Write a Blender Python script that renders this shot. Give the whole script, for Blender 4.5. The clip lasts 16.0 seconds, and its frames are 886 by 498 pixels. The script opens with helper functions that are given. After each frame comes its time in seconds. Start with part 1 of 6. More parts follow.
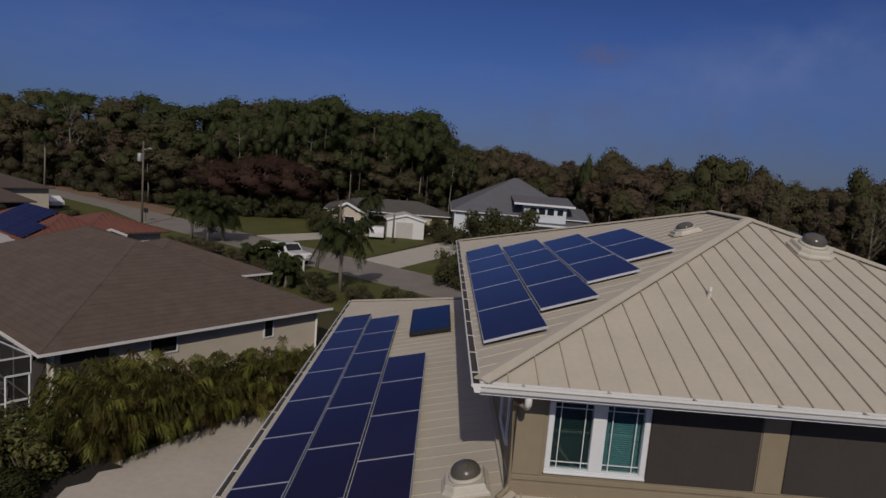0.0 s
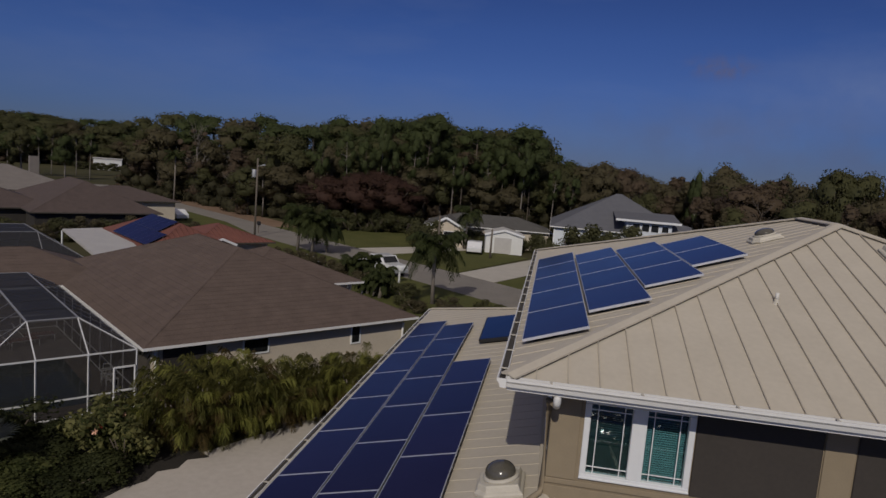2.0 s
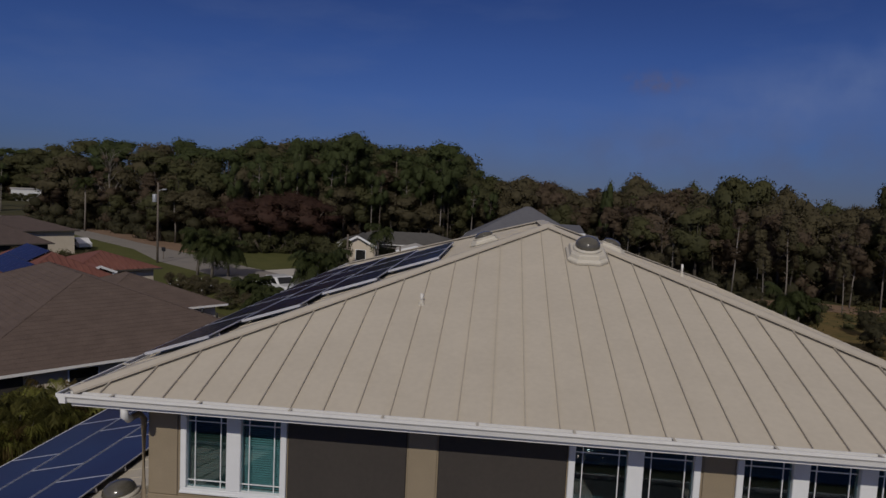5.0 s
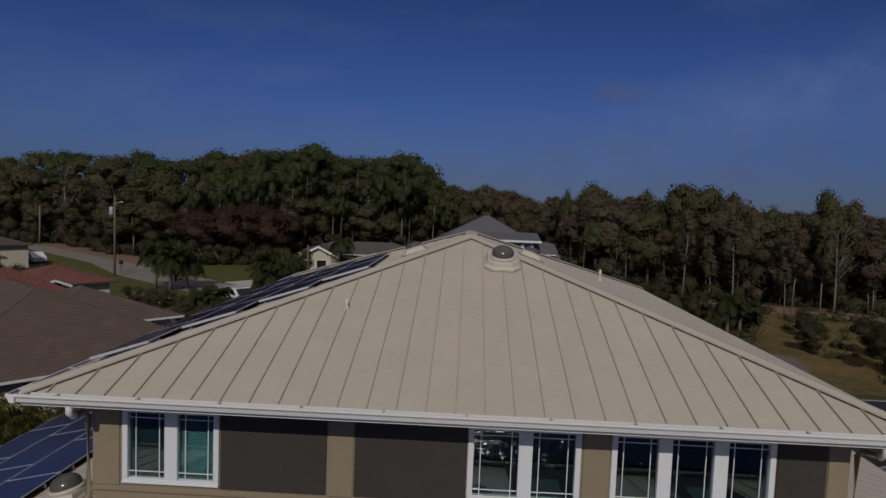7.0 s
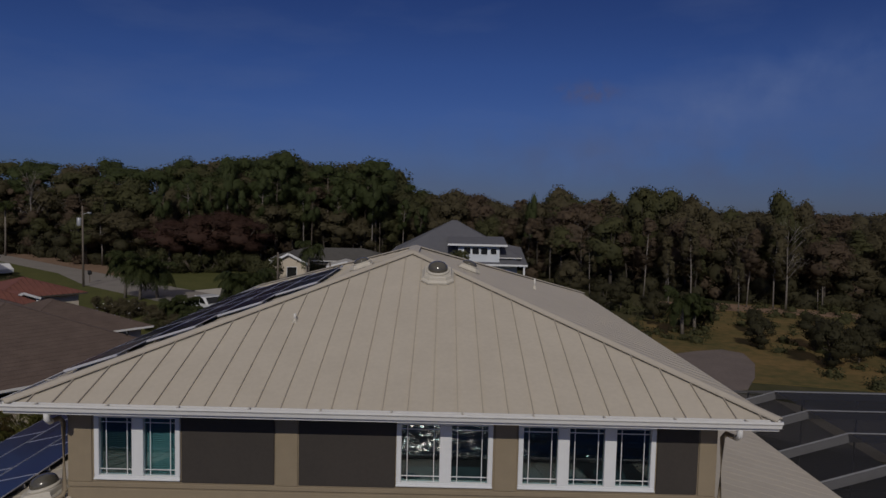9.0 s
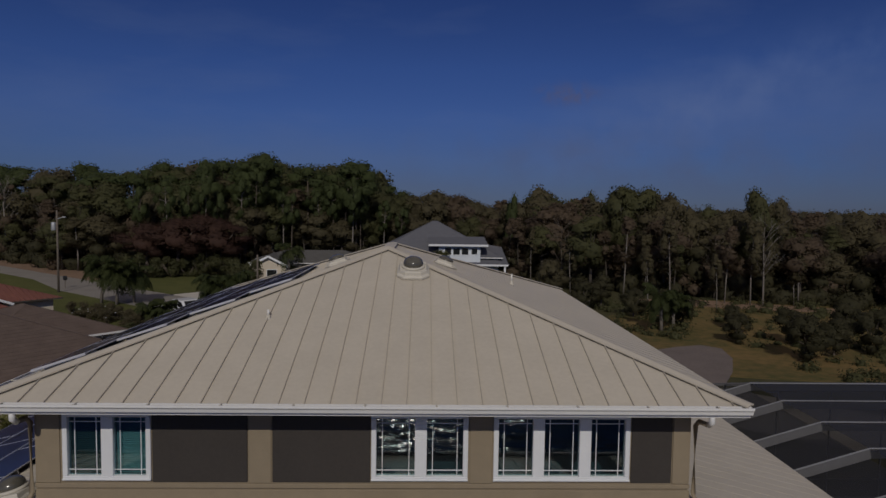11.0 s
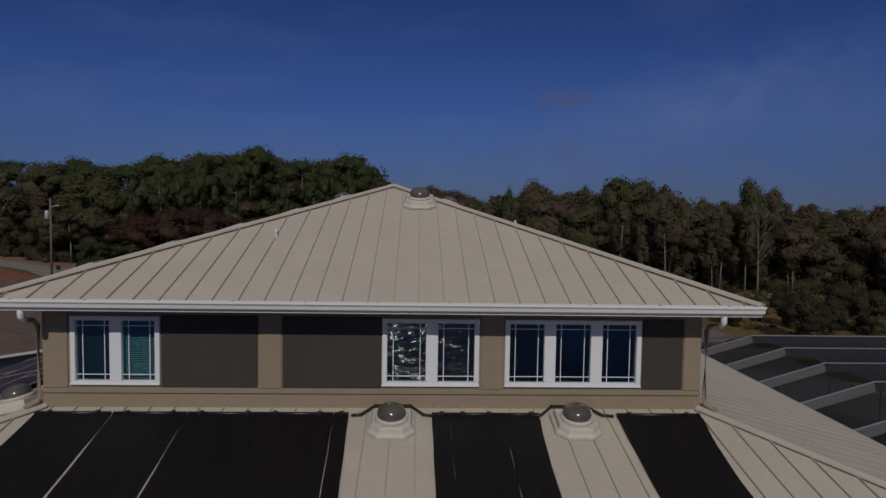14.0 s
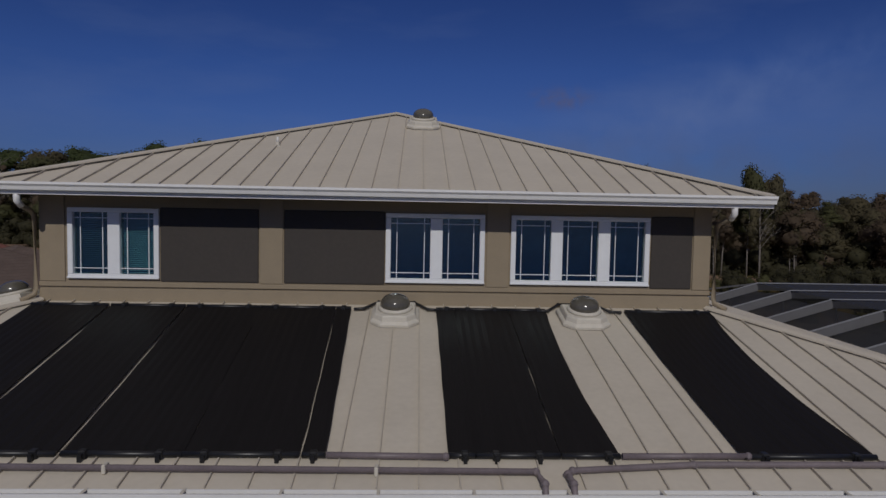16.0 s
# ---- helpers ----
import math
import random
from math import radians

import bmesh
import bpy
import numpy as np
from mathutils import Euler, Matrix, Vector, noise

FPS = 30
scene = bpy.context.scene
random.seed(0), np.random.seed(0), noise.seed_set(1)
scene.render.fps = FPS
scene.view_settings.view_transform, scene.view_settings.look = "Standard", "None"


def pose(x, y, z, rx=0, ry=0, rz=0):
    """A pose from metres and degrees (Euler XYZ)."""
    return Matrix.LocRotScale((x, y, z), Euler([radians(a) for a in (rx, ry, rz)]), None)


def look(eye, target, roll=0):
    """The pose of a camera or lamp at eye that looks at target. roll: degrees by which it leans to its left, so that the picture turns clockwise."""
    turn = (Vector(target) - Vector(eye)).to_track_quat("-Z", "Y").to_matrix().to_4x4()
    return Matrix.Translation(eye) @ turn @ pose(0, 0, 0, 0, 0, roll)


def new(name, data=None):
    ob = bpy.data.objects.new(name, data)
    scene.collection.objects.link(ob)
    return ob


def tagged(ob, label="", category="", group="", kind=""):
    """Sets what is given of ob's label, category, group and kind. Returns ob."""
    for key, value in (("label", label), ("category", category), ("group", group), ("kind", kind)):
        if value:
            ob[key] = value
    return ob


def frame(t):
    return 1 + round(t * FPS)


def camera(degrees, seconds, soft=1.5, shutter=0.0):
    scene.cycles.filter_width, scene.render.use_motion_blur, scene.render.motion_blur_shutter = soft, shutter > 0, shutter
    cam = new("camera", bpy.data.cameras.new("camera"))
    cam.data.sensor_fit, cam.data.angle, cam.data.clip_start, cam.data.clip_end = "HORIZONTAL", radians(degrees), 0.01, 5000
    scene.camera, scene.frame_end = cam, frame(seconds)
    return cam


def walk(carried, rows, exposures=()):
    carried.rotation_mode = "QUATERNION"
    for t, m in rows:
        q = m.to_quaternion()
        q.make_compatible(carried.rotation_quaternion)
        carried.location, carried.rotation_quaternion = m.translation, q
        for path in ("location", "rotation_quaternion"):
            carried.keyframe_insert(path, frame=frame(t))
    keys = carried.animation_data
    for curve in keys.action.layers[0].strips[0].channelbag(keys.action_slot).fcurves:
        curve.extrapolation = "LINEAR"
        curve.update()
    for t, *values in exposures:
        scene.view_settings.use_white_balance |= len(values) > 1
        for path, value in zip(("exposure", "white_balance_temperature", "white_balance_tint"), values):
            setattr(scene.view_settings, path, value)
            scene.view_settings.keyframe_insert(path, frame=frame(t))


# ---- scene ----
cam = camera(67.9, 16.0)
PATH = [
    (0, (-1.778, -9.138, 10.207), (-1.768, -7.156, 9.936), 4.8),
    (0.5, (-1.685, -9.202, 10.119), (-1.812, -7.225, 9.846), 4.8),
    (1, (-1.632, -9.26, 10.048), (-1.872, -7.293, 9.78), 4.8),
    (1.5, (-1.275, -9.195, 10.008), (-1.585, -7.236, 9.75), 4.8),
    (2, (-0.727, -9.081, 9.948), (-1.042, -7.121, 9.705), 4.6),
    (2.5, (-0.046, -8.936, 9.931), (-0.38, -6.978, 9.699), 4.4),
    (3, (0.67, -8.82, 9.907), (0.322, -6.863, 9.686), 4.2),
    (3.5, (1.623, -8.657, 9.924), (1.265, -6.7, 9.712), 3.9),
    (4, (2.66, -8.488, 9.951), (2.309, -6.529, 9.752), 3.8),
    (4.5, (3.522, -8.364, 10.004), (3.257, -6.39, 9.819), 3.4),
    (4.7, (3.825, -8.349, 10.035), (3.605, -6.369, 9.852), 3.0),
    (6.8, (4.961, -9.292, 10.205), (4.882, -7.299, 10.058), 2.5),
    (7, (5.068, -9.512, 10.227), (4.995, -7.518, 10.08), 2.2),
    (7.5, (5.323, -10.13, 10.379), (5.279, -8.136, 10.235), 1.9),
    (8, (5.623, -10.768, 10.525), (5.601, -8.774, 10.382), 1.6),
    (8.5, (5.8, -11.021, 10.624), (5.789, -9.026, 10.483), 1.4),
    (9, (5.905, -11.097, 10.685), (5.908, -9.102, 10.547), 1.4),
    (11.5, (6.071, -11.051, 10.365), (6.138, -9.056, 10.236), 0.8),
    (12, (6.019, -11.03, 10.139), (6.093, -9.035, 10.013), 0.9),
    (12.5, (5.938, -11.057, 9.868), (6.015, -9.062, 9.745), 0.9),
    (13, (5.871, -11.094, 9.571), (5.947, -9.099, 9.45), 0.8),
    (13.5, (5.796, -11.14, 9.226), (5.878, -9.145, 9.106), 0.9),
    (14, (5.78, -11.144, 8.819), (5.858, -9.149, 8.7), 0.9),
    (14.5, (5.772, -11.1, 8.371), (5.849, -9.105, 8.25), 0.9),
    (15, (5.803, -11.043, 7.96), (5.881, -9.048, 7.84), 0.9),
    (15.5, (5.815, -11.011, 7.491), (5.895, -9.016, 7.373), 1.1),
    (16, (5.734, -11.033, 7.036), (5.812, -9.038, 6.916), 1.1),
]
walk(cam, [(t, look(eye, target, roll)) for t, eye, target, roll in PATH],
     exposures=[(0, -0.25, 6650, 9.5), (2.5, -0.25, 6550, 9.5), (4.5, -0.32, 6500, 9.5), (7, -0.48, 6450, 9.5), (9, -0.56, 6430, 9.5), (13, -0.60, 6400, 9.5), (14.5, -0.55, 6250, 10), (16, -0.48, 6100, 10)])

# ---- world, sun, exposure ----
SUN_EL, SUN_AZ = 34.5, 1.6          # degrees; azimuth 0 shines straight along +y


def cloud(nt, co, below, centre, along, reach, width, amount, color):
    """A soft wisp of cloud about a direction, stretched along another; returns the mixed colour."""
    L = nt.links.new
    c, a = Vector(centre).normalized(), Vector(along)
    a = (a - c * a.dot(c)).normalized()
    b = c.cross(a)

    def node(op, *values):
        n = nt.nodes.new("ShaderNodeMath")
        n.operation = op
        for i, v in enumerate(values):
            if isinstance(v, float):
                n.inputs[i].default_value = v
            else:
                L(v, n.inputs[i])
        return n.outputs[0]

    def dot(axis, scale):
        n = nt.nodes.new("ShaderNodeVectorMath")
        n.operation = "DOT_PRODUCT"
        n.inputs[1].default_value = axis / scale
        L(co.outputs["Generated"], n.inputs[0])
        return n.outputs["Value"]

    u, v = dot(a, reach), dot(b, width)
    fall = node("EXPONENT", node("MULTIPLY", node("ADD", node("MULTIPLY", u, u), node("MULTIPLY", v, v)), -1.0))
    ahead = node("GREATER_THAN", dot(c, 1.0), 0.3)
    nz = nt.nodes.new("ShaderNodeTexNoise")
    nz.inputs["Scale"].default_value, nz.inputs["Detail"].default_value = 0.9 / width, 5.0
    L(co.outputs["Generated"], nz.inputs["Vector"])
    lump = node("MULTIPLY", node("MAXIMUM", node("SUBTRACT", nz.outputs["Fac"], 0.30), 0.0), amount * 3.0)
    mix = nt.nodes.new("ShaderNodeMixRGB")
    L(node("MINIMUM", node("MULTIPLY", node("MULTIPLY", fall, lump), ahead), 0.9), mix.inputs["Fac"])
    L(below, mix.inputs["Color1"])
    mix.inputs["Color2"].default_value = (*color, 1)
    return mix.outputs["Color"]


def setup_light():
    w = bpy.data.worlds.new("sky")
    scene.world = w
    w.use_nodes = True
    nt = w.node_tree
    nt.nodes.clear()
    out = nt.nodes.new("ShaderNodeOutputWorld")
    bg = nt.nodes.new("ShaderNodeBackground")
    sky = nt.nodes.new("ShaderNodeTexSky")
    sky.sky_type = "NISHITA"
    sky.sun_disc = False
    sky.sun_elevation = radians(SUN_EL)
    sky.sun_rotation = radians(180 + SUN_AZ)
    sky.altitude = 2200
    sky.air_density = 0.8
    sky.dust_density = 0.8
    sky.ozone_density = 3.5
    # thin high cloud
    co = nt.nodes.new("ShaderNodeTexCoord")
    mp = nt.nodes.new("ShaderNodeMapping")
    mp.inputs["Scale"].default_value = (1.3, 2.0, 5.5)
    mp.inputs["Rotation"].default_value = (0.1, 0.42, 0.2)
    mp.inputs["Location"].default_value = (0.35, 0.2, 0.6)
    nz = nt.nodes.new("ShaderNodeTexNoise")
    nz.inputs["Scale"].default_value = 1.6
    nz.inputs["Detail"].default_value = 7
    nz.inputs["Roughness"].default_value = 0.55
    rp = nt.nodes.new("ShaderNodeValToRGB")
    rp.color_ramp.elements[0].position, rp.color_ramp.elements[1].position = 0.45, 0.78
    rp.color_ramp.elements[0].color, rp.color_ramp.elements[1].color = (0, 0, 0, 1), (0.26, 0.26, 0.26, 1)
    mix = nt.nodes.new("ShaderNodeMixRGB")
    mix.inputs["Color2"].default_value = (7.4, 7.5, 7.2, 1)
    tint = nt.nodes.new("ShaderNodeMixRGB")
    tint.blend_type = "MULTIPLY"
    tint.inputs["Fac"].default_value = 1.0
    tint.inputs["Color2"].default_value = SKY_TINT
    L = nt.links.new
    L(co.outputs["Generated"], mp.inputs["Vector"])
    L(mp.outputs["Vector"], nz.inputs["Vector"])
    L(nz.outputs["Fac"], rp.inputs["Fac"])
    L(rp.outputs["Color"], mix.inputs["Fac"])
    L(sky.outputs["Color"], mix.inputs["Color1"])
    L(mix.outputs["Color"], tint.inputs["Color1"])
    # haze dulls the sky towards the horizon; above the view it is brightened as fill
    sp = nt.nodes.new("ShaderNodeSeparateXYZ")
    L(co.outputs["Generated"], sp.inputs[0])
    haze_and_fill = nt.nodes.new("ShaderNodeValToRGB")
    band = haze_and_fill.color_ramp.elements
    band[0].color, band[1].color = [(*[c / 3 for c in color], 1) for z, color in (HAZE_AND_FILL[0], HAZE_AND_FILL[-1])]
    for z, color in HAZE_AND_FILL[1:-1]:
        band.new(z).color = (*[c / 3 for c in color], 1)
    L(sp.outputs["Z"], haze_and_fill.inputs["Fac"])
    dull = nt.nodes.new("ShaderNodeMixRGB")
    dull.blend_type = "MULTIPLY"
    dull.inputs["Fac"].default_value = 1.0
    L(tint.outputs["Color"], dull.inputs["Color1"])
    L(haze_and_fill.outputs["Color"], dull.inputs["Color2"])
    # unseen bright band added high overhead to fill the shadows
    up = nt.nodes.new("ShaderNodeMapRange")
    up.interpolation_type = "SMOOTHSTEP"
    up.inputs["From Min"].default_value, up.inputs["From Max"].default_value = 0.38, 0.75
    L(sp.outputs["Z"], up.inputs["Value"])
    overhead_fill = nt.nodes.new("ShaderNodeMixRGB")
    overhead_fill.blend_type = "ADD"
    overhead_fill.inputs["Color2"].default_value = (*OVERHEAD_FILL, 1)
    L(up.outputs["Result"], overhead_fill.inputs["Fac"])
    L(dull.outputs["Color"], overhead_fill.inputs["Color1"])
    top = overhead_fill.outputs["Color"]
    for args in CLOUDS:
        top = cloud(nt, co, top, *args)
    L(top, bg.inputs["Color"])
    bg.inputs["Strength"].default_value = SKY_STRENGTH
    L(bg.outputs["Background"], out.inputs["Surface"])
    sd = bpy.data.lights.new("sun", "SUN")
    sd.energy, sd.angle, sd.color = SUN_POWER, radians(0.5), (1.0, 0.93, 0.83)
    so = new("sun", sd)
    d = Vector((math.sin(radians(SUN_AZ)) * math.cos(radians(SUN_EL)), math.cos(radians(SUN_AZ)) * math.cos(radians(SUN_EL)), -math.sin(radians(SUN_EL))))
    so.matrix_world = look((0, -40, 60), Vector((0, -40, 60)) + d)


# sky factors by height; from 0.55 up they are added shadow fill, out of view
HAZE_AND_FILL = [(0.0, (0.64, 0.60, 0.56)), (0.03, (0.74, 0.69, 0.64)), (0.07, (0.90, 0.88, 0.84)), (0.13, (1.08, 1.10, 1.08)), (0.20, (1.08, 1.16, 1.18)), (0.34, (0.92, 1.0, 1.10)),
        (0.55, (1.9, 1.6, 1.25)), (0.8, (2.3, 1.85, 1.3)), (1.0, (2.4, 1.9, 1.35))]
OVERHEAD_FILL = 2.3, 1.9, 1.5
CLOUDS = [
    ((0.208, 0.964, 0.164), (1, 0, 0), 0.035, 0.013, 0.75, (1.47, 1.37, 2.2)),
    ((0.388, 0.911, 0.144), (0.19, -0.094, 0.066), 0.26, 0.045, 0.55, (1.4, 2.13, 4.67)),
    ((0.40, 0.915, 0.06), (1, 0, 0), 0.40, 0.050, 0.50, (1.27, 1.6, 2.9)),
]
SKY_STRENGTH, SUN_POWER, SKY_TINT = 0.081, 2.28, (0.82, 0.97, 1.64, 1)
setup_light()


# ---- materials ----
MATS = {}


def material(name, color, rough=0.6, metal=0.0, var=0.15, scale=3.0, color2=None, bump=0.0, bump_scale=40.0, spec=0.5,
             coat=0.0, stretch=(1, 1, 1), island=0.0, random_ob=0.0):
    """Principled surface with variation at two scales."""
    m = bpy.data.materials.new(name)
    MATS[name] = m
    m.use_nodes = True
    nt = m.node_tree
    b = nt.nodes["Principled BSDF"]
    L = nt.links.new
    co = nt.nodes.new("ShaderNodeTexCoord")
    geo = nt.nodes.new("ShaderNodeNewGeometry")
    mp = nt.nodes.new("ShaderNodeMapping")
    mp.inputs["Scale"].default_value = stretch
    L(geo.outputs["Position"], mp.inputs["Vector"])
    n1 = nt.nodes.new("ShaderNodeTexNoise")
    n1.inputs["Scale"].default_value, n1.inputs["Detail"].default_value = scale, 5
    n2 = nt.nodes.new("ShaderNodeTexNoise")
    n2.inputs["Scale"].default_value, n2.inputs["Detail"].default_value = scale * 9, 3
    L(mp.outputs["Vector"], n1.inputs["Vector"])
    L(mp.outputs["Vector"], n2.inputs["Vector"])
    mixn = nt.nodes.new("ShaderNodeMath")
    mixn.operation = "MULTIPLY_ADD"
    L(n2.outputs["Fac"], mixn.inputs[0])
    mixn.inputs[1].default_value = 0.45
    half = nt.nodes.new("ShaderNodeMath")
    half.operation = "MULTIPLY"
    half.inputs[1].default_value = 0.55
    L(n1.outputs["Fac"], half.inputs[0])
    L(half.outputs[0], mixn.inputs[2])
    fac = mixn.outputs[0]
    if island or random_ob:
        add = nt.nodes.new("ShaderNodeMath")
        add.operation = "MULTIPLY_ADD"
        if island:
            L(geo.outputs["Random Per Island"], add.inputs[0])
        else:
            oi = nt.nodes.new("ShaderNodeObjectInfo")
            L(oi.outputs["Random"], add.inputs[0])
        add.inputs[1].default_value = island or random_ob
        sub = nt.nodes.new("ShaderNodeMath")
        sub.operation = "SUBTRACT"
        L(fac, sub.inputs[0])
        sub.inputs[1].default_value = 0.5 * (island or random_ob)
        L(sub.outputs[0], add.inputs[2])
        fac = add.outputs[0]
    rp = nt.nodes.new("ShaderNodeValToRGB")
    rp.color_ramp.elements[0].position, rp.color_ramp.elements[1].position = 0.3, 0.7
    c2 = color2 or tuple(min(1, c * (1 + var)) for c in color)
    c1 = color if color2 else tuple(c * (1 - var) for c in color)
    rp.color_ramp.elements[0].color, rp.color_ramp.elements[1].color = (*c1, 1), (*c2, 1)
    L(fac, rp.inputs["Fac"])
    L(rp.outputs["Color"], b.inputs["Base Color"])
    rr = nt.nodes.new("ShaderNodeMapRange")
    rr.inputs["To Min"].default_value, rr.inputs["To Max"].default_value = max(0.02, rough - 0.08), min(1, rough + 0.08)
    L(n1.outputs["Fac"], rr.inputs["Value"])
    L(rr.outputs["Result"], b.inputs["Roughness"])
    b.inputs["Metallic"].default_value = metal
    b.inputs["Specular IOR Level"].default_value = spec
    b.inputs["Coat Weight"].default_value = coat
    if bump:
        nb = nt.nodes.new("ShaderNodeTexNoise")
        nb.inputs["Scale"].default_value, nb.inputs["Detail"].default_value = bump_scale, 4
        L(mp.outputs["Vector"], nb.inputs["Vector"])
        bp = nt.nodes.new("ShaderNodeBump")
        bp.inputs["Strength"].default_value, bp.inputs["Distance"].default_value = bump, 0.02
        L(nb.outputs["Fac"], bp.inputs["Height"])
        L(bp.outputs["Normal"], b.inputs["Normal"])
    return m


def leaf_material(name, dark, light, trans=0.5, vary=0.2):
    m = material(name, dark, rough=0.65, color2=light, scale=0.7, island=vary, spec=0.12)
    nt = m.node_tree
    b = nt.nodes["Principled BSDF"]
    rp = b.inputs["Base Color"].links[0].from_socket
    tr = nt.nodes.new("ShaderNodeBsdfTranslucent")
    nt.links.new(rp, tr.inputs["Color"])
    mx = nt.nodes.new("ShaderNodeMixShader")
    mx.inputs["Fac"].default_value = trans
    out = nt.nodes["Material Output"]
    nt.links.new(b.outputs[0], mx.inputs[1])
    nt.links.new(tr.outputs[0], mx.inputs[2])
    nt.links.new(mx.outputs[0], out.inputs["Surface"])
    return m


def glass_material(name, tint=(1, 1, 1), strength=1.0):
    """A thin pane: clear, with Fresnel gloss."""
    m = bpy.data.materials.new(name)
    MATS[name] = m
    m.use_nodes = True
    nt = m.node_tree
    nt.nodes.clear()
    L = nt.links.new
    out = nt.nodes.new("ShaderNodeOutputMaterial")
    tr = nt.nodes.new("ShaderNodeBsdfTransparent")
    tr.inputs["Color"].default_value = (*tint, 1)
    gl = nt.nodes.new("ShaderNodeBsdfGlossy")
    gl.inputs["Roughness"].default_value = 0.03
    fr = nt.nodes.new("ShaderNodeFresnel")
    fr.inputs["IOR"].default_value = 1.5
    mul = nt.nodes.new("ShaderNodeMath")
    mul.operation = "MULTIPLY"
    mul.use_clamp = True
    mul.inputs[1].default_value = strength
    L(fr.outputs[0], mul.inputs[0])
    mx = nt.nodes.new("ShaderNodeMixShader")
    L(mul.outputs[0], mx.inputs["Fac"])
    L(tr.outputs[0], mx.inputs[1])
    L(gl.outputs[0], mx.inputs[2])
    L(mx.outputs[0], out.inputs["Surface"])
    return m


def screen_material(name, color, opacity):
    """Insect screen: a fine mesh, part open."""
    m = bpy.data.materials.new(name)
    MATS[name] = m
    m.use_nodes = True
    nt = m.node_tree
    b = nt.nodes["Principled BSDF"]
    b.inputs["Base Color"].default_value = (*color, 1)
    b.inputs["Roughness"].default_value = 0.7
    b.inputs["Alpha"].default_value = opacity
    return m


material("roof_metal", (0.50, 0.45, 0.37), rough=0.48, color2=(0.57, 0.515, 0.425), scale=1.3, random_ob=0.08, spec=0.09, bump=0.04, bump_scale=6)
material("blind_in_shade", (0.05, 0.075, 0.07), rough=0.7, var=0.1, scale=10)
material("roof_seam", (0.46, 0.412, 0.34), rough=0.5, var=0.15, scale=4)
material("gutter_white", (0.78, 0.77, 0.75), rough=0.4, var=0.06, scale=6)
material("gutter_inside", (0.055, 0.048, 0.040), rough=0.85, var=0.4, scale=9)
material("wall_tan", (0.255, 0.205, 0.138), rough=0.85, color2=(0.30, 0.24, 0.162), scale=2.5, bump=0.25, bump_scale=90)
material("trim_tan", (0.285, 0.228, 0.152), rough=0.7, var=0.08, scale=5)
material("panel_brown", (0.048, 0.040, 0.034), rough=0.75, var=0.14, scale=2.0, bump=0.1, bump_scale=120)
material("frame_white", (0.78, 0.79, 0.80), rough=0.35, var=0.04, scale=8)
material("blind", (0.33, 0.48, 0.49), rough=0.6, var=0.08, scale=10)
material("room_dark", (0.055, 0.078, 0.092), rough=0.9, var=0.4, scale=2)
# dark colour painted for the shade in the entry and under far eaves
material("lanai_shade", (0.035, 0.030, 0.026), rough=0.85, var=0.3, scale=2)
glass_material("window_glass", (0.54, 0.76, 0.79), 2.8)
material("pv_glass", (0.0165, 0.0120, 0.037), rough=0.16, color2=(0.021, 0.0160, 0.050), scale=0.9, coat=0.05, spec=0.3, random_ob=0.5)
material("pv_frame", (0.55, 0.56, 0.62), rough=0.35, metal=0.7, var=0.1, scale=8)
material("pv_edge_dark", (0.05, 0.055, 0.09), rough=0.4, metal=0.3, var=0.1, scale=8)
material("pv_edge", (0.60, 0.61, 0.66), rough=0.4, metal=0.3, var=0.06, scale=8)
material("collector_glass", (0.010, 0.014, 0.03), rough=0.12, var=0.3, scale=1.5, coat=0.5)
material("mat_black", (0.0088, 0.0078, 0.0080), rough=0.62, color2=(0.0132, 0.0116, 0.0118), scale=1.2, spec=0.12, bump=0.12, bump_scale=5, stretch=(6, 0.5, 1))
material("black_plastic", (0.012, 0.012, 0.013), rough=0.4, var=0.3, scale=9)
material("pipe_grey", (0.17, 0.14, 0.145), rough=0.5, var=0.22, scale=5)
material("flashing", (0.56, 0.52, 0.44), rough=0.6, var=0.10, scale=7)
material("dome", (0.098, 0.090, 0.072), rough=0.17, var=0.3, scale=6, coat=0.35, spec=0.5)
material("pvc_white", (0.7, 0.68, 0.64), rough=0.5, var=0.08, scale=9)
material("shingle_brown", (0.086, 0.060, 0.048), rough=0.9, color2=(0.140, 0.101, 0.082), scale=1.6, bump=0.5, bump_scale=24, random_ob=0.12)
material("shingle_umber", (0.066, 0.047, 0.041), rough=0.9, color2=(0.108, 0.078, 0.068), scale=1.6, bump=0.4, bump_scale=24)
material("shingle_dark", (0.07, 0.066, 0.06), rough=0.9, color2=(0.11, 0.104, 0.095), scale=1.4, bump=0.4, bump_scale=14)
material("shingle_grey", (0.098, 0.099, 0.113), rough=0.9, color2=(0.135, 0.136, 0.150), scale=1.4, bump=0.4, bump_scale=14)
material("shingle_pale", (0.17, 0.15, 0.135), rough=0.9, color2=(0.225, 0.20, 0.18), scale=1.2, bump=0.4, bump_scale=14)
material("roof_red", (0.135, 0.047, 0.034), rough=0.75, color2=(0.205, 0.078, 0.056), scale=1.2, bump=0.4, bump_scale=8)
material("roof_white", (0.44, 0.42, 0.40), rough=0.6, color2=(0.54, 0.52, 0.49), scale=0.8)
material("stucco_cream", (0.52, 0.45, 0.36), rough=0.9, color2=(0.60, 0.53, 0.43), scale=1.5, bump=0.3, bump_scale=40)
material("stucco_white", (0.66, 0.66, 0.64), rough=0.85, color2=(0.74, 0.74, 0.72), scale=1.2)
material("siding_blue", (0.60, 0.64, 0.68), rough=0.8, color2=(0.68, 0.71, 0.75), scale=1.0)
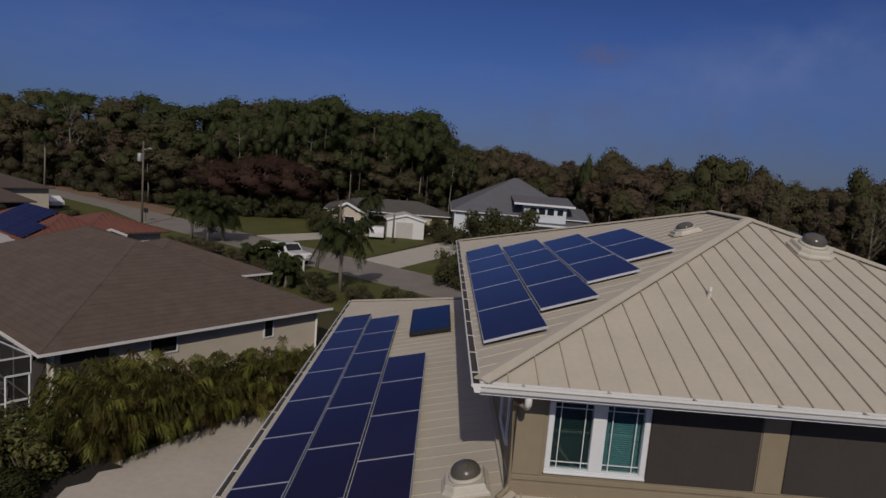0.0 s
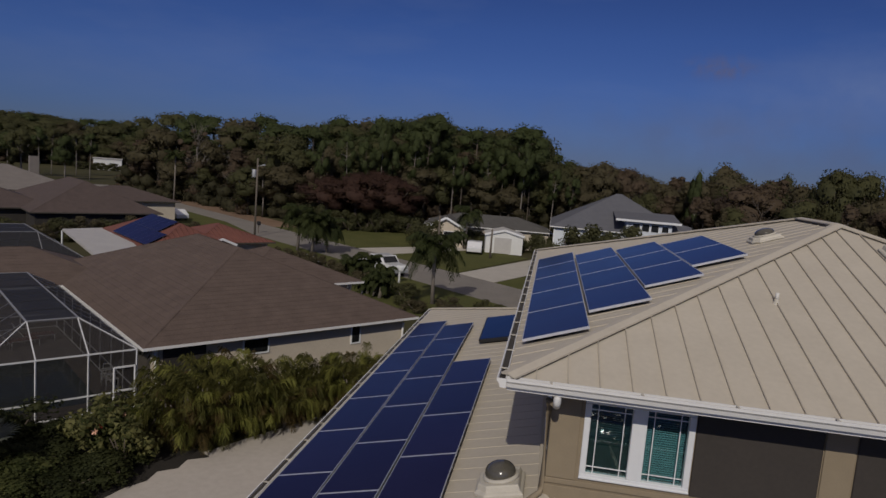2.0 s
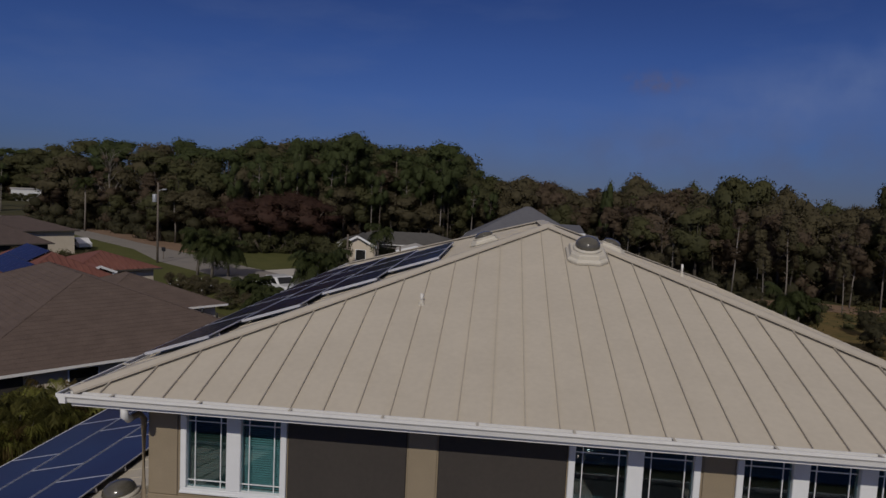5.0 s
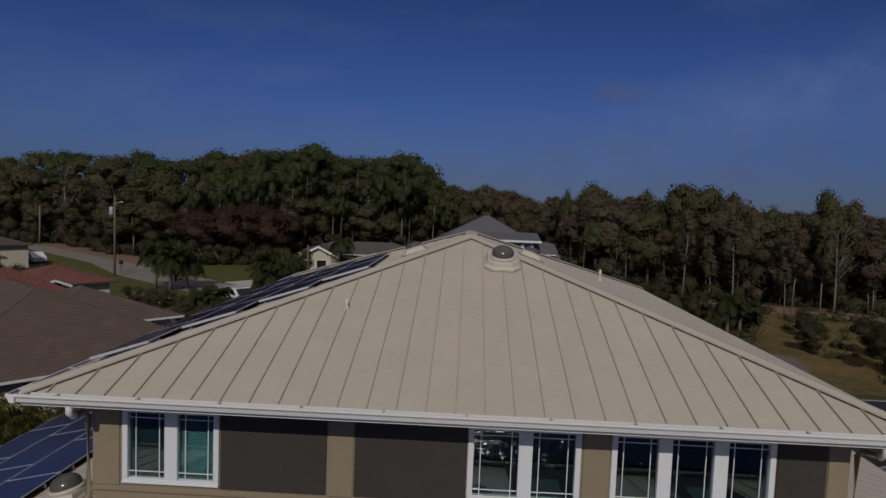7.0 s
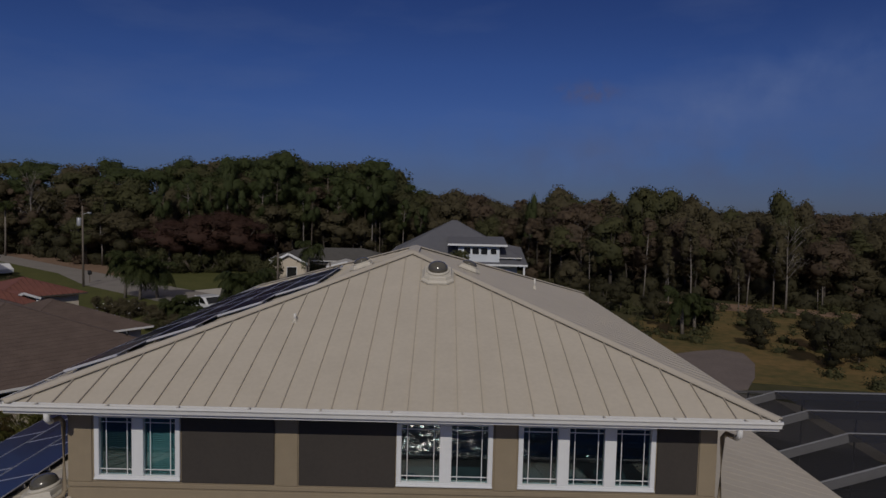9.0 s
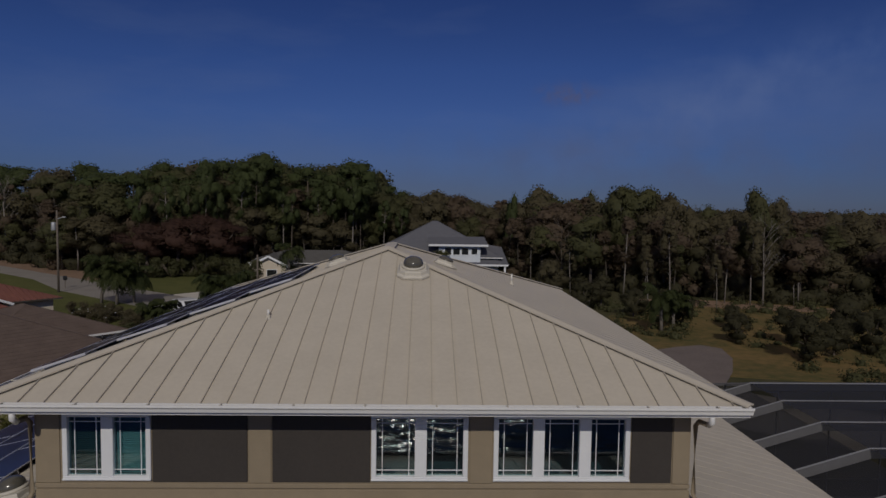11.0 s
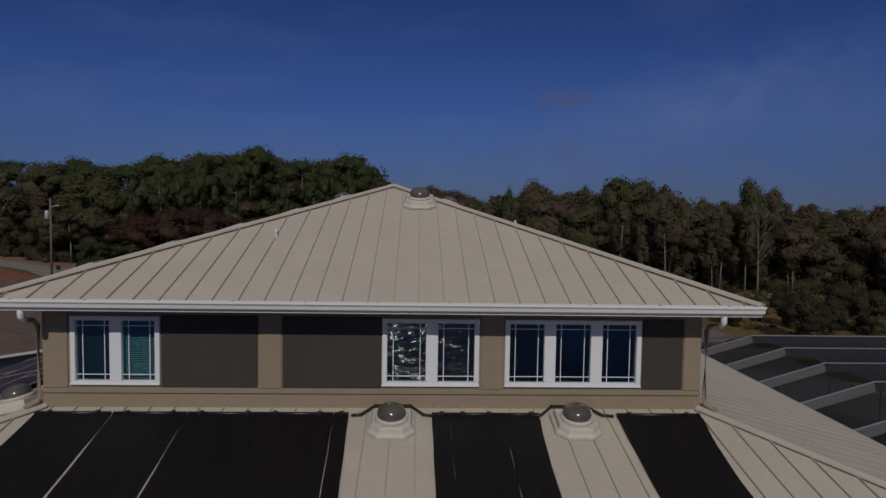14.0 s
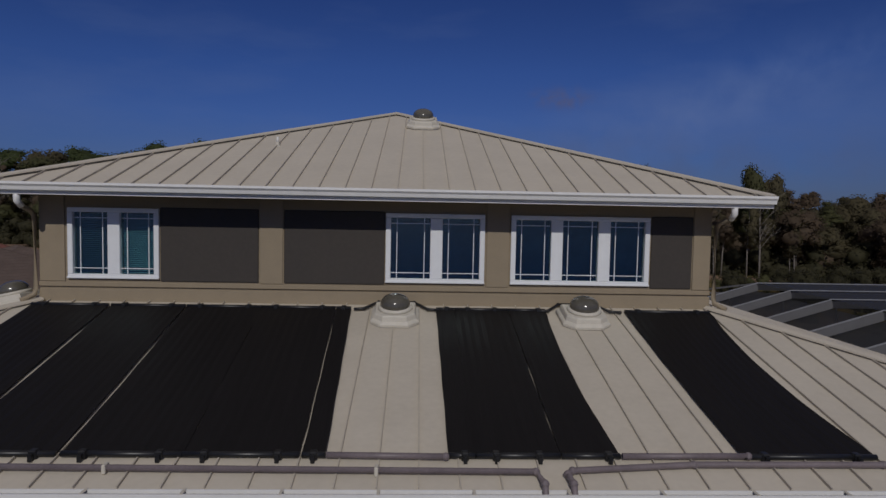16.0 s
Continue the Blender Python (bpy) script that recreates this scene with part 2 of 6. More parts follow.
material("dark_window", (0.014, 0.015, 0.016), rough=0.25, var=0.3, scale=4, coat=0.2)
material("concrete", (0.42, 0.385, 0.33), rough=0.9, color2=(0.52, 0.48, 0.42), scale=0.7, bump=0.3, bump_scale=25)
material("asphalt", (0.180, 0.162, 0.140), rough=0.92, color2=(0.255, 0.230, 0.20), scale=0.5, bump=0.3, bump_scale=30)
material("lawn", (0.068, 0.076, 0.024), rough=0.95, color2=(0.115, 0.113, 0.040), scale=0.35, bump=0.5, bump_scale=20, spec=0.1)
material("ground", (0.040, 0.046, 0.020), rough=0.95, color2=(0.095, 0.08, 0.042), scale=0.10, bump=0.5, bump_scale=8, spec=0.1)
material("earth", (0.16, 0.10, 0.06), rough=0.95, color2=(0.25, 0.16, 0.10), scale=0.4, bump=0.4, bump_scale=12)
# dark colour painted as the shadow gap under roof caps; also dark fascias
material("gap_shade_and_fascia", (0.07, 0.06, 0.05), rough=0.9, var=0.2)
material("water", (0.006, 0.009, 0.012), rough=0.125, var=0.2, scale=0.05, spec=0.3)
material("dry_grass", (0.060, 0.068, 0.026), rough=0.95, color2=(0.215, 0.138, 0.058), scale=0.16, bump=0.5, bump_scale=12, spec=0.1)
material("sand", (0.44, 0.395, 0.345), rough=0.95, color2=(0.55, 0.50, 0.445), scale=0.5, bump=0.3, bump_scale=15)
material("pad_gravel", (0.123, 0.099, 0.086), rough=0.95, color2=(0.180, 0.144, 0.126), scale=0.6, bump=0.3, bump_scale=15)
material("cage_white", (0.70, 0.70, 0.70), rough=0.45, var=0.06, scale=6)
material("cage_bronze", (0.115, 0.113, 0.118), rough=0.5, var=0.12, scale=6)
material("cage_grey", (0.27, 0.27, 0.28), rough=0.5, var=0.1, scale=6)
screen_material("screen", (0.02, 0.02, 0.024), 0.72)
screen_material("screen_open", (0.03, 0.026, 0.025), 0.64)
# ground under the hedge, with deep shade put in the colour
material("bed_shade", (0.022, 0.018, 0.014), rough=0.95, var=0.4, scale=3, bump=0.4, bump_scale=25)
material("sling_red", (0.16, 0.055, 0.04), rough=0.8, var=0.2, scale=8)
material("sling_pale", (0.42, 0.40, 0.37), rough=0.8, var=0.1, scale=8)
screen_material("screen_dense", (0.02, 0.02, 0.024), 0.84)
material("deck", (0.16, 0.14, 0.125), rough=0.8, var=0.3, scale=1.0)
material("pool_water", (0.01, 0.05, 0.055), rough=0.05, var=0.2, scale=2, bump=0.2, bump_scale=4)
material("bark", (0.085, 0.067, 0.05), rough=0.95, color2=(0.16, 0.13, 0.105), scale=5, bump=0.6, bump_scale=20)
material("bark_dark", (0.05, 0.042, 0.034), rough=0.95, color2=(0.09, 0.075, 0.06), scale=5, bump=0.6, bump_scale=20)
material("bark_pale", (0.17, 0.15, 0.13), rough=0.95, color2=(0.28, 0.25, 0.22), scale=4, bump=0.5, bump_scale=20)
material("palm_bark", (0.14, 0.12, 0.10), rough=0.95, color2=(0.24, 0.21, 0.18), scale=6, bump=0.5, bump_scale=20)
leaf_material("leaf_pine", (0.070, 0.086, 0.036), (0.098, 0.120, 0.048))
leaf_material("leaf_oak", (0.090, 0.092, 0.045), (0.124, 0.122, 0.056))
leaf_material("leaf_olive", (0.110, 0.096, 0.056), (0.149, 0.127, 0.074))
leaf_material("leaf_brown", (0.120, 0.091, 0.062), (0.163, 0.120, 0.084))
# undergrowth leaf, darkened for the shade of the woods; meadow bushes share it
leaf_material("leaf_under", (0.055, 0.053, 0.030), (0.095, 0.086, 0.048))
leaf_material("leaf_rust", (0.066, 0.041, 0.032), (0.108, 0.060, 0.045))
leaf_material("leaf_palm", (0.038, 0.050, 0.019), (0.082, 0.094, 0.034))
leaf_material("leaf_areca", (0.040, 0.044, 0.013), (0.140, 0.130, 0.036), 0.4)
leaf_material("leaf_areca_young", (0.115, 0.130, 0.032), (0.270, 0.262, 0.066), 0.45)
leaf_material("leaf_dark", (0.022, 0.028, 0.012), (0.055, 0.060, 0.022), 0.3)
leaf_material("leaf_hibiscus", (0.058, 0.070, 0.024), (0.215, 0.205, 0.080), 0.45, 0.5)
leaf_material("leaf_areca_dry", (0.060, 0.046, 0.018), (0.165, 0.118, 0.045), 0.4)
leaf_material("leaf_shrub", (0.052, 0.070, 0.025), (0.140, 0.145, 0.052))
leaf_material("leaf_silver", (0.13, 0.145, 0.12), (0.27, 0.28, 0.23))
material("flower_red", (0.55, 0.06, 0.03), rough=0.6, var=0.2)
material("flower_peach", (0.65, 0.36, 0.24), rough=0.6, var=0.2)
material("pole_wood", (0.15, 0.125, 0.10), rough=0.9, var=0.25, scale=3)
material("steel_grey", (0.42, 0.43, 0.44), rough=0.5, metal=0.4, var=0.1)
material("car_white", (0.75, 0.75, 0.75), rough=0.25, var=0.03, coat=0.5)
material("car_dark", (0.025, 0.026, 0.03), rough=0.25, var=0.1, coat=0.5)
material("tyre", (0.015, 0.015, 0.015), rough=0.9, var=0.2)


# ---- building helpers ----
def mesh_of(name, bm, mat):
    me = bpy.data.meshes.new(name)
    bm.normal_update()
    bm.to_mesh(me)
    bm.free()
    me.materials.append(MATS[mat])
    return me


def part(name, bm, mat, parent, label=""):
    ob = new(name, mesh_of(name, bm, mat))
    ob.parent = parent
    if label:
        ob["label"] = label
    return ob


def thing(name, label, category, at=(0, 0, 0), turn=0.0, group="", kind=""):
    ob = new(name)
    ob.matrix_basis = pose(*at, 0, 0, turn)
    ob.empty_display_size = 0.2
    return tagged(ob, label, category, group, kind)


def structure(name, bm, mat, label, category):
    return tagged(new(name, mesh_of(name, bm, mat)), label, category, kind="structure")


def quad_prism(bm, base, up):
    """A solid between a polygon and the same polygon moved by up."""
    a = [bm.verts.new(p) for p in base]
    b = [bm.verts.new(Vector(p) + Vector(up)) for p in base]
    n = len(a)
    bm.faces.new(list(reversed(a)))
    bm.faces.new(b)
    for i in range(n):
        bm.faces.new((a[i], a[(i + 1) % n], b[(i + 1) % n], b[i]))


def box(bm, x0, x1, y0, y1, z0, z1):
    quad_prism(bm, [(x0, y0, z0), (x1, y0, z0), (x1, y1, z0), (x0, y1, z0)], (0, 0, z1 - z0))


def bevel_box(bm, x0, x1, y0, y1, z0, z1, r=0.01):
    k = bmesh.new()
    box(k, x0, x1, y0, y1, z0, z1)
    bmesh.ops.bevel(k, geom=k.edges[:], offset=r, segments=1, affect="EDGES")
    me = bpy.data.meshes.new("tmp")
    k.to_mesh(me)
    k.free()
    bm.from_mesh(me)
    bpy.data.meshes.remove(me)


def beam(bm, p, q, w, h=None, up=(0, 0, 1)):
    """A rectangular bar from p to q."""
    p, q = Vector(p), Vector(q)
    h = h or w
    d = (q - p).normalized()
    s = d.cross(Vector(up))
    if s.length < 1e-4:
        s = d.cross(Vector((0, 1, 0)))
    s.normalize()
    t = s.cross(d)
    base = [p + s * (a * w / 2) + t * (b * h / 2) for a, b in ((-1, -1), (1, -1), (1, 1), (-1, 1))]
    quad_prism(bm, base, q - p)


def tube(bm, pts, radii, n=10, caps=True):
    """A round tube along points."""
    rings = []
    pts = [Vector(p) for p in pts]
    for i, p in enumerate(pts):
        d = (pts[min(i + 1, len(pts) - 1)] - pts[max(i - 1, 0)]).normalized()
        s = d.cross(Vector((0, 0, 1)))
        if s.length < 1e-3:
            s = Vector((1, 0, 0))
        s.normalize()
        t = s.cross(d)
        r = radii if isinstance(radii, (int, float)) else radii[i]
        rings.append([bm.verts.new(p + (s * math.cos(a) + t * math.sin(a)) * r) for a in [2 * math.pi * k / n for k in range(n)]])
    for a, b in zip(rings, rings[1:]):
        for k in range(n):
            f = bm.faces.new((a[k], a[(k + 1) % n], b[(k + 1) % n], b[k]))
            f.smooth = True
    if caps:
        bm.faces.new(list(reversed(rings[0])))
        bm.faces.new(rings[-1])


def lathe(bm, profile, n=20, at=(0, 0, 0), smooth=True):
    """A body of revolution about z from (radius, height) pairs."""
    at = Vector(at)
    rings = [[bm.verts.new(at + Vector((r * math.cos(2 * math.pi * k / n), r * math.sin(2 * math.pi * k / n), z))) for k in range(n)] for r, z in profile]
    for a, b in zip(rings, rings[1:]):
        for k in range(n):
            f = bm.faces.new((a[k], a[(k + 1) % n], b[(k + 1) % n], b[k]))
            f.smooth = smooth
    bm.faces.new(rings[-1])
    bm.faces.new(list(reversed(rings[0])))


# ---- ground ----
U, V = Vector((0.628, 0.778, 0)), Vector((-0.778, 0.628, 0))   # the street grid of the neighbours
NA = Vector((-15.31, 12.83, 0))


def uw(u, w, z=0.0):
    return NA + U * u + V * w + Vector((0, 0, z))


def flat(name, pts, z, mat, label, category):
    bm = bmesh.new()
    quad_prism(bm, [(p[0], p[1], z - 0.15) for p in pts], (0, 0, 0.15))
    return structure(name, bm, mat, label, category)


def build_ground():
    # open water behind the house: wind ripples near the shore, flat beyond
    rng = np.random.default_rng(4)
    xs, ys = np.arange(-7, 15.01, 0.075), np.arange(-16, -52, -0.19)
    gx, gy = np.meshgrid(xs, ys)
    gz = np.apply_along_axis(lambda row: np.convolve(row, np.ones(13) / 13, "same"), 1, rng.normal(0, 0.055, gx.shape))
    n, m = gx.shape
    i = np.arange(n * m).reshape(n, m)
    quads = np.stack([i[:-1, :-1], i[1:, :-1], i[1:, 1:], i[:-1, 1:]], axis=-1).reshape(-1, 4).tolist()
    verts = np.stack([gx, gy, gz + 0.08], axis=-1).reshape(-1, 3).tolist()
    k = len(verts)
    x0, x1, y0, y1 = xs[0], xs[-1], ys[0], ys[-1]
    for a in ((-400, x0, -500, y0), (x1, 400, -500, y0), (x0, x1, -500, y1)):
        verts += [(a[0], a[2], 0.06), (a[1], a[2], 0.06), (a[1], a[3], 0.06), (a[0], a[3], 0.06)]
        quads.append([k, k + 1, k + 2, k + 3])
        k += 4
    me = bpy.data.meshes.new("water")
    me.from_pydata(verts, [], quads)
    me.materials.append(MATS["water"])
    tagged(new("water", me), "rippled dark blue water behind the house", "water", kind="structure")
    bm = bmesh.new()
    R, n = 2500.0, 24
    xs = sorted([-R, -900, -400, -200] + [-150 + 12.5 * i for i in range(25)] + [200, 400, 900, R])
    grid = [[bm.verts.new((x, y, 0 if max(abs(x), abs(y)) < 150 else 0.0)) for x in xs] for y in xs]
    for a, b in zip(grid, grid[1:]):
        for k in range(len(xs) - 1):
            bm.faces.new((a[k], a[k + 1], b[k + 1], b[k]))
    structure("ground", bm, "ground", "scrubby green and brown ground under the neighbourhood", "ground")
    flat("road", [uw(28.4, -60), uw(35.2, -60), uw(35.2, 140), uw(31.2, 140), uw(31.0, 64), uw(28.4, 50)], 0.03, "asphalt", "grey asphalt street with worn surface", "road")
    flat("lawn_1", [uw(35.25, 37.6), uw(52, 37.2), uw(56, 52), uw(35.25, 58)], 0.06, "lawn", "mown green lawn before the woods", "lawn")
    flat("driveway_1", [uw(35.25, 32.6), uw(50, 33.6), uw(50, 37.1), uw(35.25, 37.5)], 0.05, "concrete", "pale concrete driveway", "driveway")
    flat("lawn_2", [uw(35.25, 20.6), uw(52, 26.2), uw(52, 33.4), uw(35.25, 32.4)], 0.06, "lawn", "mown green lawn between driveways", "lawn")
    flat("driveway_2", [uw(35.25, 15.6), uw(54, 20.6), uw(54, 26.0), uw(35.25, 20.4)], 0.05, "concrete", "pale concrete driveway of the far houses", "driveway")
    flat("lawn_3", [uw(35.25, 2.0), uw(50, 3.0), uw(52, 19.8), uw(35.25, 15.4)], 0.06, "lawn", "mown green lawn beside the street", "lawn")
    flat("verge", [uw(19.5, -6), uw(28.35, -6), uw(28.35, 50), uw(30.9, 64), uw(30.9, 90), uw(19.5, 90)], 0.05, "lawn", "grass verge along the street", "lawn")
    flat("roadside", [uw(35.25, 58.2), uw(39.5, 56), uw(40.5, 90), uw(35.25, 135)], 0.045, "earth", "bare brown earth along the far side of the street", "earth")
    flat("side_path", [(-5.5, -14), (-13.0, 2.0), (-13.4, 6.6), (-11.3, 10.1), (-8.0, 16.0), (-5.5, 17)], 0.04, "sand", "pale sandy side yard beside the house", "path")
    # dark sheet painted as the deep shade on the ground by the hedge
    flat("planting_bed", [(-12.3, 6.6), (-12.15, 7.3), (-11.8, 7.9), (-11.85, 8.5), (-11.4, 8.9), (-11.45, 9.5), (-10.9, 9.9), (-13.6, 11.4), (-16.0, 11.6), (-23.5, 5.6), (-19.0, 0.5), (-13.6, 2.0)], 0.055, "bed_shade", "ground under the hedge plants, coloured dark for deep shade", "planting bed")
    flat("meadow", [(22, 30), (60, 22), (90, 40), (60, 62), (37, 64), (24, 52)], 0.04, "dry_grass", "dry yellow-green meadow before the trees", "meadow")
    flat("gravel_pad", [(21.5, 26.5), (24.4, 27.6), (26.1, 30.3), (27.9, 34.1), (28.6, 37.4), (27.5, 38.6), (25.4, 37.9), (22.0, 36.0)], 0.07, "pad_gravel", "bare greyish gravel pad in the meadow", "gravel")
    flat("dirt_bank", [(30, 60.5), (50, 54.0), (52, 57.0), (38, 63.6), (31, 63.8)], 0.08, "earth", "bare orange-brown earth at the wood's edge", "earth")


build_ground()


# ---- the house ----
XL, XR, YF, YB, ZE = -1.09, 11.41, -0.72, 14.45, 7.32     # upper eaves
WX0, WX1, WY0, WY1 = -0.45, 10.72, 0.0, 13.7              # upper walls
LX0, LX1, LY0, LY1, LZ = -5.05, 14.95, -4.90, 16.3, 5.42   # lower eaves; height where they meet the walls
PL = 0.232                                               # lower pitch
MX = (XL + XR) / 2
HALF = (XR - XL) / 2
AY, ZR = 5.80, 9.41                                     # front end of the ridge
RUNF = AY - YF
PS, PF = (ZR - ZE) / HALF, (ZR - ZE) / RUNF              # upper pitches, side and front


def roof_slope(parent, o, e, inn, length, pitch, run, kinks, mat="roof_metal", spacing=0.4085, shift=0.0, lo=None, seam=0.038, seam_mat="roof_seam"):
    """Standing-seam panels side by side; run(u) says how far in the slope reaches, lo(u) where it begins."""
    o, e, inn = Vector(o), Vector(e), Vector(inn)
    lo = lo or (lambda u: 0.0)

    def at(u, r, h=0.0):
        return o + e * u + inn * r + Vector((0, 0, pitch * r + h))

    cuts = [0.0]
    u = shift if shift > 0.02 else spacing
    while u < length - 0.02:
        cuts.append(u)
        u += spacing
    cuts.append(length)
    for a, b in zip(cuts, cuts[1:]):
        mid = [k for k in kinks if a + 1e-3 < k < b - 1e-3]
        top = [(b, run(b))] + [(k, run(k)) for k in reversed(mid)] + [(a, run(a))]
        low = [(a, lo(a))] + [(k, lo(k)) for k in mid] + [(b, lo(b))]
        pts = []
        for q in low + top:
            p = at(*q)
            if not pts or (p - pts[-1]).length > 1e-3:
                pts.append(p)
        if (pts[0] - pts[-1]).length < 1e-3:
            pts.pop()
        if len(pts) < 3:
            continue
        bm = bmesh.new()
        quad_prism(bm, [p - Vector((0, 0, 0.02)) for p in pts], (0, 0, 0.02))
        ob = part("roof_panel", bm, mat, parent)
        if a > 0 and run(a) - lo(a) > 0.15:
            bm = bmesh.new()
            beam(bm, at(a, lo(a) + 0.01, seam * 0.36), at(a, run(a) - 0.02, seam * 0.36), 0.014, seam)
            part("seam", bm, seam_mat, ob)


def cap(name, parent, p, q, w, mat, lift=0.06):
    """A folded ridge or hip cap."""
    p, q = Vector(p), Vector(q)
    d = (q - p).normalized()
    s = d.cross(Vector((0, 0, 1))).normalized()
    bm = bmesh.new()
    up, dn = Vector((0, 0, lift)), Vector((0, 0, lift - w * 0.22))
    a = [p - s * w + dn, p + up, p + s * w + dn]
    b = [q - s * w + dn, q + up, q + s * w + dn]
    va, vb = [bm.verts.new(x) for x in a], [bm.verts.new(x) for x in b]
    va2, vb2 = [bm.verts.new(x - Vector((0, 0, 0.025))) for x in a], [bm.verts.new(x - Vector((0, 0, 0.025))) for x in b]
    for k in range(2):
        bm.faces.new((va[k], va[k + 1], vb[k + 1], vb[k]))
        bm.faces.new((va2[k + 1], va2[k], vb2[k], vb2[k + 1]))
    for k in (0, 2):
        bm.faces.new((va[k], vb[k], vb2[k], va2[k]))
    for f, g in ((va, va2), (vb, vb2)):
        bm.faces.new((f[0], f[1], g[1], g[0]))
        bm.faces.new((f[1], f[2], g[2], g[1]))
    bmesh.ops.recalc_face_normals(bm, faces=bm.faces[:])
    ob = part(name, bm, mat, parent)
    # dark strips along both edges paint in the shadow gap below the cap
    for k in (-1, 1):
        bm = bmesh.new()
        z = Vector((0, 0, lift - w * 0.22 - 0.025))
        beam(bm, p + s * (k * (w - 0.012)) + z, q + s * (k * (w - 0.012)) + z, 0.02, 0.035)
        part("closure_strip", bm, "gap_shade_and_fascia", ob)
    return ob


def gutter(parent, p, q, out, mat="gutter_white", size=0.125, straps=0.9):
    """An open K-style gutter from p to q; p and q lie on its top inner edge; out points away from the wall."""
    p, q, out = Vector(p), Vector(q), Vector(out)
    prof = [(0, 0), (0, -size), (size * 0.62, -size), (size * 0.75, -size * 0.55), (size, -size * 0.3), (size, 0),
            (size - 0.022, 0), (size - 0.022, -size * 0.27), (size * 0.62, -size * 0.62), (size * 0.5, -size + 0.014), (0.014, -size + 0.014), (0.014, 0)]
    bm = bmesh.new()
    ra = [bm.verts.new(p + out * a + Vector((0, 0, b))) for a, b in prof]
    rb = [bm.verts.new(q + out * a + Vector((0, 0, b))) for a, b in prof]
    n = len(prof)
    for i in range(n):
        bm.faces.new((ra[i], ra[(i + 1) % n], rb[(i + 1) % n], rb[i]))
    for i, j in ((0, 5), ):
        bm.faces.new(ra[0:6])
        bm.faces.new(list(reversed(rb[0:6])))
    bmesh.ops.recalc_face_normals(bm, faces=bm.faces[:])
    g = part("gutter", bm, mat, parent)
    # dirty bed
    bm = bmesh.new()
    d = (q - p).normalized()
    quad_prism(bm, [p + out * 0.02 + d * 0.02 - Vector((0, 0, 0.045)), p + out * (size - 0.026) + d * 0.02 - Vector((0, 0, 0.045)),
                    q + out * (size - 0.026) - d * 0.02 - Vector((0, 0, 0.045)), q + out * 0.02 - d * 0.02 - Vector((0, 0, 0.045))], (0, 0, 0.01))
    part("gutter_bed", bm, "gutter_inside", g, "dark leaf dirt in the gutter")
    m = int((q - p).length / straps)
    for i in range(m):
        c = p + (q - p) * ((i + 0.5) / m)
        bm = bmesh.new()
        beam(bm, c - out * 0.02 - Vector((0, 0, 0.004)), c + out * (size - 0.004) - Vector((0, 0, 0.004)), 0.03, 0.012)
        part("strap", bm, "flashing", g)
    return g


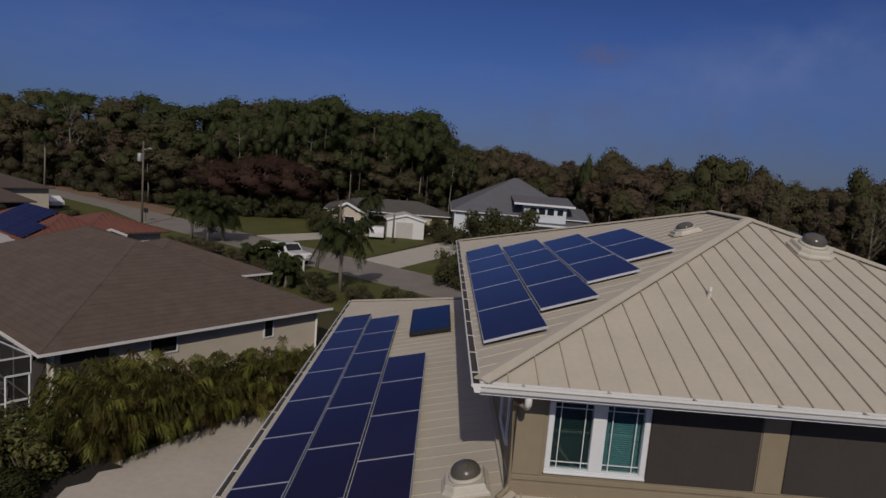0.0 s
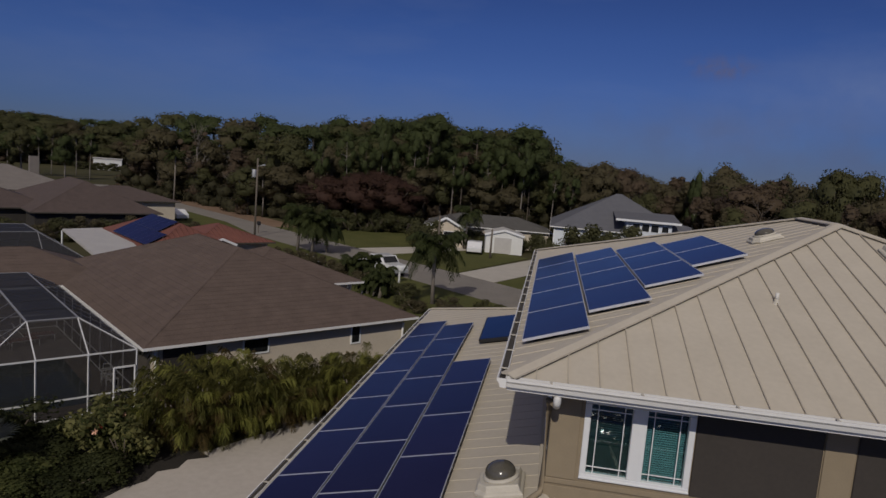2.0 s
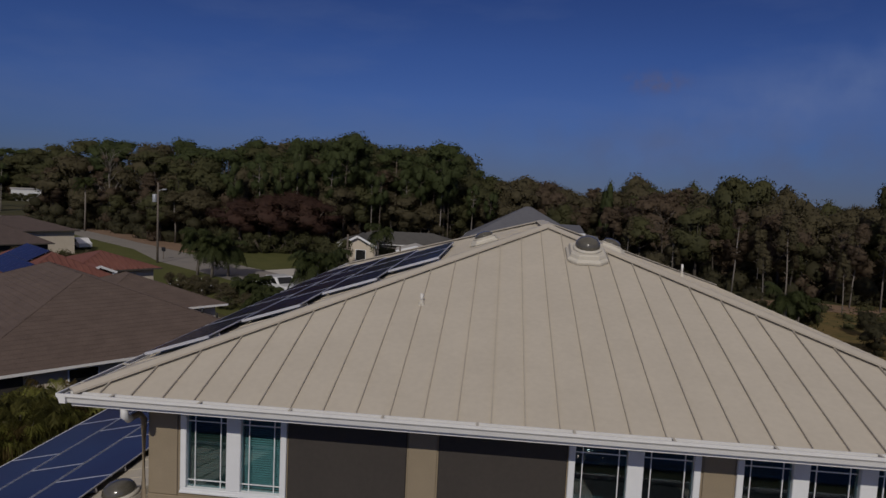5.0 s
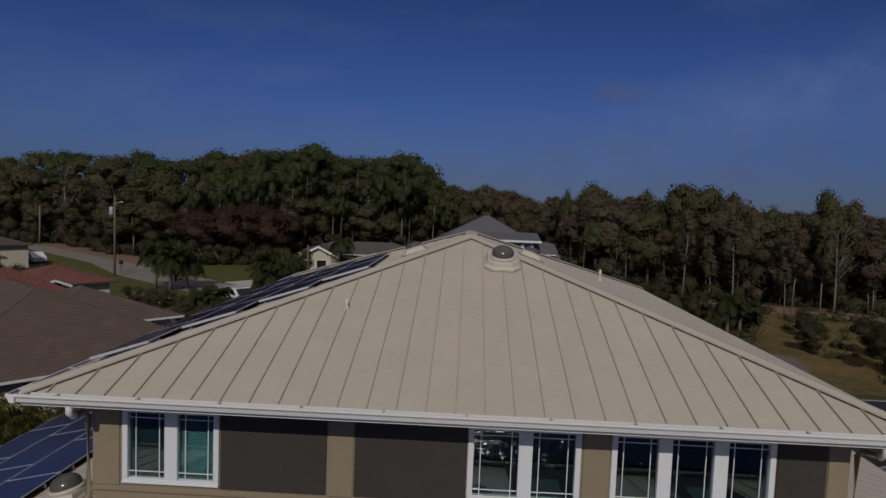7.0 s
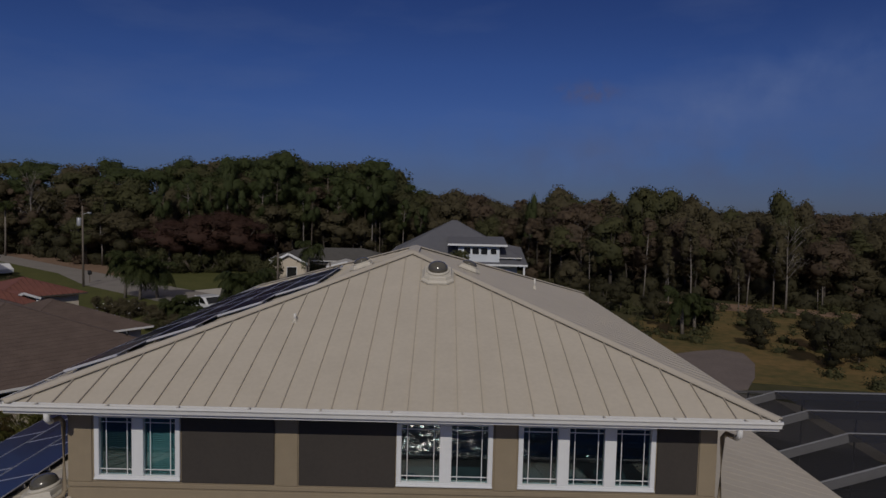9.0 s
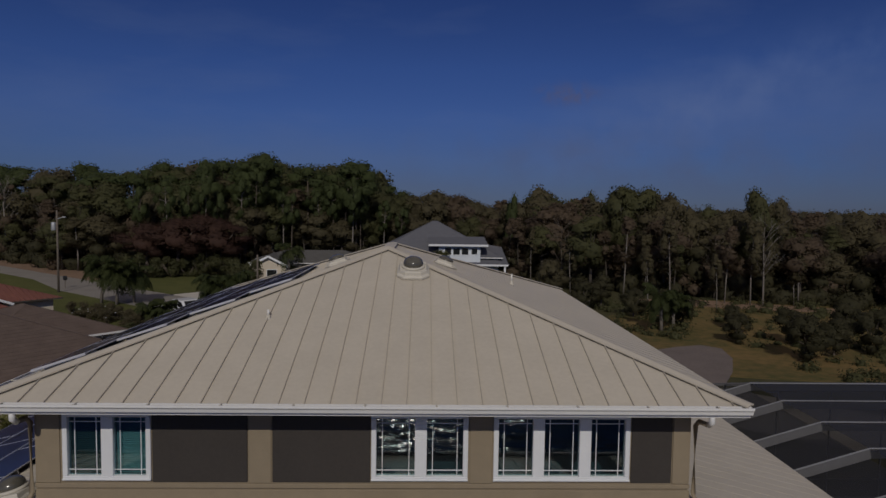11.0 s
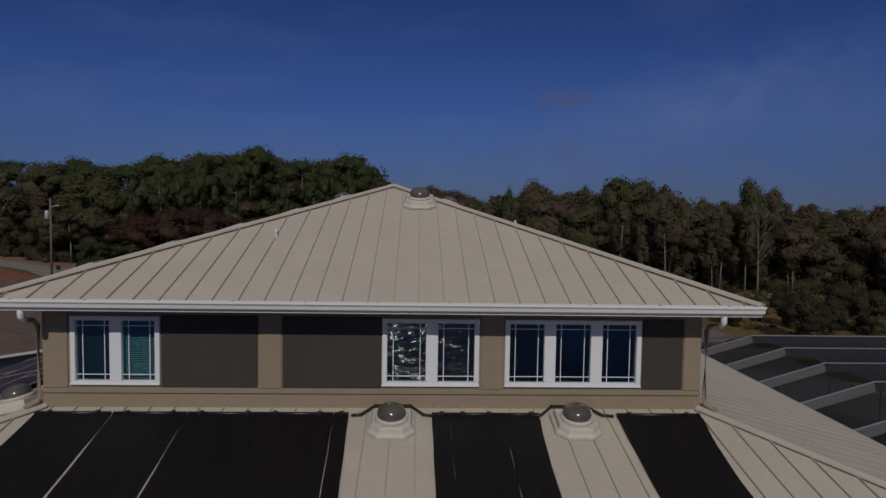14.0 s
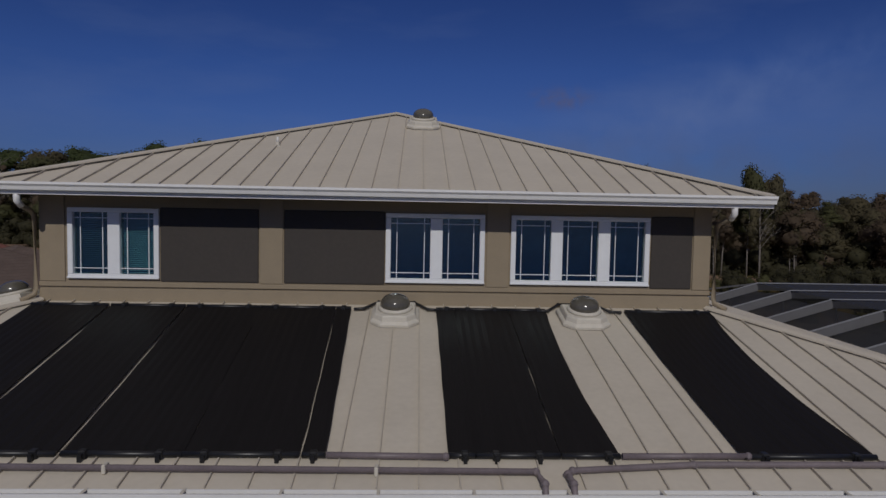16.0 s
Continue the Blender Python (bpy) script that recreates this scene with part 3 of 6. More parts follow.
def build_house():
    mat_side = "roof_metal"
    house = thing("house", "tan two-storey house with a beige standing-seam metal hip roof", "house", (5, 5, 0))
    inv = house.matrix_basis.inverted()

    def sub(name):
        e = new(name)
        e.parent = house
        e.matrix_basis = inv
        e.empty_display_size = 0.1
        return e

    def solid(name, bm, mat, label=""):
        ob = part(name, bm, mat, house, label)
        ob.matrix_basis = inv
        return ob

    # walls: the upper front wall is pierced by the windows
    def wall(name, y0, y1, holes, x0, x1, z0, z1, mat="wall_tan"):
        bm = bmesh.new()
        xs = sorted({x0, x1, *[h[0] for h in holes], *[h[1] for h in holes]})
        for a, b in zip(xs, xs[1:]):
            cut = [h for h in holes if h[0] <= a + 1e-6 and h[1] >= b - 1e-6]
            if cut:
                box(bm, a, b, y0, y1, z0, cut[0][2])
                box(bm, a, b, y0, y1, cut[0][3], z1)
            else:
                box(bm, a, b, y0, y1, z0, z1)
        bmesh.ops.remove_doubles(bm, verts=bm.verts[:], dist=1e-5)
        return solid(name, bm, mat)

    holes = [(w[0] + 0.03, w[1] - 0.03, 5.82, 6.93) for w in WINDOWS]
    wall("upper_wall", WY0, WY0 + 0.22, holes, WX0, WX1, 4.6, 7.22)
    for nm, a in (("upper_wall", (WX0, WX0 + 0.22, WY0 + 0.222, WY1)), ("upper_wall", (WX1 - 0.22, WX1, WY0 + 0.222, WY1)), ("upper_wall", (WX0 + 0.222, WX1 - 0.222, WY1 - 0.22, WY1))):
        bm = bmesh.new()
        box(bm, *a, 4.6, 7.22)
        solid(nm, bm, "wall_tan")
    # lower storey
    bm = bmesh.new()
    for a in ((LX0 + 0.6, LX0 + 0.8, LY0 + 0.6, LY1 - 0.6), (LX1 - 0.8, LX1 - 0.6, LY0 + 0.6, LY1 - 0.6), (LX0 + 0.802, LX1 - 0.802, LY0 + 0.6, LY0 + 0.8), (LX0 + 0.802, LX1 - 0.802, LY1 - 0.8, LY1 - 0.6)):
        box(bm, *a, 0, 4.3)
    solid("lower_wall", bm, "wall_tan")
    # floor, partition and ceiling behind the upper glass, the room's dimness in their colour
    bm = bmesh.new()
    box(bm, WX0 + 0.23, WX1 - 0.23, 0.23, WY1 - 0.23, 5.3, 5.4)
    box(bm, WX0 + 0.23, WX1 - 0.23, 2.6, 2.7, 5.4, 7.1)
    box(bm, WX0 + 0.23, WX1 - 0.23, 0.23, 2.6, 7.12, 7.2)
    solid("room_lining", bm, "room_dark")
    # belt trims on the front
    bm = bmesh.new()
    bevel_box(bm, WX0 - 0.02, WX1 + 0.02, -0.035, -0.002, 5.655, 5.735, 0.008)
    solid("belt_trim", bm, "trim_tan")
    bm = bmesh.new()
    bevel_box(bm, WX0 - 0.02, WX1 + 0.02, -0.03, -0.002, 5.30, 5.625, 0.008)
    solid("skirt_board", bm, "trim_tan")
    for a, b in ((WX0 - 0.01, WX0 + 0.40), (3.12, 3.50), (6.90, 7.28), (10.43, WX1 + 0.01)):
        bm = bmesh.new()
        bevel_box(bm, a, b, -0.022, -0.002, 5.74, 7.2, 0.006)
        solid("pilaster_board", bm, "trim_tan")
    for a, b in ((1.495, 3.10), (3.52, 5.19), (9.70, 10.41)):
        bm = bmesh.new()
        bevel_box(bm, a, b, -0.018, -0.002, 5.755, 6.98, 0.012)
        solid("shutter_panel", bm, "panel_brown", "flat dark brown wall panel beside the windows")
    # soffit and fascia
    bm = bmesh.new()
    z0 = ZE - 0.13
    box(bm, XL + 0.02, XR - 0.02, YF + 0.02, YB - 0.02, z0, z0 + 0.02)
    solid("soffit", bm, "trim_tan")
    for a in ((XL, XR, YF, YF + 0.025), (XL, XR, YB - 0.025, YB), (XL, XL + 0.025, YF + 0.027, YB - 0.027), (XR - 0.025, XR, YF + 0.027, YB - 0.027)):
        bm = bmesh.new()
        box(bm, *a, ZE - 0.17, ZE - 0.01)
        solid("fascia", bm, "gutter_white" if a[2] == YF else "trim_tan")
    # upper roof
    roof = sub("upper_roof")
    BY = YB - RUNF
    W, D = XR - XL, YB - YF
    k = RUNF / HALF
    hip = lambda u: min(u, W - u, HALF) * k
    side = lambda u: min(u / k, (D - u) / k, HALF)
    roof_slope(roof, (XL, YF, ZE), (1, 0, 0), (0, 1, 0), W, PF, hip, [HALF], shift=0.3725)
    roof_slope(roof, (XL, YF, ZE), (0, 1, 0), (1, 0, 0), D, PS, side, [RUNF, D - RUNF], shift=0.2, seam=0.012, seam_mat=mat_side)
    roof_slope(roof, (XR, YF, ZE), (0, 1, 0), (-1, 0, 0), D, PS, side, [RUNF, D - RUNF], shift=0.2, seam=0.006, seam_mat=mat_side)
    roof_slope(roof, (XR, YB, ZE), (-1, 0, 0), (0, -1, 0), W, PF, hip, [HALF], shift=0.13)
    tops = [Vector((MX, AY, ZR)), Vector((MX, BY, ZR))]
    for c, t in (((XL, YF, ZE), 0), ((XR, YF, ZE), 0), ((XL, YB, ZE), 1), ((XR, YB, ZE), 1)):
        cap("hip_cap", roof, c, tops[t], 0.13, "roof_metal")
    cap("ridge_cap", roof, tops[0], tops[1], 0.15, "roof_metal", 0.06)
    gutter(roof, (XL, YF - 0.002, ZE + 0.02), (XR, YF - 0.002, ZE + 0.02), (0, -1, 0), straps=1.1)
    gutter(roof, (XL - 0.002, YF - 0.125, ZE + 0.02), (XL - 0.002, YB, ZE + 0.02), (-1, 0, 0))
    # lower roof
    low = sub("lower_roof")
    ze = LZ - PL * (WX0 - LX0)
    DL = WX0 - LX0
    DF = (LZ - ze) / PL
    Wl, Dl = LX1 - LX0, LY1 - LY0
    fy = WY0 - LY0
    pf = (LZ - ze) / fy
    rx = LX1 - WX1
    pr = (LZ - ze) / rx
    by = LY1 - WY1
    pb = (LZ - ze) / by
    kf = [DL, Wl - rx]
    runf = lambda u: min(fy, u * fy / DL, (Wl - u) * fy / rx)
    roof_slope(low, (LX0, LY0, ze), (1, 0, 0), (0, 1, 0), Wl, pf, runf, kf, shift=0.305, spacing=0.405, seam=0.036)
    ks = [fy, Dl - by]
    runl = lambda u: min(DL, u * DL / fy, (Dl - u) * DL / by)
    roof_slope(low, (LX0, LY0, ze), (0, 1, 0), (1, 0, 0), Dl, PL, runl, ks, shift=0.3, seam=0.008, seam_mat=mat_side)
    runr = lambda u: min(rx, u * rx / fy, (Dl - u) * rx / by)
    roof_slope(low, (LX1, LY0, ze), (0, 1, 0), (-1, 0, 0), Dl, pr, runr, ks, shift=0.3, seam=0.004, seam_mat=mat_side)
    runb = lambda u: min(by, u * by / DL, (Wl - u) * by / rx)
    roof_slope(low, (LX0, LY1, ze), (1, 0, 0), (0, -1, 0), Wl, pb, runb, kf, shift=0.3)
    for c, t in (((LX0, LY0), (WX0, WY0)), ((LX1, LY0), (WX1, WY0)), ((LX0, LY1), (WX0, WY1)), ((LX1, LY1), (WX1, WY1))):
        cap("hip_cap", low, (*c, ze), (*t, LZ), 0.12, "roof_metal")
    gutter(low, (LX0, LY0 - 0.002, ze + 0.01), (LX1, LY0 - 0.002, ze + 0.01), (0, -1, 0))
    gutter(low, (LX0 - 0.002, LY0, ze + 0.01), (LX0 - 0.002, LY1, ze + 0.01), (-1, 0, 0), size=0.13)
    for a in ((LX0, LX1, LY0, LY0 + 0.025), (LX0, LX0 + 0.025, LY0 + 0.027, LY1), (LX1 - 0.025, LX1, LY0 + 0.027, LY1)):
        bm = bmesh.new()
        box(bm, *a, ze - 0.2, ze - 0.022)
        solid("lower_fascia", bm, "gutter_white" if a[1] < LX1 or a[0] == LX0 else "trim_tan")
    bm = bmesh.new()
    box(bm, LX0 + 0.03, LX1 - 0.03, LY0 + 0.03, LY1 - 0.03, ze - 0.2, ze - 0.18)
    solid("lower_soffit", bm, "trim_tan")
    # flashing where the side roofs meet the walls
    for x0, x1 in ((WX0 - 0.09, WX0 - 0.002), (WX1 + 0.002, WX1 + 0.09)):
        bm = bmesh.new()
        box(bm, x0, x1, WY0 + 0.01, WY1 - 0.01, LZ - 0.05, LZ + 0.07)
        solid("wall_flashing", bm, "roof_metal")
    # downspouts
    for s, x in ((-1, WX0 - 0.05), (1, WX1 + 0.07)):
        bm = bmesh.new()
        xo = (-0.42 if s < 0 else 10.80)
        tube(bm, [(xo, YF + 0.05, ZE - 0.12), (xo, YF + 0.05, ZE - 0.27), (xo, YF + 0.16, ZE - 0.35)], 0.05, 10)
        solid("gutter_outlet", bm, "gutter_white", "white elbow of the gutter's downspout")
        bm = bmesh.new()
        tube(bm, [(xo, YF + 0.16, ZE - 0.35), (x + s * 0.02, -0.16, 6.90), (x, -0.07, 6.80), (x, -0.07, 5.62), (x + s * 0.01, -0.09, 5.52), (x + s * 0.16, -0.22, 5.44)], 0.042, 10)
        solid("downspout", bm, "trim_tan")
    # windows
    for k, (x0, x1, mulls) in enumerate(WINDOWS):
        win = sub("window")
        bm = bmesh.new()
        z0, z1 = 5.79, 6.96
        for a in ((x0, x1, z0, z0 + 0.075), (x0, x1, z1 - 0.075, z1), (x0, x0 + 0.085, z0 + 0.076, z1 - 0.076), (x1 - 0.085, x1, z0 + 0.076, z1 - 0.076)):
            bevel_box(bm, a[0], a[1], -0.045, 0.08, a[2], a[3], 0.008)
        for a, b in mulls:
            bevel_box(bm, a, b, -0.04, 0.08, z0 + 0.076, z1 - 0.076, 0.008)
        part("frame", bm, "frame_white", win)
        bm = bmesh.new()
        bevel_box(bm, x0 - 0.005, x1 + 0.005, -0.062, -0.046, z0 + 0.004, z0 + 0.035, 0.006)
        part("sill", bm, "frame_white", win)
        edges = [x0 + 0.085] + [v for m in mulls for v in m] + [x1 - 0.085]
        for j in range(0, len(edges), 2):
            a, b = edges[j], edges[j + 1]
            bm = bmesh.new()
            box(bm, a, b, 0.03, 0.036, z0 + 0.076, z1 - 0.076)
            pane = part("pane", bm, "window_glass", win)
            pane.visible_shadow = False
            g = 0.012
            for c in (a + 0.10, b - 0.10):
                bm = bmesh.new()
                box(bm, c - g / 2, c + g / 2, 0.018, 0.029, z0 + 0.077, z1 - 0.077)
                part("muntin", bm, "frame_white", pane)
            for c in (z0 + 0.17, z1 - 0.17):
                bm = bmesh.new()
                box(bm, a + 0.001, b - 0.001, 0.0175, 0.0285, c - g / 2, c + g / 2)
                part("muntin", bm, "frame_white", pane)
            if k == 0:
                bm = bmesh.new()
                n = 30
                for i in range(n):
                    z = z0 + 0.09 + (z1 - z0 - 0.18) * i / n
                    quad_prism(bm, [(a + 0.01, 0.09, z), (b - 0.01, 0.09, z), (b - 0.01, 0.122, z + 0.008), (a + 0.01, 0.122, z + 0.008)], (0, 0, 0.003))
                # the left sash has a darker copy of the blind, its dimness in the colour
                part("blind", bm, "blind" if j else "blind_in_shade", win, "closed venetian blind behind the glass")
    # window in the side wall, near the front corner
    win = sub("window")
    y0, y1, z0, z1 = 0.78, 1.92, 5.79, 6.96
    bm = bmesh.new()
    for a in ((y0, y1, z0, z0 + 0.075), (y0, y1, z1 - 0.075, z1), (y0, y0 + 0.085, z0 + 0.076, z1 - 0.076), (y1 - 0.085, y1, z0 + 0.076, z1 - 0.076)):
        bevel_box(bm, WX0 - 0.045, WX0 - 0.001, a[0], a[1], a[2], a[3], 0.008)
    part("frame", bm, "frame_white", win)
    bm = bmesh.new()
    box(bm, WX0 - 0.014, WX0 - 0.004, y0 + 0.086, y1 - 0.086, z0 + 0.076, z1 - 0.076)
    pane = part("pane", bm, "dark_window", win)
    for c in (y0 + 0.19, y1 - 0.19):
        bm = bmesh.new()
        box(bm, WX0 - 0.026, WX0 - 0.015, c - 0.006, c + 0.006, z0 + 0.077, z1 - 0.077)
        part("muntin", bm, "frame_white", pane)
    return house


WINDOWS = [(0.0, 1.478, [(0.645, 0.845)]), (5.205, 6.865, [(5.95, 6.155)]), (7.305, 9.672, [(7.985, 8.185), (8.79, 8.995)])]
build_house()
LOW_ZE = LZ - PL * (WX0 - LX0)


# ---- things on the roofs ----
def low_left(x):
    return LZ - PL * (WX0 - x)


def low_front(y):
    return LZ + (LZ - LOW_ZE) / (WY0 - LY0) * y


def up_front(y):
    return ZE + PF * (y - YF)


def up_left(x):
    return ZE + PS * (x - XL)


PV_MESH = {}


def solar_panel(parent, w, l, m, frame_mat="pv_frame"):
    """A framed module as part of an array: lies in x (w, upslope) and y (l)."""
    key = (w, l, frame_mat)
    if key not in PV_MESH:
        f = 0.012
        bm = bmesh.new()
        for a in ((-w / 2, w / 2, -l / 2, -l / 2 + f), (-w / 2, w / 2, l / 2 - f, l / 2), (-w / 2, -w / 2 + f, -l / 2 + f, l / 2 - f), (w / 2 - f, w / 2, -l / 2 + f, l / 2 - f)):
            side = a[1] - a[0] < 0.05
            box(bm, *a, 0.018 if side else -0.004, 0.0375 if side else 0.038)
        g = bmesh.new()
        box(g, -w / 2 + f, w / 2 - f, -l / 2 + f, l / 2 - f, 0.026, 0.036)
        r = bmesh.new()
        box(r, -w / 2 + 0.02, w / 2 - 0.02, -l * 0.3 - 0.02, -l * 0.3 + 0.02, -0.075, -0.005)
        PV_MESH[key] = (mesh_of("solar_panel", bm, "pv_edge" if frame_mat == "pv_frame" else frame_mat), mesh_of("glass", g, "pv_glass"), mesh_of("rail", r, "pv_frame"))
    fr, gl, rl = PV_MESH[key]
    p = new("solar_panel", fr)
    p.parent = parent
    p.matrix_basis = parent.matrix_basis.inverted() @ m
    for nm, me, s in (("glass", gl, 0), ("rail", rl, 0), ("rail", rl, 0.6 * l)):
        o = new(nm, me)
        o.parent = p
        o.location.y = s
    return p


def build_panels():
    up = math.degrees(math.atan(PS))
    lo = math.degrees(math.atan(PL))
    arr = thing("solar_array", "stepped array of dark blue solar panels on the upper metal roof", "solar panels", (0.5, 5, up_left(0.5)), group="solar arrays")
    # four rows stepping back along the hip
    for x, y0, n in ((-0.488, 0.79, 5), (0.527, 1.92, 4), (1.54, 3.08, 3), (2.53, 4.17, 2)):
        for i in range(n):
            y = y0 + 0.986 + i * 1.985
            solar_panel(arr, 1.03, 1.972, pose(x, y, up_left(x) + 0.072, 0, -up, 0))
    arr = thing("solar_array", "long rows of dark blue solar panels on the side roof", "solar panels", (-3.4, 5, low_left(-3.4)), group="solar arrays")
    for x, yend, n in ((-4.40, 12.95, 8), (-3.395, 12.15, 8), (-2.385, 7.40, 5)):
        for i in range(n):
            y = yend - 0.978 - i * 1.985
            solar_panel(arr, 0.994, 1.972, pose(x, y, low_left(x) + 0.10, 0, -lo, 0))


build_panels()


def tube_skylight(at, tilt, turn, label, size=1.0):
    s = thing("tube_skylight", label, "skylight", group="tubular skylights")
    s.matrix_basis = Matrix.Translation(at) @ Matrix.Rotation(radians(turn), 4, "Z") @ Matrix.Rotation(radians(tilt), 4, "X") @ Matrix.Diagonal((size, size, size * (0.7 if size < 1 else 1), 1))
    bm = bmesh.new()
    lower = [(-0.38, -0.24), (-0.22, -0.40), (0.22, -0.40), (0.38, -0.24), (0.38, 0.33), (-0.38, 0.33)]
    rings = []
    for k, z in ((1.0, 0.0), (1.0, 0.04), (0.96, 0.06), (0.88, 0.08), (0.84, 0.145), (0.80, 0.165)):
        rings.append([bm.verts.new((x * k, y * k, z)) for x, y in lower])
    for a, b in zip(rings, rings[1:]):
        for q in range(6):
            bm.faces.new((a[q], a[(q + 1) % 6], b[(q + 1) % 6], b[q]))
    bm.faces.new(rings[-1])
    bm.faces.new(list(reversed(rings[0])))
    part("flashing_base", bm, "flashing", s)
    bm = bmesh.new()
    lathe(bm, [(0.275, 0.165), (0.275, 0.195), (0.25, 0.215), (0.23, 0.215)], 20)
    part("collar", bm, "flashing", s)
    bm = bmesh.new()
    lathe(bm, [(0.235, 0.21), (0.235, 0.25), (0.22, 0.30), (0.185, 0.345), (0.135, 0.375), (0.075, 0.395), (0.02, 0.40)], 22)
    part("dome", bm, "dome", s, "smoky glossy acrylic dome")
    return s


tf, ts, tl = math.degrees(math.atan(PF)), math.degrees(math.atan(PS)), math.degrees(math.atan(PL))
tube_skylight((5.82, 4.30, up_front(4.30) + 0.015), tf, 0, "smoky domed tube skylight near the roof peak")
tube_skylight((5.40, -0.62, low_front(-0.62) + 0.015), tl, 0, "smoky domed tube skylight between black heating mats")
tube_skylight((8.42, -0.62, low_front(-0.62) + 0.015), tl, 0, "smoky domed tube skylight between black heating mats")
tube_skylight((-1.05, 0.35, low_left(-1.05) + 0.015), tl, -90, "smoky domed tube skylight on the side roof")
tube_skylight((3.85, 6.0, up_left(3.85) + 0.015), ts, -90, "smoky domed tube skylight on the side slope by the ridge", 0.85)
tube_skylight((6.62, 6.6, ZE + PS * (XR - 6.62) + 0.015), ts, 90, "smoky domed tube skylight on the side slope by the ridge", 0.85)


def vent_pipe(x, y, z, h=0.3):
    s = thing("vent_pipe", "short beige plumbing vent pipe on the metal roof", "vent pipe", (x, y, z), group="vent pipes")
    bm = bmesh.new()
    lathe(bm, [(0.075, -0.05), (0.07, 0.01), (0.04, 0.06), (0.036, 0.10)], 14)
    part("boot", bm, "flashing", s)
    bm = bmesh.new()
    lathe(bm, [(0.028, 0.08), (0.028, h), (0.020, h), (0.020, h - 0.04)], 14)
    part("pipe", bm, "pvc_white", s)


vent_pipe(2.96, 2.10, up_front(2.10) - 0.03, 0.2)
vent_pipe(8.66, 8.2, ZE + PS * (XR - 8.66), 0.3)


def heating_mat(x0, x1, k, skew=0.0, bow0=0.0, bow1=0.0):
    """Unglazed black pool-heating mat, draped down the front slope; its edges draw in by bow0 and bow1 half-way down."""
    s = thing("pool_heating_mat", "black rubber pool-heating mat on the metal roof", "heating mat", ((x0 + x1) / 2, -2.3, low_front(-2.3)), group="pool heating mats")
    inv = s.matrix_basis.inverted()
    rnd = random.Random(k)
    bm = bmesh.new()
    ny, nx = 24, max(4, int((x1 - x0) / 0.06))
    ya, yb = -0.33, -4.38
    rows = []
    ph = rnd.random() * 6
    for j in range(ny + 1):
        f = j / ny
        y = ya + (yb - ya) * f
        draw = math.sin(math.pi * min(1, max(0, (f - 0.05) / 0.92))) ** 0.8
        a, b = x0 + skew * f + bow0 * draw, x1 + skew * f - bow1 * draw
        wig = 0.003 * math.sin(7.0 * f * math.pi + ph)
        rows.append([bm.verts.new((a + (b - a) * i / nx + wig, y, low_front(y) + 0.034 + (0.006 if i % 2 else 0) + 0.003 * math.sin(i * 0.9 + j * 0.4 + ph))) for i in range(nx + 1)])
    for a, b in zip(rows, rows[1:]):
        for i in range(nx):
            bm.faces.new((a[i], b[i], b[i + 1], a[i + 1]))
    bmesh.ops.recalc_face_normals(bm, faces=bm.faces[:])
    if bm.faces[0].normal.z < 0:
        bmesh.ops.reverse_faces(bm, faces=bm.faces[:])
    ext = bmesh.ops.extrude_face_region(bm, geom=bm.faces[:])
    for v in [g for g in ext["geom"] if isinstance(g, bmesh.types.BMVert)]:
        v.co.z += 0.012
    part("mat", bm, "mat_black", s).matrix_basis = inv
    for y in (ya + 0.02, yb - 0.02):
        bm = bmesh.new()
        z = low_front(y) + 0.045
        sk = skew if y < -2 else 0.0
        tube(bm, [(x0 + sk, y, z), (x1 + sk, y, z)], 0.032, 10)
        part("header_pipe", bm, "black_plastic", s).matrix_basis = inv
        for c in ([x0 + sk + 0.22, x1 + sk - 0.22] if x1 - x0 > 0.7 else [x1 + sk - 0.12]):
            bm = bmesh.new()
            bevel_box(bm, c - 0.04, c + 0.04, y - 0.05, y + 0.045, z - 0.045, z + 0.045, 0.012)
            box(bm, c - 0.02, c + 0.02, y - 0.09 if y < -2 else y - 0.08, y - 0.055, z - 0.055, z + 0.02)
            part("clamp", bm, "black_plastic", s).matrix_basis = inv


for k, row in enumerate(((-0.43, 0.786, 0.12, 0.0, 0.014), (0.826, 2.008, 0.13, 0.014, 0.010), (2.030, 3.235, 0.15, 0.010, 0.0), (3.238, 4.420, 0.15, 0.0, 0.003), (4.431, 4.67, 0.16, 0.003, 0.0),
                         (6.06, 6.352, 0.03, 0.0, 0.004), (6.356, 7.243, 0.01, 0.004, 0.004), (7.246, 7.86, 0.02, 0.004, 0.08), (9.19, 10.62, 0.0, -0.02, 0.17))):
    heating_mat(row[0], row[1], k, *row[2:])


def water_pipe(name, pts, label, mat="pipe_grey", r=0.033):
    s = thing(name, label, "pipe", pts[0])
    inv = s.matrix_basis.inverted()
    bm = bmesh.new()
    tube(bm, pts, r, 10)
    part("pipe", bm, mat, s).matrix_basis = inv
    for p, q in zip(pts, pts[1:]):
        p, q = Vector(p), Vector(q)
        n = int((q - p).length / 2.6)
        for i in range(n):
            c = p + (q - p) * ((i + 0.4) / n)
            bm = bmesh.new()
            bevel_box(bm, c.x - 0.02, c.x + 0.02, c.y - 0.05, c.y + 0.05, c.z - 0.05, c.z + 0.045, 0.008)
            part("strap", bm, "flashing", s).matrix_basis = inv
        bm = bmesh.new()
        bmesh.ops.create_uvsphere(bm, u_segments=10, v_segments=6, radius=r * 1.27)
        bmesh.ops.translate(bm, verts=bm.verts[:], vec=q)
        part("elbow", bm, mat, s).matrix_basis = inv


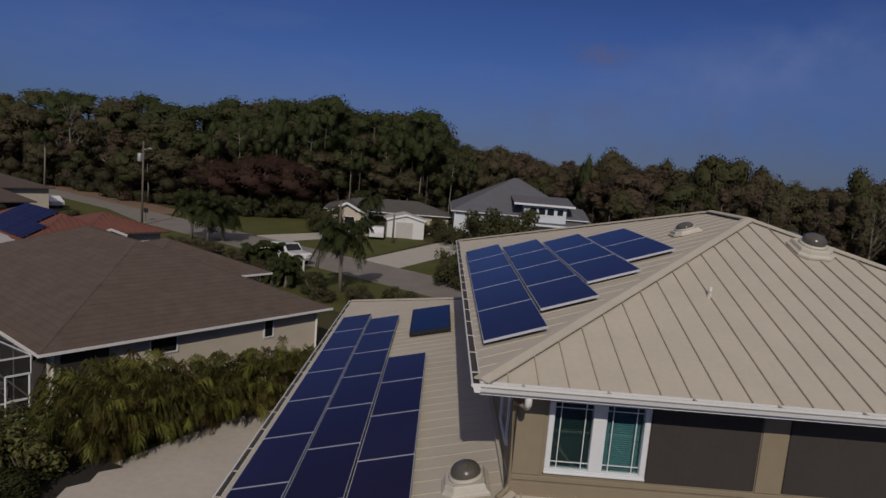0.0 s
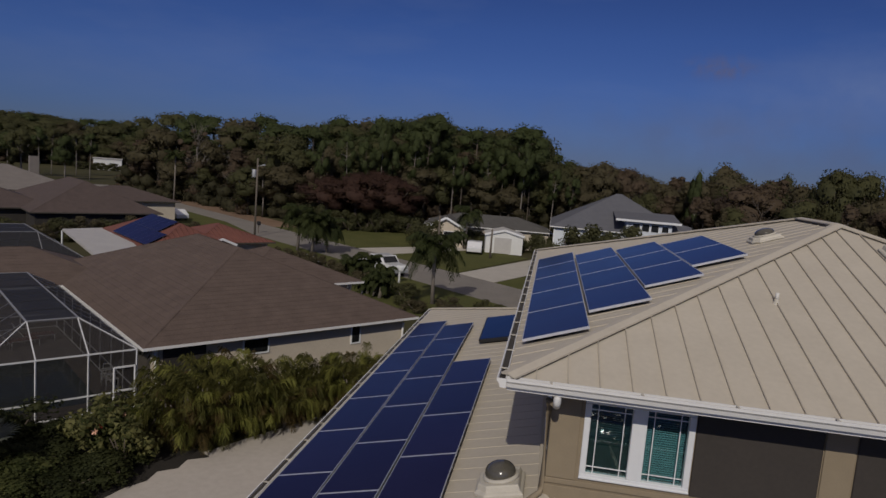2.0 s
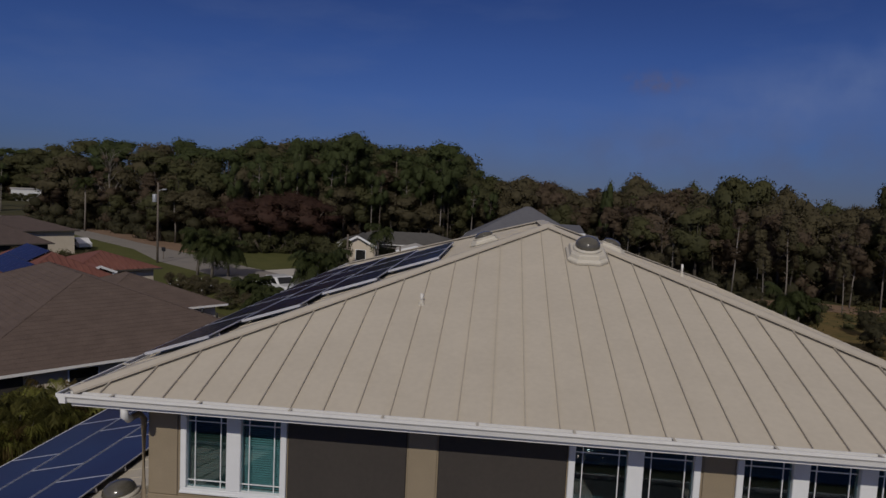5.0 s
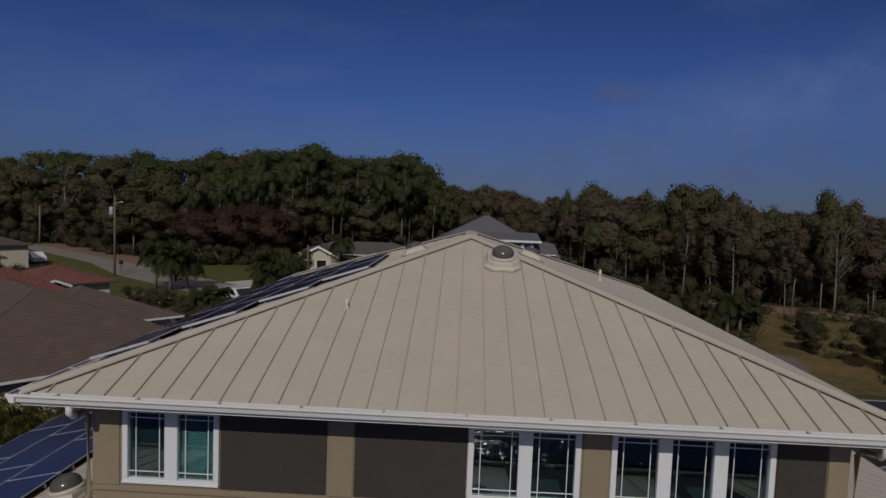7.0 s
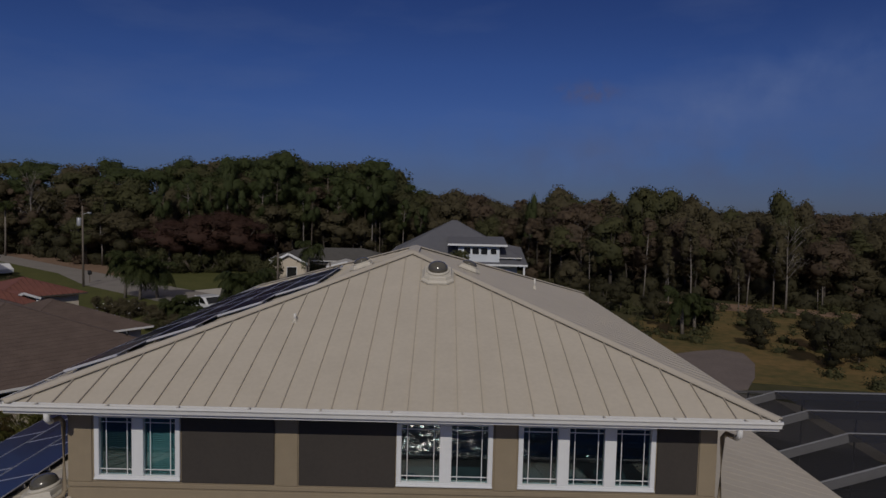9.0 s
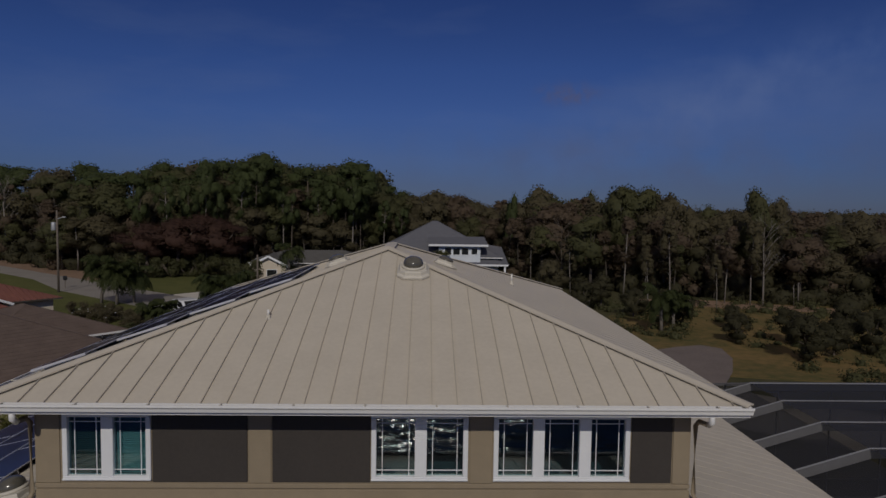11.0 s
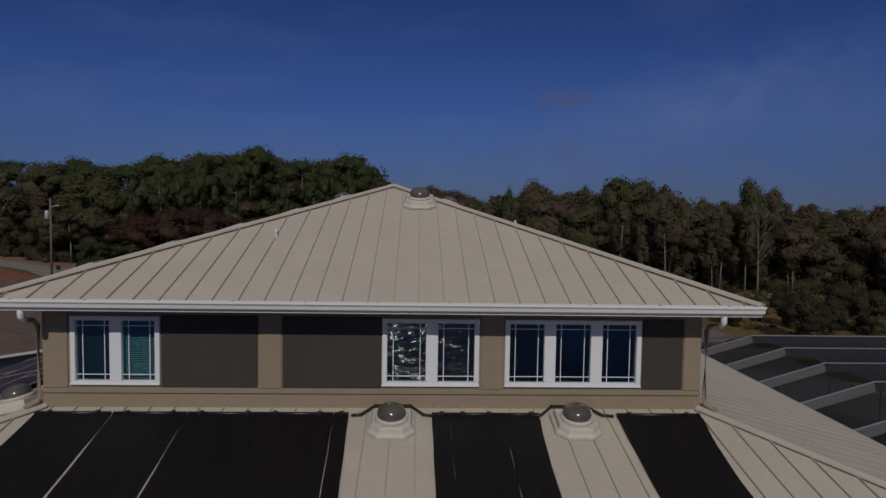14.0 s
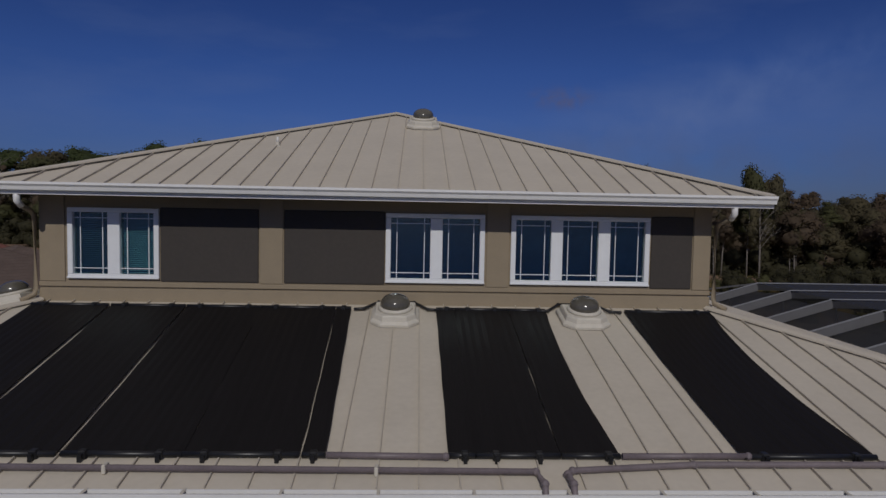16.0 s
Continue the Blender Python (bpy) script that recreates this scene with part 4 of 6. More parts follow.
zf = lambda y: low_front(y) + 0.05
water_pipe("feed_pipe", [(-3.6, -4.58, zf(-4.58)), (6.95, -4.68, zf(-4.68)), (7.0, -4.90, zf(-4.90) + 0.02), (7.0, -5.07, zf(-5.0) - 0.25)], "grey plastic feed pipe strapped along the lower roof edge")
water_pipe("return_pipe", [(13.8, -4.56, zf(-4.56)), (10.6, -4.54, zf(-4.54)), (8.6, -4.55, zf(-4.55)), (7.32, -4.66, zf(-4.66)), (7.26, -4.72, zf(-4.72)), (7.28, -4.90, zf(-4.9) + 0.02), (7.28, -5.07, zf(-5.0) - 0.25)], "grey plastic return pipe strapped along the lower roof edge")
water_pipe("link_pipe", [(4.84, -4.41, zf(-4.41)), (6.06, -4.44, zf(-4.41))], "grey plastic pipe linking two heating mats")
water_pipe("link_pipe", [(7.90, -4.41, zf(-4.41)), (9.24, -4.40, zf(-4.40))], "grey plastic pipe linking two heating mats")
for c, n in ((5.40, 0), (8.42, 1)):
    water_pipe("upper_link_pipe", [(c - 0.68, -0.36, zf(-0.36)), (c - 0.52, -0.33, zf(-0.33)), (c - 0.30, -0.08, zf(-0.08) + 0.02), (c + 0.30, -0.08, zf(-0.08) + 0.02), (c + 0.52, -0.33, zf(-0.33)), (c + 0.68, -0.36, zf(-0.36))], "black pipe bent round the skylight between mats", "black_plastic", 0.023)


def water_heater():
    s = thing("solar_water_collector", "dark glazed solar water collector raised on the side roof", "solar collector")
    s.matrix_basis = Matrix.Translation((-1.86, 10.75, low_left(-1.86) + 0.12)) @ pose(0, 0, 0, 0, -tl, 0) @ pose(0, 0, 0, 3, 0, 0)
    bm = bmesh.new()
    bevel_box(bm, -0.61, 0.61, -1.25, 1.25, 0, 0.10, 0.01)
    part("casing", bm, "black_plastic", s)
    bm = bmesh.new()
    box(bm, -0.57, 0.57, -1.21, 1.21, 0.101, 0.106)
    part("cover", bm, "collector_glass", s)
    bm = bmesh.new()
    for x in (-0.4, 0.4):
        for y in (-1.0, 1.0):
            box(bm, x - 0.02, x + 0.02, y - 0.02, y + 0.02, -0.16, 0)
    part("feet", bm, "pv_frame", s)


water_heater()


# ---- pool cage beside the house ----
def pool_cage(name, label, o, ex, ey, nx, ny, bay, zs, zt, inset, frame_mat, screen_mat, roof_side=None, side_screen=None, pool=(0.3, 0.7, 0.25, 0.75)):
    """Screened aluminium cage: o is a corner on the ground, ex and ey unit directions; walls to zs, mansard up to zt, inset in from the walls."""
    o, ex, ey = Vector(o), Vector(ex), Vector(ey)
    c = thing(name, label, "pool cage", o)
    inv = c.matrix_basis.inverted()
    LXc, LYc = nx * bay, ny * bay
    P = lambda a, b, z: o + ex * a + ey * b + Vector((0, 0, z))

    def bar(nm, p, q, w=0.04, h=0.055):
        bm = bmesh.new()
        beam(bm, p, q, w, h)
        # roof bars of a white cage are coloured darker, for dimness behind the screen
        part(nm, bm, "cage_bronze" if nm in ("purlin", "side_rafter") else "cage_grey" if nm == "screen_batten" or nm == "top_rail" and frame_mat == "cage_white" else frame_mat, c).matrix_basis = inv

    def pane(pts, mat=None):
        bm = bmesh.new()
        vs = [bm.verts.new(p) for p in pts]
        bm.faces.new(vs)
        ob = part("screen", bm, mat or screen_mat, c)
        ob.matrix_basis = inv

    i0 = inset
    beam_h = 0.22 if frame_mat == "cage_bronze" else 0.05
    for i in range(nx + 1):
        a = i * bay
        if 0 < i < nx or roof_side != "x0":
            bar("post", P(a, 0, 0), P(a, 0, zs))
            bar("post", P(a, LYc, 0), P(a, LYc, zs))
    for j in range(1, ny):
        b = j * bay
        if roof_side != "x0":
            bar("post", P(0, b, 0), P(0, b, zs))
        bar("post", P(LXc, b, 0), P(LXc, b, zs))
        dz = beam_h * 0.55 if frame_mat == "cage_bronze" else 0.0
        side = "side_rafter" if frame_mat == "cage_white" else "rafter"
        bar(side, P(0, b, zs - dz * 0.85), P(i0, b, zt - dz * 0.85), 0.05 if beam_h < 0.1 else 0.07, beam_h)
        bar("purlin" if frame_mat == "cage_white" else "rafter", P(i0, b, zt - dz), P(LXc - i0, b, zt - dz), 0.06, beam_h * 0.8)
        bar(side, P(LXc - i0, b, zt - dz), P(LXc, b, zs - dz), 0.05 if beam_h < 0.1 else 0.07, beam_h)
        if dz:
            for p, q in ((P(0, b, zs + 0.03), P(i0, b, zt + 0.03)), (P(i0, b, zt + 0.03), P(LXc - i0, b, zt + 0.03))):
                bar("screen_batten", p, q, 0.035, 0.02)
    for z in (0.08, 0.75, zs):
        bar("rail", P(0, 0, z), P(LXc, 0, z))
        bar("rail", P(LXc, 0, z), P(LXc, LYc, z))
        bar("rail", P(LXc, LYc, z), P(0, LYc, z))
        if roof_side != "x0" or z == zs:
            bar("rail", P(0, LYc, z), P(0, 0, z))
    k = [(i0, i0), (LXc - i0, i0), (LXc - i0, LYc - i0), (i0, LYc - i0)]
    for (a, b), (d, e) in zip(k, k[1:] + k[:1]):
        if frame_mat == "cage_bronze" and a == d == i0:
            continue
        bar("top_rail", P(a, b, zt), P(d, e, zt), 0.06, 0.08)
    for (a, b), (d, e) in zip(k, ((0, 0), (LXc, 0), (LXc, LYc), (0, LYc))):
        bar("corner_rafter", P(a, b, zt), P(d, e, zs))
    for i in range(1, nx):
        a = i * bay
        if i0 <= a <= LXc - i0:
            bar("rafter", P(a, 0, zs), P(a, i0, zt))
            if frame_mat == "cage_white":
                bar("purlin", P(a, i0, zt), P(a, LYc - i0, zt), 0.05, 0.06)
            bar("rafter", P(a, LYc, zs), P(a, LYc - i0, zt))
    z = 0.02
    pane([P(*k[0], zt + z), P(*k[1], zt + z), P(*k[2], zt + z), P(*k[3], zt + z)])
    cor = ((0, 0), (LXc, 0), (LXc, LYc), (0, LYc))
    for n in range(4):
        m = (n + 1) % 4
        zz = z if beam_h < 0.1 else -0.24
        pane([P(*cor[n], zs + zz), P(*cor[m], zs + zz), P(*k[m], zt + zz), P(*k[n], zt + zz)], side_screen)
        if not (n == 3 and roof_side == "x0"):
            pane([P(*cor[n], 0.1), P(*cor[m], 0.1), P(*cor[m], zs), P(*cor[n], zs)], side_screen)
    bm = bmesh.new()
    quad_prism(bm, [P(0.1, 0.1, 0.0), P(LXc - 0.1, 0.1, 0.0), P(LXc - 0.1, LYc - 0.1, 0.0), P(0.1, LYc - 0.1, 0.0)], (0, 0, 0.1))
    part("deck", bm, "deck", c).matrix_basis = inv
    bm = bmesh.new()
    a0, a1, b0, b1 = LXc * pool[0], LXc * pool[1], LYc * pool[2], LYc * pool[3]
    quad_prism(bm, [P(a0, b0, 0.09), P(a1, b0, 0.09), P(a1, b1, 0.09), P(a0, b1, 0.09)], (0, 0, 0.02))
    part("pool", bm, "pool_water", c).matrix_basis = inv
    return c


pool_cage("pool_cage", "large dark-screened pool cage with grey aluminium beams beside the house", (15.0, -5.60, 0), (1, 0, 0), (0, 1, 0), 5, 9, 1.95, 4.24, 4.80, 1.88, "cage_bronze", "screen", roof_side="x0")


# ---- neighbouring houses ----
def hip_block(house, o, ex, ey, lx, ly, ze, pitch, mat, over=0.5, wall="stucco_cream", wz=None, fascia="gutter_white", courses=True):
    """Walls and a hip roof over a rectangle lx by ly whose eave corner is o."""
    o, ex, ey = Vector(o), Vector(ex), Vector(ey)
    inv = house.matrix_basis.inverted()
    P = lambda a, b, z: Vector((o.x, o.y, 0)) + ex * a + ey * b + Vector((0, 0, z))

    def put(nm, bm, m, label=""):
        ob = part(nm, bm, m, house, label)
        ob.matrix_basis = inv
        return ob

    bm = bmesh.new()
    w = over
    quad_prism(bm, [P(w, w, 0), P(lx - w, w, 0), P(lx - w, ly - w, 0), P(w, ly - w, 0)], (0, 0, (wz or ze) + 0.02))
    put("wall", bm, wall)
    h = min(lx, ly) / 2
    zt = ze + h * pitch
    r0, r1 = (P(h, ly / 2, zt), P(lx - h, ly / 2, zt)) if lx >= ly else (P(lx / 2, h, zt), P(lx / 2, ly - h, zt))
    c = [P(0, 0, ze), P(lx, 0, ze), P(lx, ly, ze), P(0, ly, ze)]
    if lx >= ly:
        slopes = [[c[0], c[1], r1, r0], [c[1], c[2], r1], [c[2], c[3], r0, r1], [c[3], c[0], r0]]
    else:
        slopes = [[c[0], c[1], r0], [c[1], c[2], r1, r0], [c[2], c[3], r1], [c[3], c[0], r0, r1]]
    for s in slopes:
        s = [p for i, p in enumerate(s) if (p - s[i - 1]).length > 1e-3]
        bm = bmesh.new()
        quad_prism(bm, [p - Vector((0, 0, 0.06)) for p in s], (0, 0, 0.06))
        sl = put("roof_slope", bm, mat)
        if courses:
            # shingle courses as thin stepped butts
            a, b = s[0], s[1]
            top = s[2:] if len(s) == 4 else [s[2], s[2]]
            n = int((top[0] - b).length / 0.42)
            for i in range(1, n):
                f = i / n
                p, q = a + (top[1] - a) * f, b + (top[0] - b) * f
                if (q - p).length < 0.3:
                    continue
                bm = bmesh.new()
                beam(bm, p + Vector((0, 0, 0.001)), q + Vector((0, 0, 0.001)), 0.03, 0.005)
                part("shingle_course", bm, mat, sl)
    bm = bmesh.new()
    for p, q in zip(c, c[1:] + c[:1]):
        beam(bm, p - Vector((0, 0, 0.06)), q - Vector((0, 0, 0.06)), 0.06, 0.11)
    put("fascia", bm, fascia)
    bm = bmesh.new()
    for p, q in ((c[0], r0), (c[1], r1 if lx >= ly else r0), (c[2], r1), (c[3], r0 if lx >= ly else r1), (r0, r1)):
        if (q - p).length > 0.1:
            beam(bm, p + Vector((0, 0, 0.004)), q + Vector((0, 0, 0.004)), 0.07, 0.008)
    put("ridge_shingles", bm, mat)
    return P


def wall_window(house, P, a0, a1, z0, z1, b=0.0, trim="frame_white", along="x"):
    """A window with frame on the wall b metres in, from a0 to a1 along one side."""
    inv = house.matrix_basis.inverted()
    Q = (lambda a, d, z: P(a, b + d, z)) if along == "x" else (lambda a, d, z: P(b + d, a, z))
    holder = new("window")
    holder.parent = house
    holder.matrix_basis = inv
    holder.empty_display_size = 0.1
    bm = bmesh.new()
    for x0, x1, y0, y1 in ((a0 - .06, a1 + .06, z0 - .06, z0), (a0 - .06, a1 + .06, z1, z1 + .06), (a0 - .06, a0, z0, z1), (a1, a1 + .06, z0, z1)):
        quad_prism(bm, [Q(x0, -0.05, y0), Q(x1, -0.05, y0), Q(x1, 0.02, y0), Q(x0, 0.02, y0)], (0, 0, y1 - y0))
    bmesh.ops.recalc_face_normals(bm, faces=bm.faces[:])
    part("frame", bm, trim, holder)
    bm = bmesh.new()
    quad_prism(bm, [Q(a0, -0.02, z0), Q(a1, -0.02, z0), Q(a1, 0.01, z0), Q(a0, 0.01, z0)], (0, 0, z1 - z0))
    bmesh.ops.recalc_face_normals(bm, faces=bm.faces[:])
    part("pane", bm, "dark_window", holder)


def house_brown():
    h = thing("neighbour_house", "single-storey cream stucco house with brown shingle hip roofs", "house", uw(6, 8))
    P = hip_block(h, uw(0, 0), U, V, 13.4, 19.0, 2.35, 0.41, "shingle_brown")
    wall_window(h, P, 4.25, 5.35, 1.45, 2.05, 0.5)
    wall_window(h, P, 9.7, 10.15, 1.3, 2.1, 0.5)
    inv = h.matrix_basis.inverted()
    # flat dark panel beside the corner, painted as the shade of the recessed entry
    bm = bmesh.new()
    quad_prism(bm, [P(0.9, 0.44, 0), P(2.6, 0.44, 0), P(2.6, 0.49, 0), P(0.9, 0.49, 0)], (0, 0, 2.15))
    part("porch_opening", bm, "lanai_shade", h).matrix_basis = inv
    for a in (0.62, 12.75):
        bm = bmesh.new()
        beam(bm, P(a, 0.42, 0), P(a, 0.42, 2.25), 0.09, 0.09)
        part("downspout", bm, "gutter_white", h).matrix_basis = inv
    hip_block(h, uw(6.2, 6.0), U, V, 7.9, 8.5, 3.05, 0.38, "shingle_brown")
    hip_block(h, uw(-9.0, 13.0), U, V, 12.0, 7.6, 2.34, 0.40, "shingle_brown")
    for x, y in ((11.4, 3.6), (11.9, 3.0)):
        s = Vector(P(x, y, 2.35 + 0.41 * (13.4 - x)))
        bm = bmesh.new()
        lathe(bm, [(0.06, -0.1), (0.05, 0.25)], 8, s)
        part("roof_vent", bm, "black_plastic", h).matrix_basis = inv


house_brown()
cage = pool_cage("neighbour_pool_cage", "white-framed screened pool cage behind the neighbour's house", uw(-5.1, 0.2), U, V, 3, 8, 1.65, 2.3, 3.29, 1.64, "cage_white", "screen_dense", side_screen="screen_open", pool=(0.1, 0.8, 0.08, 0.56))
for p, q in (((4.15, 0.1), (4.15, 1.7)), ((4.88, 0.1), (4.88, 1.7)), ((4.15, 1.7), (4.88, 1.7)), ((4.15, 0.8), (4.88, 0.8))):
    bm = bmesh.new()
    beam(bm, uw(-5.1 + p[0], 0.14, p[1]), uw(-5.1 + q[0], 0.14, q[1]), 0.06, 0.06)
    part("door_frame", bm, "cage_white", cage, "white door frame of the cage").matrix_basis = cage.matrix_basis.inverted()


def patio_chair(a, b, turn, length, sling, label, group):
    """A sling chair on the neighbour's deck: seat and raked back of separate straps on a light frame; length is the seat's depth."""
    c = thing("patio_chair" if length < 0.8 else "sun_lounger", label, "chair", uw(-5.1 + a, 0.2 + b, 0.1), turn, group)
    zs = 0.40 if length < 0.8 else 0.32
    w, rake = 0.30, 0.28 if length < 0.8 else 0.45
    for x in (-w, w):
        for y in (0.03, length - 0.03):
            bm = bmesh.new()
            tube(bm, [(x, y, 0), (x, y, zs)], 0.02, 8)
            part("leg", bm, "cage_white", c)
        bm = bmesh.new()
        tube(bm, [(x, 0, zs), (x, length, zs), (x, length + rake, zs + 0.58)], 0.02, 8)
        part("side_rail", bm, "cage_white", c)
        if length < 0.8:
            bm = bmesh.new()
            tube(bm, [(x, 0.04, zs), (x, 0.04, zs + 0.22), (x, length + 0.1, zs + 0.24)], 0.018, 8)
            part("arm", bm, "cage_white", c)
    n = max(4, int(length / 0.12))
    for i in range(n):
        bm = bmesh.new()
        y = length * (i + 0.5) / n
        bevel_box(bm, -w, w, y - 0.045, y + 0.045, zs + 0.012, zs + 0.030, 0.006)
        part("seat_strap", bm, sling, c)
    for i in range(5):
        bm = bmesh.new()
        x = -w + 0.06 + 0.12 * i
        beam(bm, (x, length + 0.02, zs + 0.04), (x, length + rake, zs + 0.58), 0.085, 0.016, (0, -1, 0.4))
        part("back_strap", bm, sling if i % 2 == 0 else "sling_pale", c)


for a, b, turn in ((4.45, 2.5, -38), (4.6, 3.4, -60)):
    patio_chair(a, b, turn, 0.5, "sling_pale", "pale sling patio chair on the neighbour's pool deck", "patio chairs")
for a, b, turn in ((3.5, 10.0, 150), (4.3, 10.6, 140), (2.3, 9.7, 160)):
    patio_chair(a, b, turn, 1.3, "sling_red", "red-brown striped sun lounger on the neighbour's pool deck", "sun loungers")
pool_cage("distant_pool_cage", "white-framed screened pool cage behind a red-roofed house", uw(-8.2, 20.6), U, V, 5, 4, 2.2, 2.5, 3.9, 2.2, "cage_grey", "screen_dense")


def house_red():
    h = thing("red_roof_house", "low house with a red tiled roof carrying dark blue solar panels", "house", uw(12, 28))
    P = hip_block(h, uw(7.2, 22.0), U, V, 6.6, 13.0, 2.6, 0.48, "roof_red", courses=False)
    hip_block(h, uw(11.6, 25.6), U, V, 7.0, 7.4, 2.6, 0.34, "roof_red", fascia="gap_shade_and_fascia", courses=False)
    inv = h.matrix_basis.inverted()
    # rows of barrel tiles up the front slopes
    for i in range(16):
        a = 0.25 + i * 0.4
        top = min(a, 6.6 - a)
        bm = bmesh.new()
        tube(bm, [P(a, 0.0, 2.62), P(a, top, 2.62 + 0.48 * top)], 0.035, 6)
        part("ridge_roll", bm, "roof_red", h).matrix_basis = inv
    for i in range(17):
        a = 0.3 + i * 0.4
        top = min(a, 7.0 - a, 3.5)
        bm = bmesh.new()
        tube(bm, [P(4.4 + a, 3.6, 2.62), P(4.4 + a, 3.6 + top, 2.62 + 0.34 * top)], 0.035, 6)
        part("ridge_roll", bm, "roof_red", h).matrix_basis = inv
    # gabled porch roof
    g = [P(5.1, 2.6, 2.55), P(6.3, 2.6, 3.05), P(7.5, 2.6, 2.55)]
    for a, b in ((g[0], g[1]), (g[1], g[2])):
        bm = bmesh.new()
        quad_prism(bm, [a, b, b + V * 3.0, a + V * 3.0], (0, 0, 0.06))
        bmesh.ops.recalc_face_normals(bm, faces=bm.faces[:])
        part("porch_roof", bm, "roof_red", h).matrix_basis = inv
        bm = bmesh.new()
        beam(bm, a - V * 0.04, b - V * 0.04, 0.06, 0.18)
        part("bargeboard", bm, "frame_white", h).matrix_basis = inv
    for a in (5.25, 7.35):
        bm = bmesh.new()
        beam(bm, P(a, 2.8, 0), P(a, 2.8, 2.55), 0.16)
        part("porch_post", bm, "frame_white", h).matrix_basis = inv
    rot = math.degrees(math.atan2(U.y, U.x))
    arr = thing("solar_array", "array of dark blue solar panels on the red tiled roof", "solar panels", P(1.6, 6, 3.4), group="solar arrays")
    for i in range(8):
        for j in range(2):
            b, a = 1.6 + i * 1.005, 0.2 + j * 1.495
            if j and i < 2:
                continue
            z = 2.6 + 0.48 * (a + 0.745) + 0.13
            m = Matrix.Translation(P(a + 0.745, b + 0.5, z)) @ pose(0, 0, 0, 0, 0, rot) @ pose(0, 0, 0, 0, -math.degrees(math.atan(0.48)), 0) @ pose(0, 0, 0, 0, 0, 90)
            solar_panel(arr, 1.002, 1.65, m, "pv_edge_dark")
    p = thing("patio_roof", "flat white patio roof between cage and red house", "patio roof", (-33, 35, 0))
    inv = p.matrix_basis.inverted()
    bm = bmesh.new()
    q = [Vector((-29.4, 28.6, 2.5)), Vector((-28.9, 32.6, 2.5)), Vector((-37.4, 41.9, 2.55)), Vector((-39.3, 37.8, 2.55))]
    quad_prism(bm, q, (0, 0, 0.14))
    part("roof_sheet", bm, "roof_white", p).matrix_basis = inv
    bm = bmesh.new()
    beam(bm, q[0] + Vector((-0.05, -0.05, 0.05)), q[1] + Vector((-0.05, -0.05, 0.05)), 0.06, 0.16)
    part("edge_gutter", bm, "frame_white", p).matrix_basis = inv
    for k in q:
        bm = bmesh.new()
        beam(bm, (k.x, k.y, 0), k, 0.1)
        part("post", bm, "frame_white", p).matrix_basis = inv


house_red()


def houses_far():
    h = thing("brown_roof_house", "wide low house with a brown shingle roof", "house", uw(10, 57))
    # two blocks have walls coloured dark, as the shade beneath their eaves
    hip_block(h, uw(4.5, 48.5), U, V, 12.5, 20.0, 2.6, 0.46, "shingle_umber", wall="lanai_shade", fascia="gap_shade_and_fascia", courses=False)
    hip_block(h, uw(11.0, 60.0), U, V, 12.0, 10.0, 3.0, 0.30, "shingle_umber", fascia="gap_shade_and_fascia", courses=False)
    hip_block(h, uw(-10.0, 53.0), U, V, 18.0, 12.0, 2.6, 0.34, "shingle_umber", wall="lanai_shade", fascia="gap_shade_and_fascia", courses=False)
    h = thing("pale_roof_house", "house with a pale brown shingle roof and a chimney", "house", uw(6, 86))
    P = hip_block(h, uw(-14.0, 74.0), U, V, 30.0, 17.0, 2.9, 0.34, "shingle_pale", fascia="gap_shade_and_fascia", courses=False)
    bm = bmesh.new()
    quad_prism(bm, [P(24.0, 7.2, 4.0), P(25.1, 7.2, 4.0), P(25.1, 8.3, 4.0), P(24.0, 8.3, 4.0)], (0, 0, 3.1))
    part("chimney", bm, "shingle_pale", h).matrix_basis = h.matrix_basis.inverted()
    h = thing("white_building", "small distant white building among trees", "house", (-155.5, 200.5, 0), 35)
    bm = bmesh.new()
    box(bm, -4.4, 4.4, -2.4, 2.4, 0, 3.8)
    part("wall", bm, "stucco_white", h)
    bm = bmesh.new()
    quad_prism(bm, [(-4.7, -2.7, 3.8), (4.7, -2.7, 3.8), (4.7, 2.7, 3.8), (-4.7, 2.7, 3.8)], (0, 0, 0.3))
    part("roof", bm, "roof_white", h)


houses_far()


def gable_roof(house, P, a0, a1, b0, b1, z0, zt, mat, wall, over=0.4):
    """Gable facing -y of P: ridge along y."""
    inv = house.matrix_basis.inverted()
    m = (a0 + a1) / 2
    bm = bmesh.new()
    quad_prism(bm, [P(a0, b0, z0), P(a1, b0, z0), P(m, b0, zt)], P(0, b1, 0) - P(0, b0, 0))
    bmesh.ops.recalc_face_normals(bm, faces=bm.faces[:])
    part("gable_wall", bm, wall, house).matrix_basis = inv
    k = (zt - z0) / (m - a0)
    for s in (-1, 1):
        e = a0 - over if s < 0 else a1 + over
        bm = bmesh.new()
        quad_prism(bm, [P(e, b0 - over, z0 - over * k + 0.03), P(m, b0 - over, zt + 0.03), P(m, b1, zt + 0.03), P(e, b1, z0 - over * k + 0.03)], (0, 0, 0.1))
        bmesh.ops.recalc_face_normals(bm, faces=bm.faces[:])
        part("roof_slope", bm, mat, house).matrix_basis = inv
        bm = bmesh.new()
        beam(bm, P(e, b0 - over - 0.05, z0 - over * k), P(m, b0 - over - 0.05, zt), 0.08, 0.26)
        part("bargeboard", bm, "frame_white", house).matrix_basis = inv


